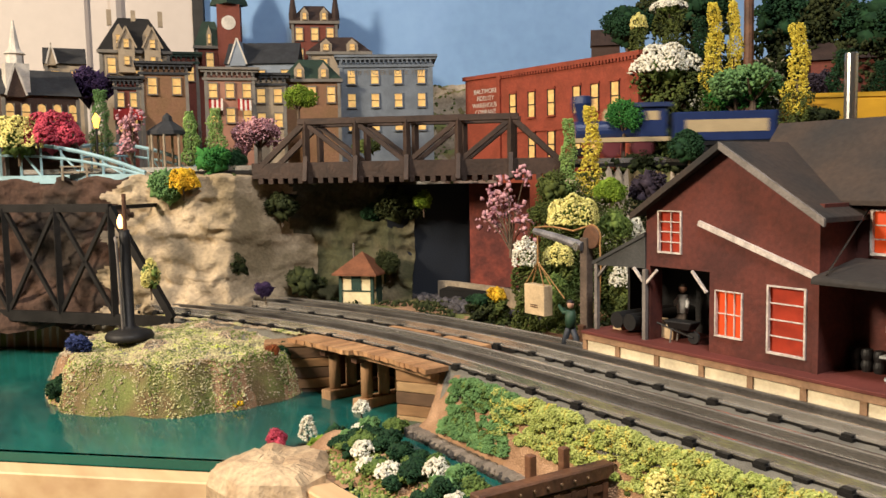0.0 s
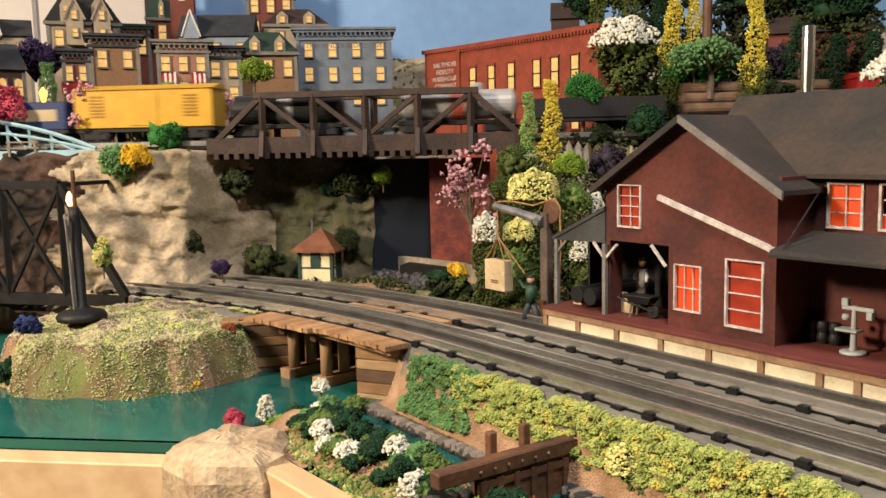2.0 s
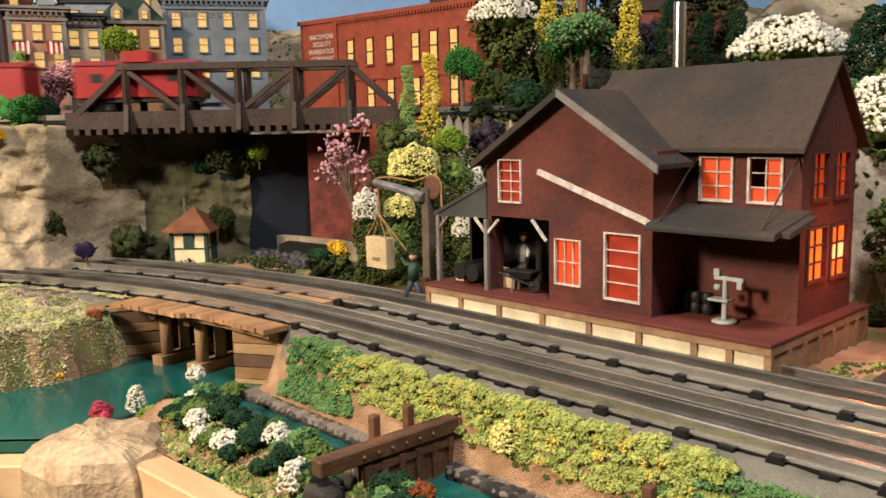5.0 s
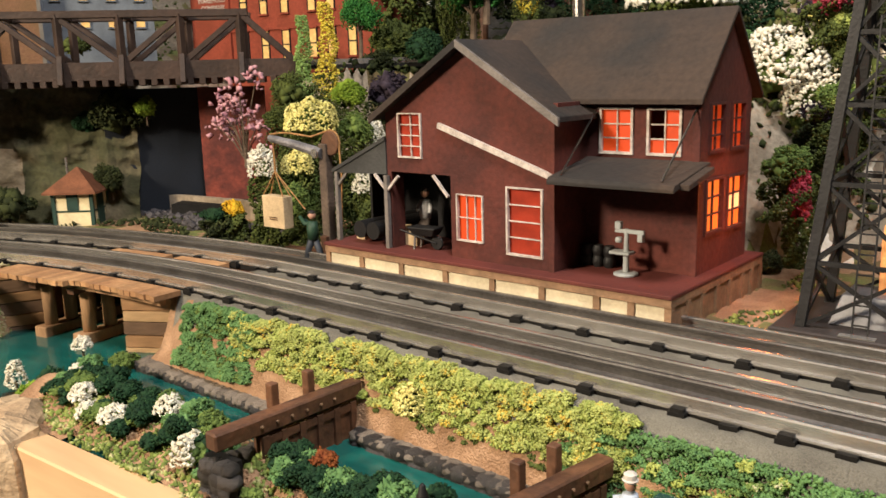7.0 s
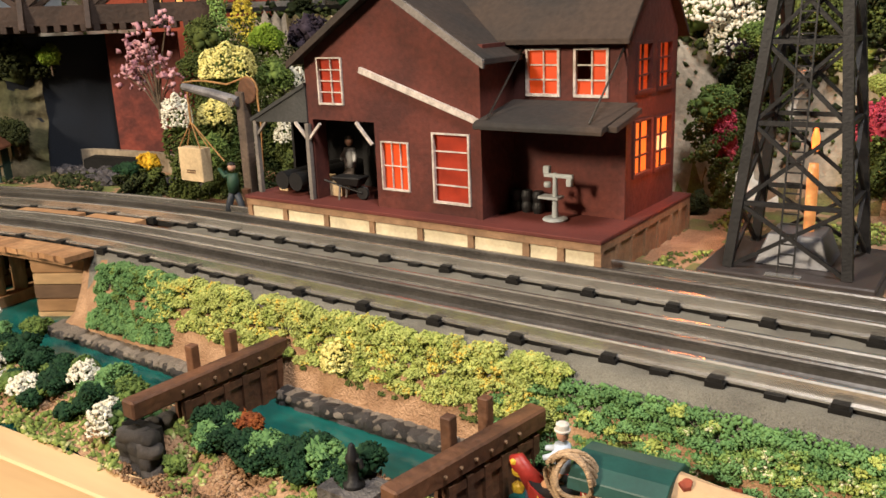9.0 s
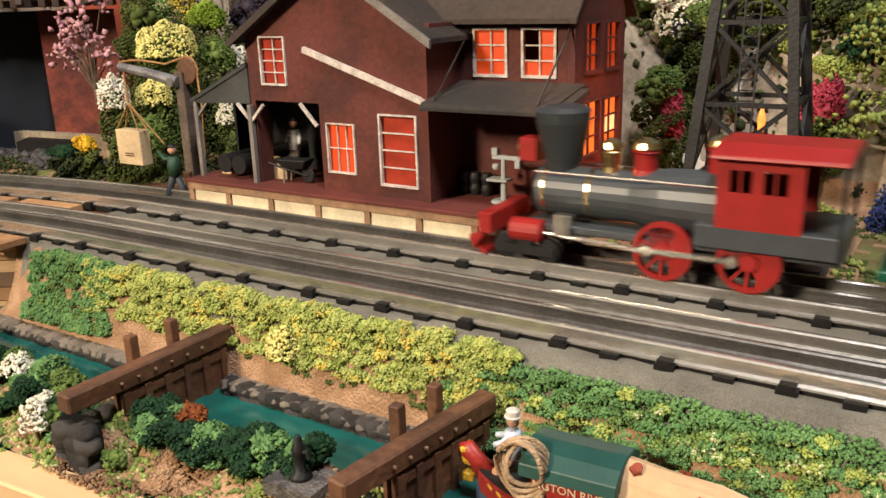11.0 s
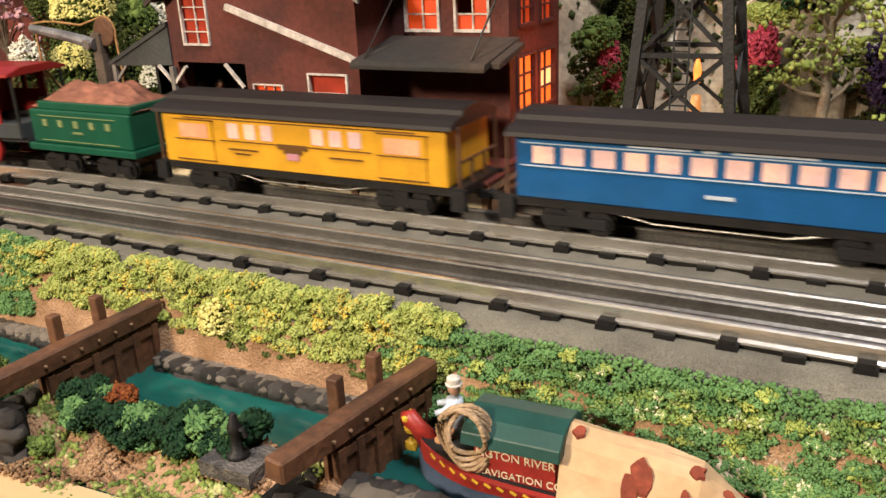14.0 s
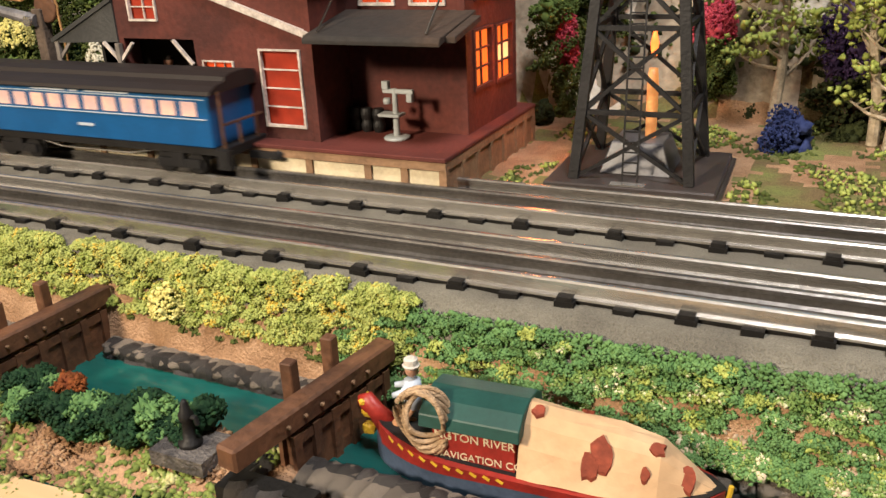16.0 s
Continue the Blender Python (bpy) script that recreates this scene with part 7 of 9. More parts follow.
def building(name, label, x, y, rz, w, d, zt, zr, kind, wall, roof, cols, rows):
    g = 0.118
    b = thing(name, label, "house", pose(x, y, 0, 0, 0, rz), group="town houses")
    bm = bmesh.new()
    box(bm, -w / 2, 0, g, w / 2, d, zt)
    part("wall", bm, TOWN[wall], b)
    rm = TOWN[roof]
    if kind == "gable":
        bm = bmesh.new()
        prism(bm, [(-0.004, zt - 0.001), (d / 2, zr), (d + 0.004, zt - 0.001)], "x", -w / 2 - 0.002, w / 2 + 0.002)
        part("roof", bm, rm, b)
        bm = bmesh.new()
        gw = w * 0.22
        prism(bm, [(-w * 0.32 - gw / 2, zt - 0.004), (-w * 0.32 + gw / 2, zt - 0.004), (-w * 0.32 + gw / 2, zt), (-w * 0.32, zr), (-w * 0.32 - gw / 2, zt)], "y", -0.006, d / 2)
        part("front_gable", bm, TOWN[wall], b)
        for s in (-1, 1):
            bm = bmesh.new()
            rod(bm, (-w * 0.32, -0.0065, zr + 0.001), (-w * 0.32 + s * gw * 0.6, -0.0065, zt - 0.002), 0.002, 0.002)
            part("barge_board", bm, M["white_trim"], b)
    elif kind == "mansard":
        bm = bmesh.new()
        lo = [bm.verts.new(p) for p in ((-w / 2 - 0.002, -0.003, zt), (w / 2 + 0.002, -0.003, zt), (w / 2 + 0.002, d, zt), (-w / 2 - 0.002, d, zt))]
        k = 0.28 if zr - zt > 0.02 else 0.18
        hi = [bm.verts.new(p) for p in ((-w / 2 + w * k, d * k, zr), (w / 2 - w * k, d * k, zr), (w / 2 - w * k, d * (1 - k), zr), (-w / 2 + w * k, d * (1 - k), zr))]
        bm.faces.new(lo[::-1])
        bm.faces.new(hi)
        for i in range(4):
            bm.faces.new((lo[i], lo[(i + 1) % 4], hi[(i + 1) % 4], hi[i]))
        part("roof", bm, rm, b)
        n = 2 if w > 0.05 else 1
        for i in range(n):
            cx = (i - (n - 1) / 2) * w * 0.42
            dz = (zr - zt) * 0.75
            bm = bmesh.new()
            prism(bm, [(cx - w * 0.09, zt - 0.001), (cx + w * 0.09, zt - 0.001), (cx + w * 0.09, zt + dz * 0.6), (cx, zt + dz), (cx - w * 0.09, zt + dz * 0.6)], "y", -0.003, d * 0.3)
            o = part("dormer", bm, TOWN["stucco"], b)
            town_window(b, cx, zt + dz * 0.12, w * 0.08, dz * 0.45, "stucco", y=-0.0031)
        bm = bmesh.new()
        box(bm, -w / 2 - 0.003, -0.004, zt - 0.004, w / 2 + 0.003, 0, zt)
        part("cornice", bm, TOWN["stone_grey"], b)
    else:
        for k, (o, z0, z1) in enumerate(((0.0022, zt - 0.014, zt - 0.011), (0.0040, zt - 0.0045, zt - 0.0015), (0.0062, zt - 0.0015, zt + 0.0015))):
            bm = bmesh.new()
            box(bm, -w / 2 - o, -o, z0, w / 2 + o, 0 if k < 2 else d, z1)
            part("cornice", bm, rm, b)
        n = max(6, int(w / 0.006))
        for i in range(n):
            bm = bmesh.new()
            cx = -w / 2 + w * (i + 0.5) / n
            box(bm, cx - 0.0010, -0.0038, zt - 0.0090, cx + 0.0010, 0, zt - 0.0045)
            part("bracket", bm, rm, b)
    for x0 in (-w / 2, w / 2 - 0.004):
        bm = bmesh.new()
        box(bm, x0, -0.0015, g, x0 + 0.004, 0, zt - 0.004)
        part("corner_pier", bm, TOWN["stone_grey"] if wall not in ("pale_blue", "grey_blue") else TOWN[wall], b)
    top = zt - (0.016 if kind == "flat" else 0.008)
    sh = 0.030 if rows > 1 else 0.034
    for j in range(rows):
        for i in range(cols):
            cx = -w / 2 + w * (i + 0.5) / cols
            ww = min(0.0095, w / cols * 0.5)
            town_window(b, cx, top - sh * j - sh * 0.62, ww, sh * 0.55, "stone_grey" if wall != "grey_blue" else "grey_blue", arch=name == "church")
    if name in ("hotel", "brick_shop"):
        for i in range(2):
            cx = (-0.28 + 0.56 * i) * w
            a = new("awning")
            a.parent = b
            for k in range(6):
                bm = bmesh.new()
                u0, u1 = cx - 0.008 + 0.016 * k / 6, cx - 0.008 + 0.016 * (k + 1) / 6
                prism(bm, [(0, top - 0.020), (-0.009, top - 0.032), (-0.009, top - 0.035), (0, top - 0.022)], "x", u0, u1)
                part("awning_strip", bm, paint("awning_red", (0.30, 0.02, 0.02)) if k % 2 == 0 or name == "brick_shop" else M["white_trim"], a)
    if name == "grey_block":
        lettering(b, "1909 PENDER BLOCK 1909", 0.0082, TOWN["stone_grey"], pose(0, -0.0006, zt - 0.0235, 90, 0, 0))
    if name == "victorian_house":
        for cx in (-0.010, 0.022):
            bm = bmesh.new()
            prism(bm, [(cx - 0.010, zt - 0.03), (cx + 0.010, zt - 0.03), (cx + 0.010, zt + 0.004), (cx, zt + 0.026), (cx - 0.010, zt + 0.004)], "y", -0.016, 0.012)
            part("gable", bm, TOWN["stucco"], b)
            for s in (-1, 1):
                bm = bmesh.new()
                rod(bm, (cx, -0.0170, zt + 0.028), (cx + s * 0.0125, -0.0170, zt + 0.001), 0.0026, 0.0022)
                part("barge_board", bm, TOWN["stucco"], b)
            for zz in (zt - 0.02, zt + 0.002):
                town_window(b, cx, zz, 0.006, 0.010, "stucco", y=-0.0161)
        for cx in (-0.030, 0.0, 0.034):
            bm = bmesh.new()
            box(bm, cx - 0.003, 0.02, zr - 0.01, cx + 0.003, 0.026, zr + 0.010)
            part("chimney", bm, TOWN["stucco"], b)
    if name == "church":
        s = new("steeple")
        s.parent = b
        bm = bmesh.new()
        box(bm, -0.034, 0.0, zt, -0.010, 0.022, zr + 0.002)
        part("steeple_base", bm, M["white_trim"], s)
        bm = bmesh.new()
        lathe(bm, [(0.009, zr), (0.009, zr + 0.012), (0.0115, zr + 0.013), (0.006, zr + 0.018), (0.0008, zr + 0.050)], 8, (-0.022, 0.011, 0))
        part("spire", bm, M["white_trim"], s)
    if name == "red_tower_house":
        for s in (-1, 1):
            bm = bmesh.new()
            lathe(bm, [(0.005, zt - 0.01), (0.006, zt + 0.01), (0.001, zt + 0.045)], 8, (s * w * 0.46, 0.004, 0))
            part("turret", bm, rm, b)




def town():
    building("church", "dark brick church with lit arched windows and slate roof", -0.7444, -0.1750, 94.0, 0.0804, 0.0800, 0.2272, 0.2581, "gable", "brick_dark", "slate", 5, 1)
    building("cottage", "small cream cottage with slate roof", -0.9087, -0.1214, 80.6, 0.0483, 0.0600, 0.2839, 0.3070, "gable", "stucco", "slate", 2, 1)
    building("victorian_house", "ornate gabled house with black mansard roof and lit windows", -0.8716, -0.0416, 76.5, 0.0871, 0.0800, 0.2999, 0.3451, "mansard", "stucco", "black_roof", 3, 1)
    building("brick_shop", "brick shop with dark red awnings", -0.7776, -0.0756, 77.1, 0.0293, 0.0600, 0.2536, 0.2590, "flat", "brick", "slate", 2, 2)
    building("yellow_shop", "brick and yellow shop with lamps over its door", -0.7668, -0.0335, 74.8, 0.0561, 0.0700, 0.2720, 0.2788, "flat", "brick_tan", "slate", 2, 1)
    building("red_brick_hall", "red brick hall with arched window", -0.8957, 0.0257, 73.7, 0.0446, 0.0700, 0.3034, 0.3110, "flat", "brick", "green_roof", 2, 1)
    building("green_roofed_house", "house with steep green roof", -0.9225, 0.0747, 72.0, 0.0398, 0.0600, 0.3201, 0.3574, "mansard", "brick", "green_roof", 1, 1)
    building("hotel", "pink hotel with striped awnings and grey cornice", -0.7251, 0.0335, 70.8, 0.0600, 0.0700, 0.2640, 0.2708, "flat", "pink", "stone_grey", 3, 2)
    building("blue_house", "pale blue gabled house with slate roof", -0.8232, 0.1128, 58.8, 0.0956, 0.0700, 0.2866, 0.3185, "gable", "pale_blue", "slate", 3, 1)
    building("stone_house", "beige stone house with cornice", -0.7181, 0.0814, 68.3, 0.0405, 0.0700, 0.2587, 0.2657, "flat", "stucco", "slate", 2, 2)
    building("corner_house", "brick corner house with green mansard roof", -0.7064, 0.1335, 65.6, 0.0719, 0.0800, 0.2543, 0.2811, "mansard", "brick_tan", "green_roof", 3, 1)
    building("red_tower_house", "tall red brick tower house with brown roof", -0.8495, 0.2057, 65.3, 0.0660, 0.0800, 0.3540, 0.3796, "mansard", "brick", "brown_roof", 3, 3)
    building("brown_roofed_house", "house with broad brown hip roof and dormer", -0.7985, 0.2188, 63.7, 0.0866, 0.0800, 0.3051, 0.3285, "mansard", "stucco", "brown_roof", 2, 1)
    building("grey_block", "grey-blue three-storey block with heavy cornice", -0.6802, 0.2270, 60.6, 0.1203, 0.0800, 0.2847, 0.2892, "flat", "grey_blue", "grey_blue", 4, 3)


town()


def town_extras():
    c = thing("clock_tower", "brick clock tower with green pyramid roof", "tower", pose(-0.905, 0.098, 0, 0, 0, 65), group="town houses")
    bm = bmesh.new()
    box(bm, -0.016, 0, 0.118, 0.016, 0.028, 0.378)
    part("wall", bm, TOWN["brick"], c)
    bm = bmesh.new()
    lathe(bm, [(0.027, 0.378), (0.026, 0.382), (0.001, 0.43)], 4, (0, 0.014, 0))
    part("roof", bm, TOWN["green_roof"], c)
    bm = bmesh.new()
    lathe(bm, [(0.010, -0.001), (0.010, 0.0005)], 20, (0, 0, 0.352), "y")
    part("clock_face", bm, M["white_trim"], c)
    g = thing("gazebo", "cream gazebo with grey-green roof and slender columns", "gazebo", (-0.661, -0.061, 0.134))
    bm = bmesh.new()
    lathe(bm, [(0.024, 0.0), (0.024, 0.004)], 8)
    part("floor", bm, TOWN["stucco"], g)
    for k in range(8):
        a = math.pi / 4 * k + 0.3
        bm = bmesh.new()
        tube(bm, [(0.020 * math.cos(a), 0.020 * math.sin(a), 0.004), (0.020 * math.cos(a), 0.020 * math.sin(a), 0.046)], 0.0014, 8)
        part("column", bm, TOWN["stucco"], g)
    bm = bmesh.new()
    lathe(bm, [(0.023, 0.046), (0.023, 0.050), (0.006, 0.061), (0.005, 0.066), (0.0008, 0.070)], 8)
    part("roof", bm, TOWN["slate"], g)
    l = thing("street_lamp", "small black street lamp with a lit amber lantern", "street lamp", (-0.687, -0.130, 0.130))
    bm = bmesh.new()
    tube(bm, [(0, 0, 0), (0, 0, 0.058)], 0.0012, 8)
    part("post", bm, M["iron"], l)
    bm = bmesh.new()
    lathe(bm, [(0.002, 0.058), (0.0042, 0.068), (0.003, 0.070), (0.0005, 0.074)], 8)
    part("lantern", bm, mat("amber_lantern", (0.558, 0.31, 0.062), 0.4, 0, 50, 0, emit=(1.0, 0.5, 0.08, 3.0)), l)
    n = thing("park_bench", "pale wooden park bench", "bench", pose(-0.672, -0.157, 0.132, 0, 0, 75))
    for z, y in ((0.008, 0), (0.008, 0.004), (0.014, 0.006)):
        bm = bmesh.new()
        box(bm, -0.015, y, z, 0.015, y + 0.003, z + 0.0015)
        part("slat", bm, TOWN["stucco"], n)
    for x in (-0.012, 0.012):
        bm = bmesh.new()
        box(bm, x - 0.001, 0, 0, x + 0.001, 0.008, 0.014)
        part("leg", bm, TOWN["stucco"], n)
    # warehouse
    w = thing("warehouse", "red brick warehouse with tall lit windows", "warehouse")
    zt = 0.2585
    bm = bmesh.new()
    prism(bm, [(-0.661, 0.338), (-0.595, 0.346), (-0.370, 0.364), (-0.370, 0.46), (-0.64, 0.46)], "z", -0.004, zt)
    part("wall", bm, TOWN["warehouse"], w)
    bm = bmesh.new()
    prism(bm, [(-0.664, 0.335), (-0.595, 0.3435), (-0.367, 0.3615), (-0.367, 0.463), (-0.643, 0.463)], "z", zt - 0.003, zt + 0.002)
    part("parapet", bm, TOWN["warehouse"], w)
    f = new("front")
    f.parent = w
    f.matrix_world = pose(-0.595, 0.346, 0, 0, 0, math.degrees(math.atan2(0.018, 0.225)))
    for k in range(46):
        bm = bmesh.new()
        u = 0.0025 + k * 0.0049
        box(bm, u, -0.0030, zt - 0.0065, u + 0.0026, 0, zt - 0.003)
        part("dentil", bm, TOWN["warehouse"], f)
    bm = bmesh.new()
    box(bm, -0.003, -0.0030, 0.12, 0.003, 0, zt)
    part("pilaster", bm, TOWN["warehouse"], f)
    bm = bmesh.new()
    box(bm, 0.003, -0.0018, 0.182, 0.223, 0, 0.1845)
    part("string_course", bm, TOWN["warehouse"], f)
    for u in (0.026, 0.060, 0.094, 0.136, 0.164, 0.194):
        for z in (0.200, 0.150):
            wd = new("window")
            wd.parent = f
            bm = bmesh.new()
            box(bm, u - 0.0052, -0.0008, z, u + 0.0052, 0.0, z + 0.030)
            part("pane", bm, TOWN["glow"], wd)
            bm = bmesh.new()
            box(bm, u - 0.0064, -0.0016, z, u - 0.0052, 0, z + 0.031)
            box(bm, u + 0.0052, -0.0016, z, u + 0.0064, 0, z + 0.031)
            box(bm, u - 0.0052, -0.0016, z + 0.0142, u + 0.0052, -0.0002, z + 0.0156)
            part("window_frame", bm, M["iron"], wd)
            bm = bmesh.new()
            box(bm, u - 0.0072, -0.0030, z - 0.002, u + 0.0072, 0, z)
            part("window_sill", bm, TOWN["warehouse"], wd)
            bm = bmesh.new()
            box(bm, u - 0.0072, -0.0024, z + 0.031, u + 0.0072, 0, z + 0.0335)
            part("lintel", bm, TOWN["warehouse"], wd)
    side = pose(-0.661, 0.338, 0, 0, 0, math.degrees(math.atan2(0.008, 0.066)))
    for body, z in (("BALTIMORE", 0.236), ("FIDELITY", 0.227), ("WAREHOUSE", 0.218), ("COMPANY", 0.209), ("STORAGE", 0.200)):
        lettering(w, body, 0.0085, M["white_trim"], side @ pose(0.040, -0.0008, z, 90, 0, 0))
    # brown houses on the hill
    for x, y, z, rz in ((-0.225, 0.545, 0.200, 40), (-0.535, 0.475, 0.245, 50)):
        h = thing("hill_house", "brown brick house with dark roof on the hill", "house", pose(x, y, z, 0, 0, rz), group="hill houses")
        s = 1.0 if x > -0.4 else 0.36
        bm = bmesh.new()
        box(bm, -0.05 * s, 0, -0.06, 0.05 * s, 0.05 * s, 0.050 if s < 1 else 0.045)
        part("wall", bm, TOWN["brick_dark"] if s < 1 else TOWN["brick"], h)
        bm = bmesh.new()
        zz = 0.050 if s < 1 else 0.045
        prism(bm, [(-0.004, zz), (0.025 * s, zz + 0.022), (0.05 * s + 0.004, zz)], "x", -0.053 * s, 0.053 * s)
        part("roof", bm, TOWN["brown_roof"], h)
    t = thing("tree", "tall tree with a bare brown trunk on the hill", "tree")
    bm = bmesh.new()
    tube(bm, [(-0.3124, 0.4734, 0.12), (-0.3124, 0.4734, 0.25), (-0.3130, 0.4730, 0.40)], [0.0065, 0.0055, 0.005], 10)
    part("trunk", bm, M["dark_wood"], t)
    # small trackside box seen through the truss
    s = thing("relay_hut", "small pale hut beyond the truss bridge", "hut", pose(-0.585, 0.205, 0.125, 0, 0, 60))
    bm = bmesh.new()
    box(bm, -0.012, 0, 0, 0.012, 0.02, 0.030)
    part("wall", bm, TOWN["pale_blue"], s)
    bm = bmesh.new()
    prism(bm, [(-0.014, 0.030), (0, 0.040), (0.014, 0.030)], "y", -0.002, 0.022)
    part("roof", bm, TOWN["slate"], s)


town_extras()

# ---- plants ----
LEAF = {
    "green": leafy("foam_green", (0.070, 0.150, 0.050), (0.150, 0.270, 0.095)),
    "bright_green": leafy("foam_bright_green", (0.012, 0.085, 0.02), (0.06, 0.22, 0.04)),
    "dark_green": leafy("foam_dark_green", (0.006, 0.022, 0.010), (0.02, 0.06, 0.022)),
    "sage": leafy("foam_sage", (0.05, 0.09, 0.025), (0.16, 0.22, 0.05)),
    "olive": leafy("foam_olive", (0.035, 0.05, 0.015), (0.11, 0.135, 0.03)),
    "dark_olive": leafy("foam_dark_olive", (0.012, 0.018, 0.007), (0.05, 0.06, 0.018)),
    "lime": leafy("foam_lime", (0.10, 0.18, 0.015), (0.26, 0.36, 0.04)),
    "yellow_green": leafy("foam_yellow_green", (0.18, 0.23, 0.045), (0.40, 0.44, 0.12)),
    "hedge": leafy("foam_hedge", (0.24, 0.28, 0.07), (0.40, 0.43, 0.13), (0.60, 0.42, 0.07)),
    "pale_green": leafy("foam_pale_green", (0.12, 0.22, 0.06), (0.32, 0.46, 0.14)),
    "yellow": leafy("foam_yellow", (0.46, 0.33, 0.02), (0.82, 0.70, 0.12)),
    "cream": leafy("cream_blossom", (0.42, 0.38, 0.10), (0.80, 0.72, 0.28)),
    "white": leafy("white_blossom", (0.50, 0.47, 0.36), (0.82, 0.78, 0.66)),
    "pink": leafy("pink_blossom", (0.32, 0.13, 0.16), (0.62, 0.36, 0.38)),
    "rose": leafy("rose_blossom", (0.28, 0.02, 0.05), (0.60, 0.10, 0.14)),
    "purple": leafy("purple_foam", (0.02, 0.012, 0.035), (0.07, 0.04, 0.11)),
    "dark_purple": leafy("dark_purple_foam", (0.015, 0.010, 0.018), (0.06, 0.045, 0.06)),
    "blue": leafy("blue_foam", (0.012, 0.02, 0.07), (0.05, 0.07, 0.19)),
    "rust": leafy("rust_foam", (0.11, 0.025, 0.01), (0.26, 0.08, 0.02)),
    "gold": leafy("gold_blossom", (0.5, 0.26, 0.01), (0.75, 0.50, 0.04)),
    "soil": leafy("brown_soil", (0.10, 0.055, 0.03), (0.26, 0.15, 0.08), (0.36, 0.24, 0.14)),
    "turf": leafy("pale_turf", (0.27, 0.25, 0.12), (0.52, 0.47, 0.26), (0.44, 0.50, 0.10)),
    "turf_pink": leafy("pinkish_turf", (0.26, 0.19, 0.12), (0.50, 0.38, 0.26), (0.6, 0.55, 0.4)),
    "turf_green": leafy("green_turf", (0.05, 0.08, 0.02), (0.20, 0.25, 0.06), (0.45, 0.42, 0.2)),
    "white_mix": leafy("flowering_turf", (0.08, 0.15, 0.04), (0.20, 0.29, 0.08), (0.66, 0.60, 0.40)),
}
BARK = mat("grey_brown_bark", (0.15, 0.105, 0.07), 0.9, 0.4, 90, 0.6)
BIRCH = mat("pale_twig_bark", (0.50, 0.41, 0.29), 0.85, 0.35, 120, 0.5)
rng = np.random.default_rng(7)
ICO_V = np.array(((1, 0, 0), (-1, 0, 0), (0, 1, 0), (0, -1, 0), (0, 0, 1), (0, 0, -1)), float)
ICO_F = np.array(((0, 2, 4), (2, 1, 4), (1, 3, 4), (3, 0, 4), (2, 0, 5), (1, 2, 5), (3, 1, 5), (0, 3, 5)))


def clump_mesh(name, centres, radii, material, rough=0.55):
    """Many lumpy grains of foam in one mesh."""
    c, r = np.asarray(centres, float), np.asarray(radii, float)
    n, k = len(c), len(ICO_V)
    q = rng.normal(size=(n, 4))
    q /= np.linalg.norm(q, axis=1)[:, None]
    w, x, y, z = q.T
    rot = np.stack([1 - 2 * (y * y + z * z), 2 * (x * y - z * w), 2 * (x * z + y * w), 2 * (x * y + z * w), 1 - 2 * (x * x + z * z), 2 * (y * z - x * w), 2 * (x * z - y * w), 2 * (y * z + x * w), 1 - 2 * (x * x + y * y)], 1).reshape(n, 3, 3)
    v = np.einsum('nij,kj->nki', rot, ICO_V) * (1 + rough * (rng.random((n, k, 1)) * 2 - 1)) * (r[:, None, None] * (0.7 + 0.6 * rng.random((n, 1, 3)))) + c[:, None, :]
    f = (ICO_F[None] + (np.arange(n) * k)[:, None, None]).reshape(-1, 3)
    me = bpy.data.meshes.new(name)
    me.vertices.add(n * k)
    me.vertices.foreach_set("co", v.reshape(-1))
    me.loops.add(len(f) * 3)
    me.loops.foreach_set("vertex_index", f.reshape(-1).astype(np.int32))
    me.polygons.add(len(f))
    me.polygons.foreach_set("loop_start", np.arange(len(f), dtype=np.int32) * 3)
    me.polygons.foreach_set("loop_total", np.full(len(f), 3, dtype=np.int32))
    me.update()
    me.validate()
    me.materials.append(material)
    return me


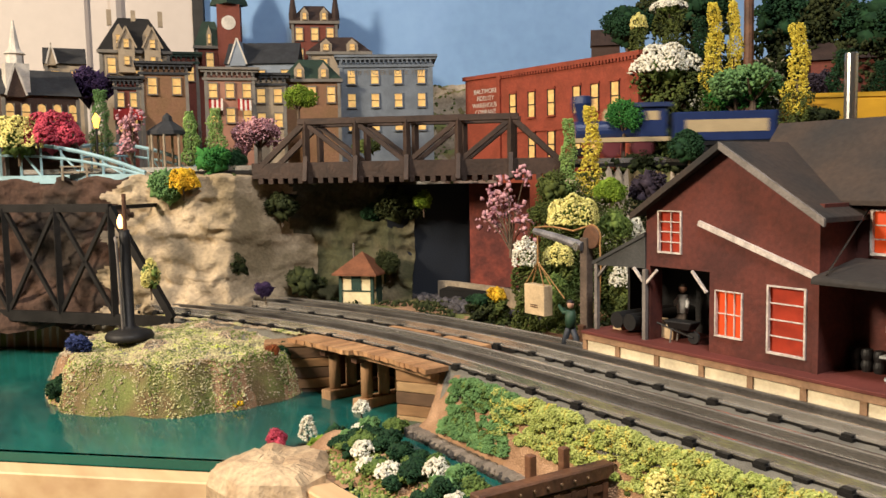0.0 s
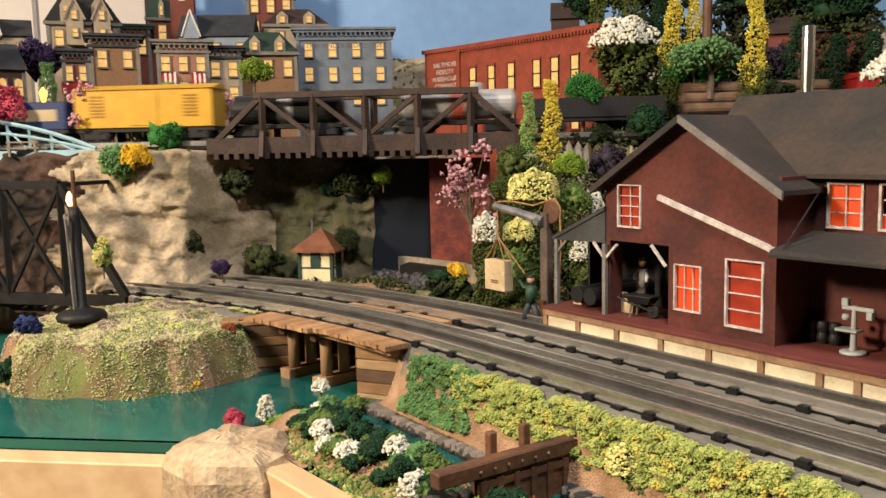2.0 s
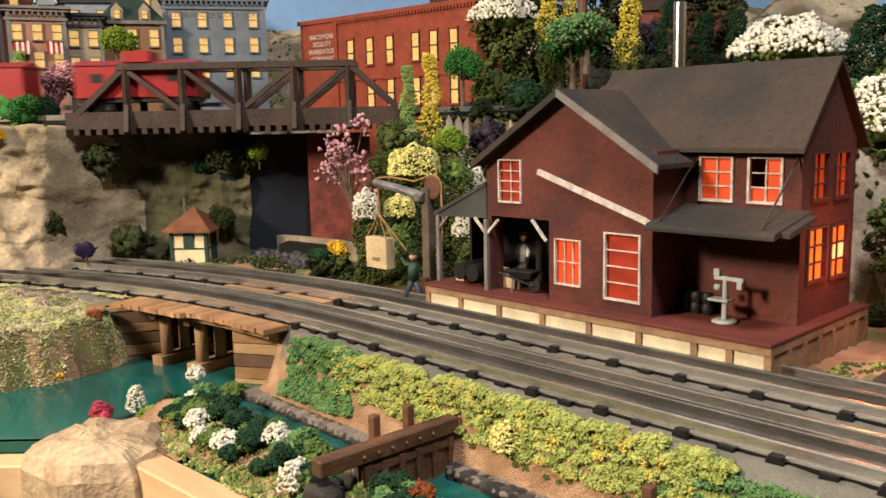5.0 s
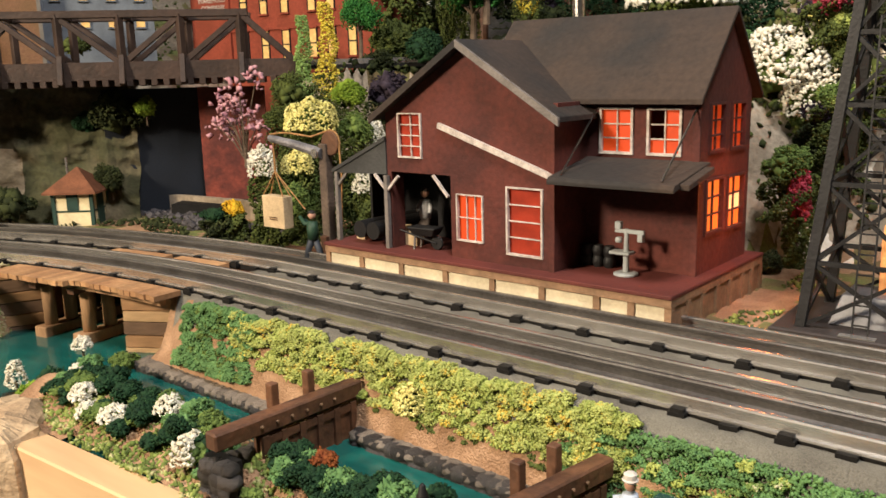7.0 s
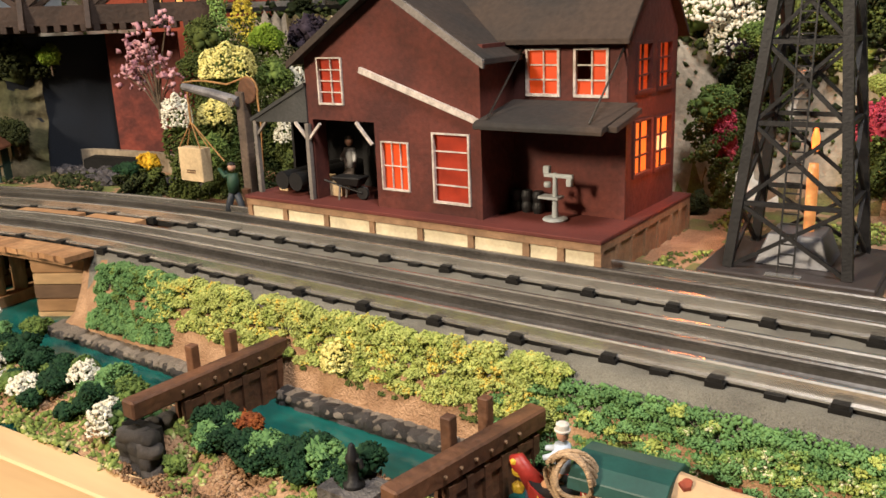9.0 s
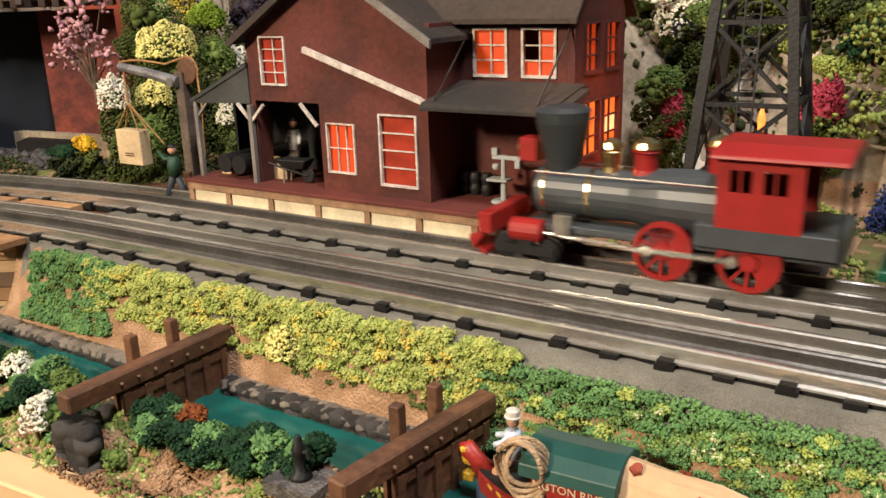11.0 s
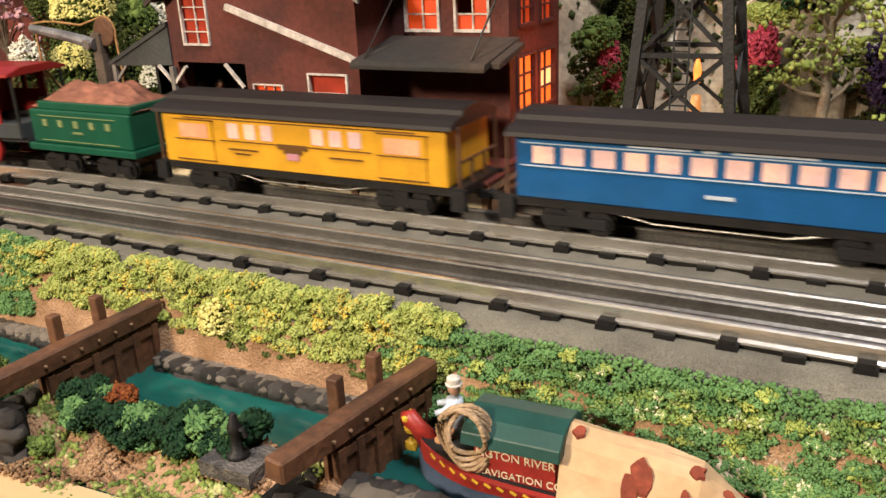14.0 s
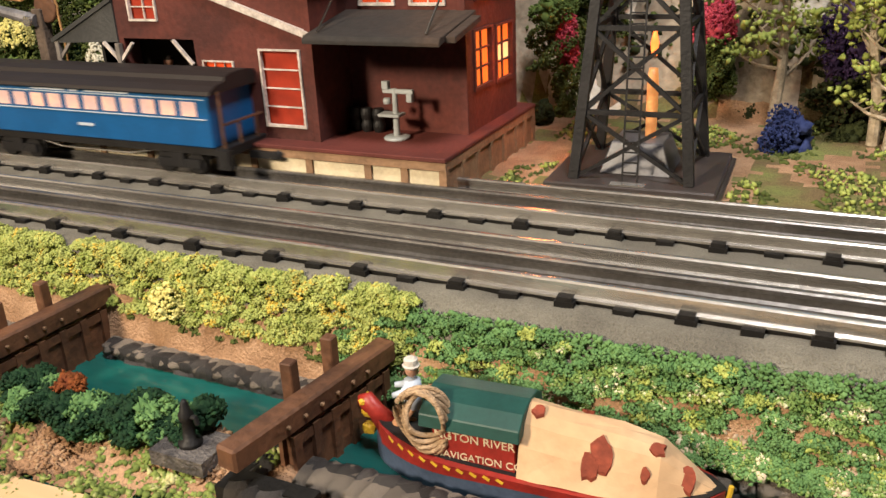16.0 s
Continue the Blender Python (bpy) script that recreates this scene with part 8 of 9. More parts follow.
def plant(kind, x, y, z, w, h, leaf, label, name="shrub"):
    """A plant with its foot at x, y, z; w: half width, h: height."""
    t = thing(name, label, "tree" if name == "tree" else "shrub", (x, y, z))
    g = max(0.0008, min(0.0019, w * 0.046))
    if kind == "ball" or kind == "tree":
        n = int(min(3000, max(180, 6.0 * (w * w * 2 + w * h * 2) / (g * g) * 0.32)))
        z0 = 0.18 * h if kind == "tree" else 0.0
        sub = 14 if kind == "tree" else 10
        pods = rng.normal(size=(sub, 3))
        pods /= np.linalg.norm(pods, axis=1)[:, None]
        pods[:, 2] = np.abs(pods[:, 2]) * 0.9 - 0.25
        d = rng.normal(size=(n, 3))
        d /= np.linalg.norm(d, axis=1)[:, None]
        pick = rng.integers(0, sub, n)
        p = pods[pick] * (0.52 + 0.16 * np.sin(pick * 2.4 + x * 70))[:, None] + d * ((0.40 + 0.10 * np.cos(pick * 1.7))[:, None] * (0.5 + 0.5 * rng.random((n, 1))))
        c = np.stack([p[:, 0] * w, p[:, 1] * w, z0 + (h - z0) * (0.42 + 0.52 * p[:, 2])], 1)
        r = g * (0.7 + 0.7 * rng.random(n))
    elif kind == "spire":
        n = int(min(1600, max(200, h * w / (g * g) * 2.2)))
        u = rng.random(n)
        a = rng.random(n) * 2 * np.pi
        arms = 1 + (np.sin(u * 19 + x * 50) * 0.18)
        rad = w * (0.95 - 0.55 * u) * np.minimum(1, u * 8 + 0.3) * arms * (0.55 + 0.45 * rng.random(n))
        c = np.stack([rad * np.cos(a) + 0.18 * w * np.sin(u * 7 + y * 40), rad * np.sin(a), u * h], 1)
        r = g * 1.15 * (0.7 + 0.6 * rng.random(n))
    elif kind == "blossom":
        g = max(0.0009, min(0.0024, w * 0.05))
        n = int(min(1500, max(120, 6.0 * w * w / (g * g))))
        d = rng.normal(size=(n, 3))
        d /= np.linalg.norm(d, axis=1)[:, None]
        d[:, 2] = np.abs(d[:, 2]) * 1.25 - 0.25
        lump = 1 + 0.16 * np.sin(d[:, 0] * 7 + x * 90) * np.cos(d[:, 1] * 6)
        c = np.stack([d[:, 0] * w * lump, d[:, 1] * w * lump, h * 0.42 + d[:, 2] * h * 0.55 * lump], 1)
        r = g * (0.6 + 0.8 * rng.random(n))
    else:  # sprigs on thin stalks
        n0 = 13
        st = np.stack([(rng.random(n0) * 2 - 1) * w, (rng.random(n0) * 2 - 1) * w * 0.5, h * (0.3 + 0.7 * rng.random(n0))], 1)
        c, r = [], []
        for s in st:
            m = 15
            q = rng.normal(size=(m, 3)) * np.array([0.0042, 0.0042, 0.0070]) * (w / 0.03) ** 0.5
            c.append(s + q)
            r.append(np.full(m, 0.0023) * (0.6 + 0.7 * rng.random(m)))
        c, r = np.concatenate(c), np.concatenate(r)
        for s in st:
            bm = bmesh.new()
            tube(bm, [(0, 0, 0), (s[0] * 0.4, s[1] * 0.4, s[2] * 0.55), tuple(s)], [0.0008, 0.0006, 0.0004], 5)
            part("stalk", bm, BARK, t)
    drop = z - ground_z(x, y)
    if kind not in ("tree", "sprig") and x > -0.42 and y > 0.1 and drop > 0.008:
        # foliage that reaches down to the ground
        drop = min(drop, 0.075 if x < 0.03 else 0.022)
        m2 = int(min(1800, 260 + 9 * w * drop / (g * g) * 0.5))
        a, u = rng.random(m2) * 2 * np.pi, rng.random(m2)
        rad = w * (0.75 + 0.35 * np.sin(a * 3 + u * 9)) * (0.75 + 0.25 * rng.random(m2))
        sc = np.stack([rad * np.cos(a), rad * np.sin(a), h * 0.25 - u * (drop + h * 0.25)], 1)
        o = new("skirt", clump_mesh("skirt", sc, g * (0.8 + 0.8 * rng.random(m2)), LEAF["dark_olive" if leaf in ("dark_green", "dark_olive", "purple", "dark_purple") else "olive"]))
        o.parent = t
    me = clump_mesh("crown", c, r, LEAF[leaf])
    o = new("crown", me)
    o.parent = t
    if kind in ("ball", "blossom") and w > 0.006:
        # a dark dense heart, so that the gaps do not show through
        m2 = int(40)
        d = rng.normal(size=(m2, 3))
        d /= np.linalg.norm(d, axis=1)[:, None]
        cc = np.stack([d[:, 0] * w * 0.45, d[:, 1] * w * 0.45, h * 0.42 + d[:, 2] * h * 0.26], 1)
        o = new("heart", clump_mesh("heart", cc, np.full(m2, w * 0.26), LEAF["sage" if leaf in ("white", "cream") else leaf]))
        o.parent = t
    bm = bmesh.new()
    if kind == "tree":
        tube(bm, [(0, 0, -0.004), (0.001, 0, h * 0.25), (0.0005, 0, h * 0.55)], [w * 0.10, w * 0.08, w * 0.05], 8)
        for k in range(5):
            a = k * 1.3
            tube(bm, [(0, 0, h * 0.28), (w * 0.3 * math.cos(a), w * 0.3 * math.sin(a), h * 0.42), (w * 0.6 * math.cos(a), w * 0.6 * math.sin(a), h * 0.58)], [w * 0.05, w * 0.04, w * 0.02], 6)
    else:
        tube(bm, [(0, 0, -0.006), (0, 0, h * 0.4)], [max(0.0008, w * 0.06)] * 2, 6)
    part("trunk", bm, BARK, t)
    return t


def birch(x, y, z, h, lean, leaf, seed):
    """A thin pale tree with open limbs and flat sprays of leaves."""
    rnd = random.Random(seed)
    t = thing("tree", "slender pale-barked tree with sparse yellow-green leaf sprays", "tree", (x, y, z))
    bm = bmesh.new()
    top = Vector((lean, 0.004, h))
    pts = [Vector((0, 0, -0.004)), Vector((lean * 0.2 + 0.002, 0, h * 0.33)), Vector((lean * 0.6 - 0.001, 0.002, h * 0.66)), top]
    tube(bm, pts, [0.0036, 0.0029, 0.0020, 0.0008], 8)
    part("trunk", bm, BIRCH, t)
    cs, rs = [], []
    for k in range(15):
        u = 0.28 + 0.70 * k / 14
        i = min(2, int(u * 3))
        b = pts[i].lerp(pts[i + 1], u * 3 - i)
        a = rnd.uniform(0, 6.28)
        ln = h * rnd.uniform(0.16, 0.30) * (1.15 - 0.5 * u)
        d = Vector((math.cos(a), math.sin(a) * 0.7, rnd.uniform(0.25, 0.9))).normalized()
        m, e = b + d * ln * 0.5 + Vector((0, 0, -0.001)), b + d * ln + Vector((0, 0, 0.003))
        bm = bmesh.new()
        tube(bm, [b, m, e], [0.0013, 0.0009, 0.0004], 6)
        for q in range(3):
            s2 = m.lerp(e, 0.2 + 0.3 * q)
            e2 = s2 + Vector((rnd.uniform(-1, 1), rnd.uniform(-1, 1), rnd.uniform(0.2, 1))) * ln * 0.28
            tube(bm, [s2, e2], [0.0006, 0.0003], 5)
            for w in range(7):
                cs.append(e2 + Vector((rnd.gauss(0, 0.0052), rnd.gauss(0, 0.0048), rnd.gauss(0, 0.0018))))
                rs.append(rnd.uniform(0.0011, 0.0022))
        part("branch", bm, BIRCH, t)
        for w in range(13):
            cs.append(e + Vector((rnd.gauss(0, 0.0060), rnd.gauss(0, 0.005), rnd.gauss(0, 0.0020))))
            rs.append(rnd.uniform(0.0012, 0.0024))
    o = new("crown", clump_mesh("crown", [tuple(c) for c in cs], rs, LEAF[leaf]))
    o.parent = t


def cover(name, label, leaf, n, fx, fy, keep, r0, r1, lift=0.0, heap=0.0):
    """Loose foam scattered over the ground: kind stuff."""
    c, r = [], []
    tries = 0
    while len(c) < n and tries < n * 12:
        tries += 1
        x, y = random.uniform(*fx), random.uniform(*fy)
        if not keep(x, y):
            continue
        rr = random.uniform(r0, r1)
        b = heap * max(0.0, 0.5 + noise.noise(Vector((x * 85, y * 85, 4)))) * random.random() ** 0.6
        c.append((x, y, ground_z(x, y) + lift + b + rr * 0.2))
        r.append(rr)
    if c:
        tagged(new(name, clump_mesh(name, c, r, LEAF[leaf])), label, "ground cover", kind="stuff")


def tufts(name, label, leaf, n, fx, fy, r0, r1, flat=0.8):
    """Bulging tufts of foam in one mesh: kind stuff."""
    c, r = [], []
    for i in range(n):
        x, y, R = random.uniform(*fx), random.uniform(*fy), random.uniform(r0, r1)
        z = ground_z(x, y)
        m = int(70 + 190 * (R / 0.004) ** 2)
        d = rng.normal(size=(m, 3))
        d /= np.linalg.norm(d, axis=1)[:, None]
        d[:, 2] = np.abs(d[:, 2]) * 1.1 - 0.2
        d *= (0.72 + 0.34 * rng.random((m, 1))) * R * (1 + 0.18 * np.sin(d[:, :1] * 9 + i))
        c.append(np.stack([x + d[:, 0] * 1.15, y + d[:, 1], z + d[:, 2] * flat], 1))
        r.append(0.00034 + 0.00046 * rng.random(m))
    tagged(new(name, clump_mesh(name, np.concatenate(c), np.concatenate(r), LEAF[leaf])), label, "ground cover", kind="stuff")


def covers():
    def isle(x, y):
        q = math.hypot((x + 0.455) / 0.128, (y + 0.105) / 0.128)
        f = FRONT_R - 0.022 - math.hypot(x - CX, y - CY)
        return f > 0 and q < 1.02
    def band(y0, y1, x0, x1, wave=0.004):
        return lambda x, y: x0 < x < x1 and y0 + wave * math.sin(x * 60) < y < y1 + 0.002 * math.sin(x * 90)
    R = (-0.60, -0.32), (-0.24, 0.0)
    cover("island_turf", "pale yellow-green turf on the river bank", "turf", 20000, *R, lambda x, y: isle(x, y) and noise.noise(Vector((x * 22, y * 22, 1))) > -0.08, 0.0005, 0.0011)
    cover("island_turf", "pinkish tan dried turf on the river bank", "turf_pink", 16000, *R, lambda x, y: isle(x, y) and noise.noise(Vector((x * 22, y * 22, 1))) < 0.12, 0.0004, 0.0009)
    cover("island_turf", "green turf patches on the river bank", "turf_green", 12000, *R, lambda x, y: isle(x, y) and noise.noise(Vector((x * 30, y * 30, 7))) > 0.05, 0.0005, 0.0010)
    H = (-0.20, 0.60), (-0.040, -0.006)
    tufts("hedge", "dark green foam hedge along the canal bank", "green", 210, (-0.172, -0.100), (-0.0255, -0.0130), 0.0026, 0.0040)
    tufts("hedge", "lighter sage green foam in the hedge", "sage", 60, (-0.168, -0.10), (-0.0250, -0.0130), 0.0024, 0.0036)
    tufts("hedge", "yellow-green foam hedge with orange tips along the canal", "hedge", 420, (-0.122, 0.128), (-0.0198, -0.0128), 0.0026, 0.0042)
    tufts("hedge", "yellow-green foam in the hedge", "yellow_green", 150, (-0.115, 0.13), (-0.0198, -0.0130), 0.0024, 0.0038)
    tufts("hedge", "darker olive foam low in the hedge", "olive", 40, (-0.15, 0.125), (-0.0212, -0.0190), 0.0016, 0.0026)
    tufts("bank_turf", "deep green foam turf on the canal bank", "green", 620, (0.10, 0.46), (-0.0270, -0.0150), 0.0024, 0.0040, 0.6)
    cover("bank_turf", "short green turf between the tufts on the canal bank", "green", 26000, (0.10, 0.50), (-0.032, -0.006), lambda x, y: -0.0275 < y < -0.0145, 0.00045, 0.0011, 0.0, 0.002)
    tufts("bank_turf", "dark green foam on the canal bank", "green", 60, (0.16, 0.45), (-0.0270, -0.0160), 0.0022, 0.0038, 0.6)
    tufts("bank_turf", "yellow-green foam on the canal bank", "yellow_green", 130, (0.12, 0.46), (-0.0268, -0.0150), 0.0022, 0.0038, 0.7)
    tufts("bank_turf", "flowering turf with cream specks on the canal bank", "white_mix", 420, (0.17, 0.50), (-0.0280, -0.0155), 0.0022, 0.0038, 0.65)
    cover("bank_turf", "dried tan turf on the canal bank", "turf_pink", 1500, (0.16, 0.36), (-0.032, -0.015), lambda x, y: -0.0285 < y < -0.0200 and noise.noise(Vector((x * 40, y * 40, 31))) > -0.05, 0.0007, 0.0014, 0.001, 0.002)
    N = (-0.19, 0.11), (-0.112, -0.068)
    cover("bank_turf", "mossy turf on the near canal bank", "turf_green", 3600, *N, lambda x, y: noise.noise(Vector((x * 30, y * 30, 17))) > -0.1, 0.0008, 0.0017)
    cover("bank_turf", "brown soil and grit on the near canal bank", "soil", 2500, *N, lambda x, y: noise.noise(Vector((x * 30, y * 30, 17))) < -0.05, 0.0006, 0.0012)
    cover("yard_turf", "mossy yellow-green turf in the yard", "olive", 2200, (0.06, 0.55), (0.115, 0.275), lambda x, y: x > 0.108 and not (0.128 < x < 0.218 and 0.11 < y < 0.192) and noise.noise(Vector((x * 24, y * 24, 9))) > 0.02, 0.0009, 0.0019)
    cover("yard_turf", "bright yellow-green turf in the yard", "yellow_green", 1300, (0.06, 0.55), (0.115, 0.275), lambda x, y: x > 0.108 and not (0.128 < x < 0.218 and 0.11 < y < 0.192) and noise.noise(Vector((x * 24, y * 24, 9))) > 0.14, 0.0008, 0.0017, 0.001)
    cover("yard_turf", "dark weeds beside the tracks", "dark_olive", 1500, (-0.62, -0.17), (0.07, 0.24), lambda x, y: math.hypot(x - CX, y - CY) > REAR_R + 0.035 and ground_z(x, y) < 0.03 and noise.noise(Vector((x * 20, y * 20, 41))) > 0.0, 0.0010, 0.0026, 0.0, 0.004)
    cover("terrace_turf", "olive ground cover on the town terrace", "olive", 2600, (-1.0, -0.45), (-0.28, 0.4), lambda x, y: ground_z(x, y) > 0.12, 0.0014, 0.0030)
    cover("hill_cover", "dark foam undergrowth on the hillside", "dark_olive", 6500, (-0.34, 0.65), (0.24, 0.62), lambda x, y: ground_z(x, y) > 0.02, 0.0020, 0.0042, 0.0, 0.006)
    cover("hill_cover", "olive foam undergrowth on the hillside", "olive", 4500, (-0.36, 0.65), (0.24, 0.62), lambda x, y: ground_z(x, y) > 0.02 and noise.noise(Vector((x * 14, y * 14, 3))) > 0, 0.0016, 0.0036, 0.0, 0.007)


covers()


def near_bank_shrubs():
    rnd = random.Random(3)
    kinds = (["dark_green"] * 12 + ["sage"] * 5 + ["green"] * 4 + ["white"] * 3 + ["lime"])
    for i in range(120):
        x = rnd.uniform(-0.185, 0.082)
        if abs(x + 0.021) < 0.014:
            continue
        y = rnd.uniform(-0.100, -0.070)
        k = rnd.choice(kinds)
        if x > 0:
            y = bank_near(x) - rnd.uniform(0.004, 0.018)
            k = k if k in ("dark_green", "green") else "dark_green"
        w = rnd.uniform(0.0045, 0.0095)
        plant("blossom" if k in ("white", "rust") else "ball", x, y, ground_z(x, y), w, w * rnd.uniform(1.2, 1.8), k, "small " + k.replace("_", " ") + " foam plant on the canal bank")


near_bank_shrubs()


def slope_shrubs():
    rnd = random.Random(11)
    kinds = ["dark_olive"] * 6 + ["dark_green"] * 4 + ["olive"] * 4 + ["yellow_green"] * 2 + ["purple"] * 3 + ["dark_purple"] * 3 + ["rose"] * 4 + ["sage"] * 2
    for i in range(66):
        x, k = rnd.uniform(0.09, 0.62), 0.35 + 0.65 * rnd.random() ** 0.7
        z = 0.012 + 0.175 * k
        y = 0.288 + 0.055 * (z + 0.012) / 0.19 - 0.03 * smooth_step(0.30, 0.6, x)
        leaf = rnd.choice(kinds)
        w = rnd.uniform(0.011, 0.022) * (0.7 + 0.7 * k)
        plant("ball", x, y, z - w * 0.8, w, w * rnd.uniform(1.3, 2.0), leaf, leaf.replace("_", " ") + " foam shrub clinging to the rock slope")
    for i in range(46):
        x, y = rnd.uniform(-0.30, 0.60), rnd.uniform(0.33, 0.62)
        z = ground_z(x, y)
        if abs((x - UP0.x) * UPN.x + (y - UP0.y) * UPN.y) < 0.05 or z < 0.05:
            continue
        leaf = rnd.choice(["dark_olive", "dark_green", "dark_green", "olive", "sage", "white", "dark_purple", "green"])
        w = rnd.uniform(0.014, 0.032)
        plant("blossom" if leaf == "white" else "ball", x, y, z - 0.004, w, w * rnd.uniform(1.2, 2.2), leaf, leaf.replace("_", " ") + " foam shrub on the hillside above")


slope_shrubs()


def placed_plants():
    plant("spire", -0.3235, 0.2226, 0.1003, 0.0117, 0.0814, "pale_green", "tall pale green spire tree", "tree")
    plant("spire", -0.3092, 0.2385, 0.1086, 0.0133, 0.0848, "yellow", "tall yellow spire tree on the layout hillside", "tree")
    plant("ball", -0.2680, 0.2240, 0.0999, 0.0162, 0.0337, "lime", "round lime green shrub on the layout hillside", "shrub")
    plant("ball", -0.3314, 0.2134, 0.0974, 0.0213, 0.0416, "olive", "olive green shrub on the layout hillside", "shrub")
    plant("ball", -0.3359, 0.2081, 0.0808, 0.0192, 0.0314, "olive", "olive green shrub on the layout hillside", "shrub")
    plant("blossom", -0.2607, 0.1729, 0.0767, 0.0221, 0.0341, "cream", "shrub with dense cream-yellow flower heads", "shrub")
    plant("ball", -0.2374, 0.1980, 0.0700, 0.0154, 0.0357, "sage", "sage green shrub on the layout hillside", "shrub")
    plant("ball", -0.2586, 0.2614, 0.0952, 0.0229, 0.0432, "dark_purple", "dark purple-grey shrub on the layout hillside", "shrub")
    plant("tree", -0.3311, 0.3025, 0.1481, 0.0217, 0.0722, "bright_green", "small bright green tree on the layout hillside", "tree")
    plant("ball", -0.3184, 0.3425, 0.1419, 0.0258, 0.0479, "olive", "olive shrub on the hillside", "shrub")
    plant("ball", -0.2709, 0.3314, 0.1353, 0.0224, 0.0430, "dark_green", "dark green shrub on the hillside", "shrub")
    plant("ball", -0.3195, 0.3139, 0.1226, 0.0229, 0.0361, "dark_olive", "dark olive shrub on the hillside", "shrub")
    plant("sprig", -0.3029, 0.1370, 0.0622, 0.0254, 0.0714, "pink", "pink and lilac dried flower sprays", "shrub")
    plant("blossom", -0.2639, 0.1222, 0.0448, 0.0111, 0.0321, "white", "white flowering shrub behind the crane", "shrub")
    plant("blossom", -0.2540, 0.1501, 0.0472, 0.0131, 0.0234, "cream", "cream flowering shrub behind the crane", "shrub")
    plant("ball", -0.2561, 0.1630, 0.0193, 0.0163, 0.0478, "sage", "green shrub behind the crane", "shrub")
    plant("blossom", -0.2334, 0.2163, 0.0614, 0.0117, 0.0301, "white", "white flowering shrub behind the lean-to", "shrub")
    plant("blossom", -0.2250, 0.1964, 0.0276, 0.0105, 0.0264, "white", "white flowering shrub behind the lean-to", "shrub")
    plant("ball", -0.2520, 0.2117, -0.0018, 0.0225, 0.0626, "dark_green", "dark green shrub behind the lean-to", "shrub")
    plant("tree", -0.2739, 0.4065, 0.1633, 0.0383, 0.0790, "bright_green", "broad bright green tree behind the roof", "tree")
    plant("blossom", -0.3525, 0.4458, 0.1797, 0.0248, 0.0556, "white", "grey-white flowering shrub on the slope", "shrub")
    plant("spire", -0.2966, 0.3966, 0.2098, 0.0137, 0.0914, "yellow", "tall yellow spire tree on the hill", "tree")
    plant("spire", -0.2873, 0.4169, 0.2097, 0.0113, 0.0934, "yellow", "tall yellow spire tree on the hill", "tree")
    plant("spire", -0.1986, 0.3954, 0.1801, 0.0151, 0.0848, "yellow", "tall yellow spire tree behind the roof", "tree")
    plant("blossom", -0.3607, 0.3939, 0.2245, 0.0357, 0.0424, "white", "white blossoming shrub by the warehouse", "shrub")
    plant("spire", -0.3384, 0.4269, 0.2237, 0.0157, 0.0725, "dark_green", "dark green conifer on the layout hillside", "tree")
    plant("tree", -0.2490, 0.3960, 0.1780, 0.0396, 0.0687, "green", "broad green tree behind the roof", "tree")
    plant("spire", -0.2087, 0.4844, 0.1743, 0.0190, 0.0727, "dark_green", "dark green conifer on the layout hillside", "tree")
    plant("spire", -0.1910, 0.5220, 0.1785, 0.0152, 0.0579, "dark_green", "dark green conifer on the layout hillside", "tree")
    plant("spire", -0.1634, 0.5371, 0.1773, 0.0152, 0.0602, "dark_green", "dark green conifer on the layout hillside", "tree")
    plant("ball", -0.2384, 0.4931, 0.1805, 0.0253, 0.0645, "dark_purple", "dark purple shrub behind the roof", "shrub")
    plant("blossom", -0.0809, 0.4775, 0.1711, 0.0470, 0.0470, "white", "large white blossoming shrub behind the roof", "shrub")
    plant("spire", -0.0183, 0.5034, 0.1531, 0.0286, 0.0694, "dark_green", "dark green conifer on the layout hillside", "tree")
    plant("blossom", 0.0616, 0.3407, 0.1011, 0.0344, 0.0555, "white", "large round white blossoming shrub", "shrub")
    plant("ball", 0.0622, 0.3620, 0.0641, 0.0327, 0.0414, "yellow_green", "yellow-green shrub under the white blossom", "shrub")
    plant("ball", 0.0316, 0.3726, 0.0285, 0.0174, 0.0700, "dark_green", "dark green shrub beside the house", "shrub")
    plant("blossom", 0.0613, 0.4156, 0.1298, 0.0222, 0.0385, "cream", "cream flowering shrub on the hill", "shrub")
    plant("ball", 0.0639, 0.3536, 0.0649, 0.0341, 0.0493, "yellow_green", "yellow-green shrub on the slope", "shrub")
    plant("ball", -0.4455, 0.4236, 0.2737, 0.0338, 0.0657, "dark_green", "dark green tree mass on the hill", "tree")
    plant("ball", -0.4352, 0.4748, 0.2890, 0.0399, 0.0668, "dark_olive", "dark olive tree mass on the hill", "tree")
    plant("ball", -0.4033, 0.5029, 0.2931, 0.0400, 0.0660, "dark_green", "dark green tree mass on the hill", "tree")
    plant("ball", -0.3137, 0.5346, 0.2636, 0.0458, 0.0812, "dark_green", "dark green tree mass on the hill", "tree")
    plant("ball", -0.2728, 0.5622, 0.2662, 0.0458, 0.0735, "dark_olive", "dark olive tree mass on the hill", "tree")
    plant("ball", -0.2146, 0.5625, 0.2408, 0.0478, 0.0874, "dark_green", "dark green tree mass on the hill", "tree")
    plant("blossom", -0.3767, 0.4199, 0.3049, 0.0189, 0.0185, "white", "white blossom among dark trees", "shrub")
    plant("blossom", -0.4014, 0.3968, 0.2851, 0.0094, 0.0218, "cream", "cream blossom among dark trees", "shrub")
    plant("ball", -0.2070, 0.4260, 0.1651, 0.0270, 0.0297, "dark_olive", "dark olive shrub behind the roof", "shrub")
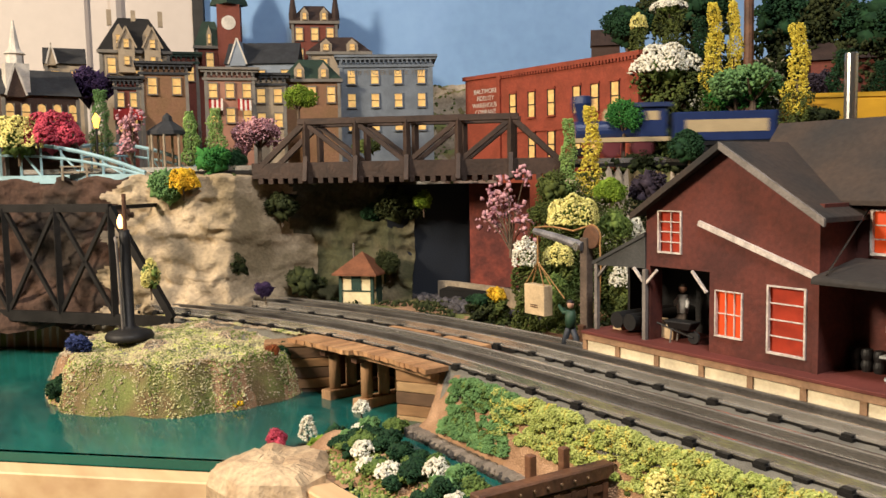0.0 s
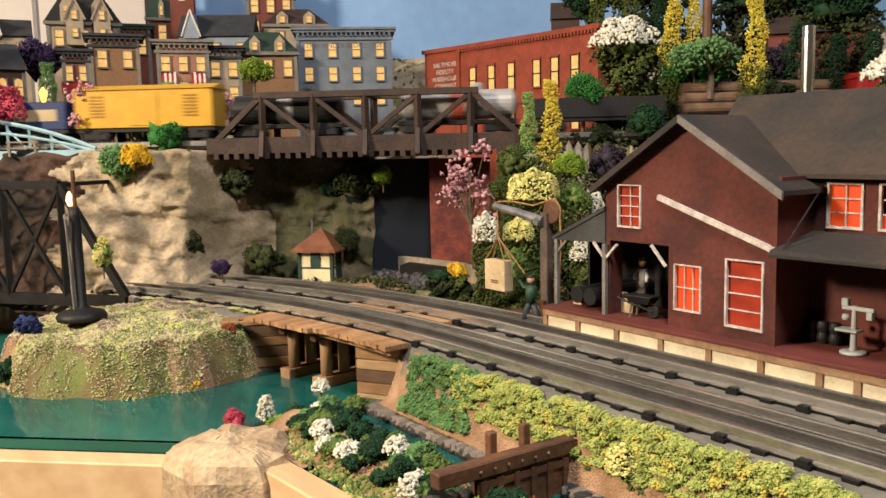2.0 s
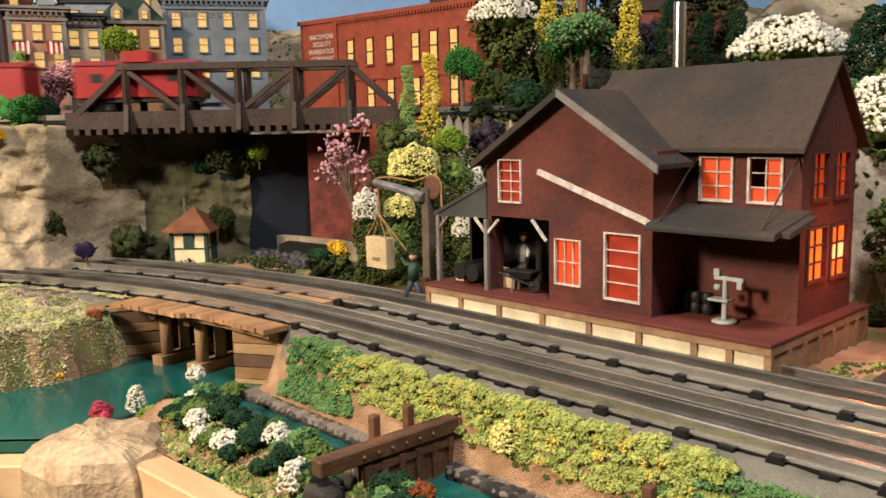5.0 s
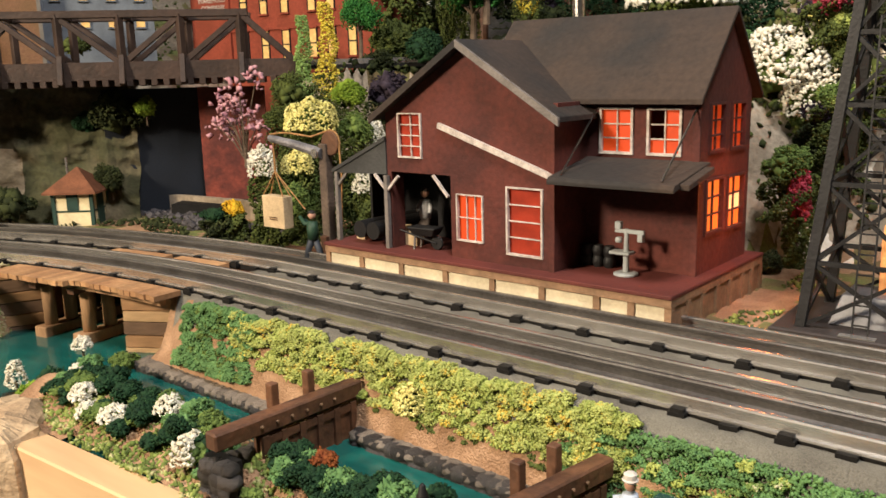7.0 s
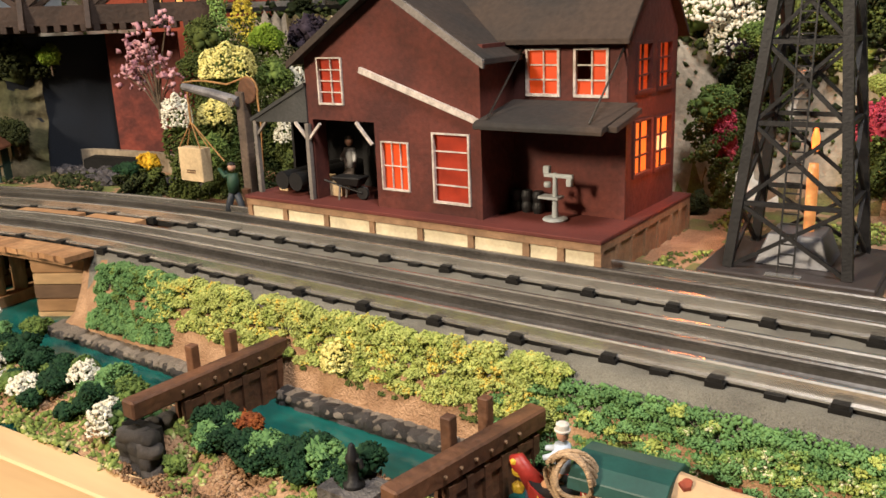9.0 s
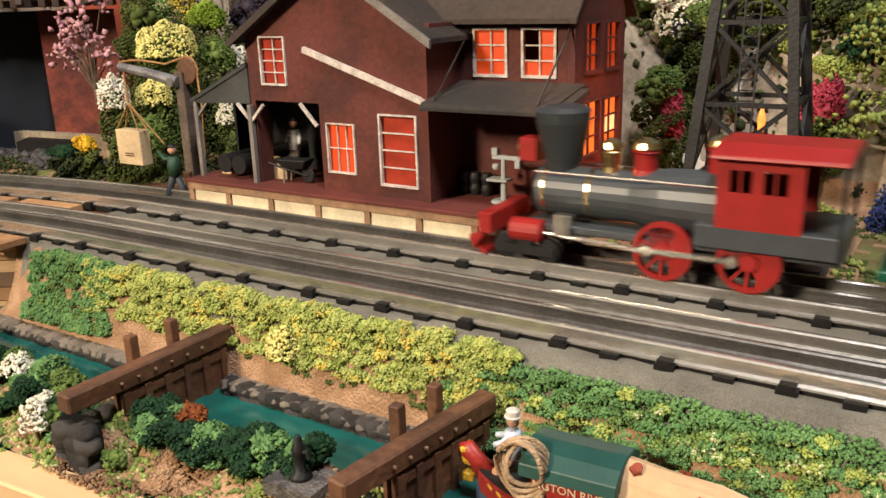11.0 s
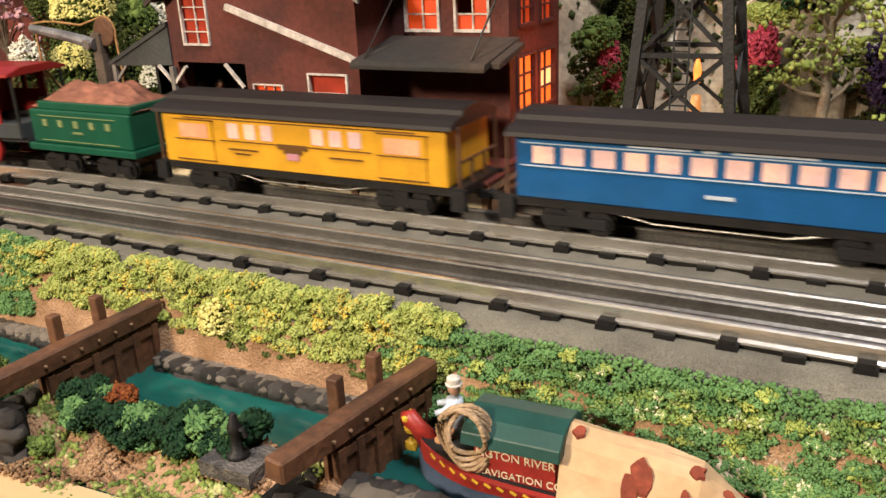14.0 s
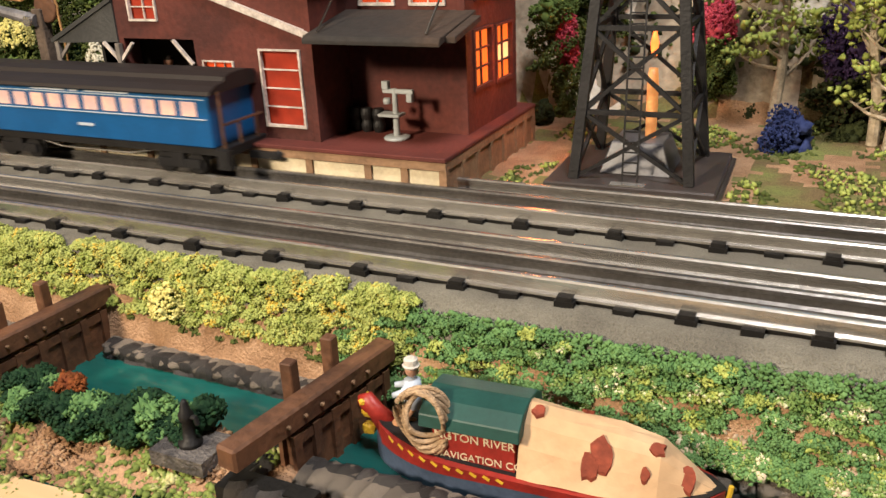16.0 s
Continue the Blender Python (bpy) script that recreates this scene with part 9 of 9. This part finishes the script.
    plant("ball", 0.0890, 0.2753, 0.0495, 0.0188, 0.0345, "sage", "green shrub on the rock slope", "shrub")
    plant("ball", 0.1778, 0.2864, 0.0324, 0.0126, 0.0434, "rose", "crimson flowering shrub behind the derrick", "shrub")
    plant("ball", 0.0902, 0.2441, -0.0075, 0.0087, 0.0269, "dark_olive", "dark shrub on the rock slope", "shrub")
    plant("ball", 0.2069, 0.2902, -0.0128, 0.0113, 0.0255, "dark_olive", "dark shrub on the rock slope", "shrub")
    plant("ball", 0.2620, 0.2860, 0.0080, 0.0230, 0.0850, "purple", "deep purple shrub on the layout hillside", "shrub")
    plant("ball", 0.2900, 0.2800, 0.0200, 0.0210, 0.0800, "purple", "deep purple shrub on the layout hillside", "shrub")
    plant("ball", 0.2360, 0.2273, -0.0159, 0.0190, 0.0440, "blue", "dark blue foam shrub on the layout hillside", "shrub")
    plant("ball", 0.2670, 0.2530, -0.0191, 0.0127, 0.0350, "dark_olive", "dark olive shrub on the layout hillside", "shrub")
    plant("ball", 0.2243, 0.2214, -0.0235, 0.0114, 0.0192, "yellow_green", "low yellow-green shrub on the layout hillside", "shrub")
    plant("ball", 0.2109, 0.2001, -0.0246, 0.0084, 0.0158, "olive", "low olive shrub on the layout hillside", "shrub")
    plant("ball", 0.2148, 0.3274, 0.0735, 0.0321, 0.0476, "dark_green", "dark green shrub on the rock slope", "shrub")
    plant("tree", -0.6396, 0.0356, 0.1460, 0.0306, 0.0666, "pink", "pink blossoming tree by the town", "tree")
    plant("ball", -0.6457, 0.0191, 0.1476, 0.0133, 0.0574, "pink", "pink blossoming shrub on the layout hillside", "shrub")
    plant("spire", -0.6444, -0.0407, 0.1469, 0.0130, 0.0579, "pale_green", "pale green spire shrub on the layout hillside", "tree")
    plant("spire", -0.6364, -0.0151, 0.1415, 0.0156, 0.0671, "pale_green", "pale green flowering spire shrub", "tree")
    plant("tree", -0.6409, 0.0852, 0.1944, 0.0231, 0.0523, "lime", "bright lime green tree by the bridge", "tree")
    plant("blossom", -0.7142, -0.1700, 0.1598, 0.0299, 0.0468, "rose", "crimson flowering bush beside the church", "shrub")
    plant("blossom", -0.7186, -0.2031, 0.1540, 0.0271, 0.0480, "cream", "cream flowering bush beside the church", "shrub")
    plant("spire", -0.7253, -0.1175, 0.1536, 0.0152, 0.0790, "green", "green conifer by the lamp", "tree")
    plant("ball", -0.8052, -0.1093, 0.2199, 0.0299, 0.0606, "purple", "purple-leaved tree among houses on the layout hillside", "tree")
    plant("sprig", -0.6699, -0.0978, 0.1491, 0.0184, 0.0488, "pink", "pale pink flower spray on the layout hillside", "shrub")
    plant("ball", -0.6032, -0.0785, 0.1037, 0.0297, 0.0468, "green", "green shrub with yellow flowers on the cliff edge", "shrub")
    plant("blossom", -0.5801, -0.0700, 0.1154, 0.0157, 0.0270, "gold", "yellow flowering shrub on the cliff edge", "shrub")
    plant("ball", -0.6003, -0.0336, 0.1292, 0.0263, 0.0448, "bright_green", "green grassy shrub on the cliff edge", "shrub")
    plant("ball", -0.6023, -0.0080, 0.1317, 0.0190, 0.0364, "dark_green", "dark green shrub on the cliff edge", "shrub")
    plant("ball", -0.5887, 0.1476, 0.1552, 0.0173, 0.0229, "olive", "olive shrub beyond the bridge", "shrub")
    plant("ball", -0.5663, 0.0307, 0.0841, 0.0248, 0.0406, "dark_olive", "dark olive creeper on the cliff", "shrub")
    plant("ball", -0.5114, 0.1427, 0.0761, 0.0310, 0.0542, "dark_olive", "dark olive creeper beside the tunnel", "shrub")
    plant("ball", -0.4800, 0.1564, 0.0919, 0.0133, 0.0272, "lime", "lime creeper over the tunnel mouth", "shrub")
    plant("ball", -0.5337, 0.1232, 0.0761, 0.0163, 0.0311, "dark_green", "dark creeper on the cliff", "shrub")
    plant("ball", -0.5556, -0.0258, 0.0208, 0.0193, 0.0440, "dark_olive", "dark olive shrub at the cliff foot", "shrub")
    plant("ball", -0.5304, 0.0384, 0.0058, 0.0266, 0.0359, "dark_olive", "dark olive shrub at the cliff foot", "shrub")
    plant("ball", -0.5179, -0.0102, 0.0089, 0.0129, 0.0218, "purple", "lilac shrub at the cliff foot", "shrub")
    plant("ball", -0.4905, 0.1188, 0.0239, 0.0169, 0.0362, "dark_olive", "dark shrub by the tunnel", "shrub")
    plant("ball", -0.3001, 0.1192, 0.0163, 0.0100, 0.0200, "gold", "yellow flowering shrub by the wall", "shrub")
    plant("ball", -0.3088, 0.1071, 0.0140, 0.0130, 0.0150, "dark_green", "dark green shrub by the wall", "shrub")
    plant("spire", -0.6935, -0.1674, 0.0039, 0.0161, 0.0368, "lime", "lime green shrub behind the iron bridge", "shrub")
    plant("ball", -0.4824, -0.1308, 0.0296, 0.0118, 0.0366, "cream", "pale dried shrub by the iron bridge", "shrub")
    plant("ball", -0.2466, 0.1383, 0.0113, 0.0163, 0.0500, "sage", "green shrub behind the crane", "shrub")
    plant("ball", -0.3685, -0.0597, -0.0265, 0.0126, 0.0265, "dark_green", "dark green shrub at the river bank", "shrub")
    plant("ball", -0.3620, -0.0660, -0.0190, 0.0071, 0.0174, "rust", "rust-red foam plant at the river bank", "shrub")
    plant("ball", -0.4470, -0.1995, -0.0110, 0.0121, 0.0215, "blue", "grey-blue foam plant at the river bank", "shrub")
    plant("ball", -0.4370, -0.2180, -0.0470, 0.0129, 0.0274, "dark_green", "dark green foam plant at the waterline", "shrub")
    plant("ball", -0.3417, -0.1050, -0.0490, 0.0058, 0.0096, "gold", "yellow foam plant at the waterline", "shrub")
    plant("ball", -0.2271, -0.1176, -0.0503, 0.0094, 0.0198, "rose", "crimson foam plant on the river bank", "shrub")
    plant("blossom", -0.2193, -0.0987, -0.0473, 0.0055, 0.0211, "white", "white flowers on the river bank", "shrub")
    plant("ball", -0.2019, -0.0847, -0.0569, 0.0139, 0.0342, "dark_green", "dark green foam shrub on the canal bank", "shrub")
    plant("ball", -0.2066, -0.0946, -0.0523, 0.0085, 0.0190, "lime", "lime foam plant on the canal bank", "shrub")
    plant("ball", -0.1664, -0.0806, -0.0586, 0.0125, 0.0272, "dark_green", "dark green foam shrub on the canal bank", "shrub")
    plant("ball", -0.1604, -0.0694, -0.0464, 0.0088, 0.0098, "gold", "orange-yellow flowers on the canal bank", "shrub")
    plant("blossom", -0.1466, -0.0859, -0.0515, 0.0057, 0.0157, "white", "white flowers on the canal bank", "shrub")
    plant("blossom", -0.1431, -0.0796, -0.0624, 0.0064, 0.0238, "white", "white flowers on the canal bank", "shrub")
    plant("ball", -0.1407, -0.0962, -0.0578, 0.0049, 0.0154, "rose", "dusty red flowers on the canal bank", "shrub")
    plant("ball", -0.1181, -0.0571, -0.0596, 0.0084, 0.0224, "dark_green", "dark green foam shrub on the canal bank", "shrub")
    plant("blossom", -0.2395, -0.0478, -0.0396, 0.0058, 0.0103, "white", "white flowers in the water", "shrub")
    plant("ball", -0.2108, -0.0366, -0.0510, 0.0097, 0.0181, "sage", "round green plant at the canal mouth", "shrub")
    plant("blossom", -0.0476, -0.0995, -0.0438, 0.0055, 0.0162, "white", "white flower head on the canal bank", "shrub")
    plant("blossom", 0.0190, -0.0180, -0.0290, 0.0095, 0.0170, "cream", "cream flowering tuft in the hedge", "shrub")
    plant("blossom", 0.1655, 0.0215, -0.0530, 0.0083, 0.0215, "white", "white flowering bush beside the boat", "shrub")
    plant("ball", 0.0847, -0.0155, -0.0496, 0.0042, 0.0126, "lime", "pale green tuft on the canal bank", "shrub")
    plant("ball", 0.0829, -0.0762, -0.0513, 0.0041, 0.0110, "lime", "pale green tuft beside the lock", "shrub")
    plant("blossom", 0.1329, -0.0492, -0.0657, 0.0045, 0.0066, "gold", "yellow flowers on the canal bank", "shrub")
    plant("ball", 0.2441, 0.0174, -0.0291, 0.0105, 0.0098, "turf", "pale flowering tuft on the bank", "shrub")
    plant("ball", 0.2716, -0.0072, -0.0424, 0.0060, 0.0082, "white_mix", "flowering tuft on the bank", "shrub")
    plant("ball", 0.0980, 0.2700, 0.0180, 0.0095, 0.0560, "rose", "crimson flowering creeper beside the steel tower", "shrub")
    plant("ball", 0.1890, 0.2800, 0.0370, 0.0110, 0.0480, "rose", "crimson flowering creeper on the pale rock", "shrub")
    plant("ball", 0.0160, -0.0710, -0.0360, 0.0070, 0.0120, "rust", "rust-red foam plant on the canal bank", "shrub")
    birch(0.2227, 0.2715, -0.0054, 0.1152, 0.0060, "yellow_green", 1)
    birch(0.2773, 0.2428, -0.0201, 0.1266, -0.0120, "yellow_green", 2)
    birch(0.2587, 0.3030, -0.0125, 0.1111, 0.0100, "yellow_green", 5)
    birch(0.2832, 0.2326, -0.0213, 0.1280, 0.0040, "yellow_green", 9)


placed_plants()


motions()
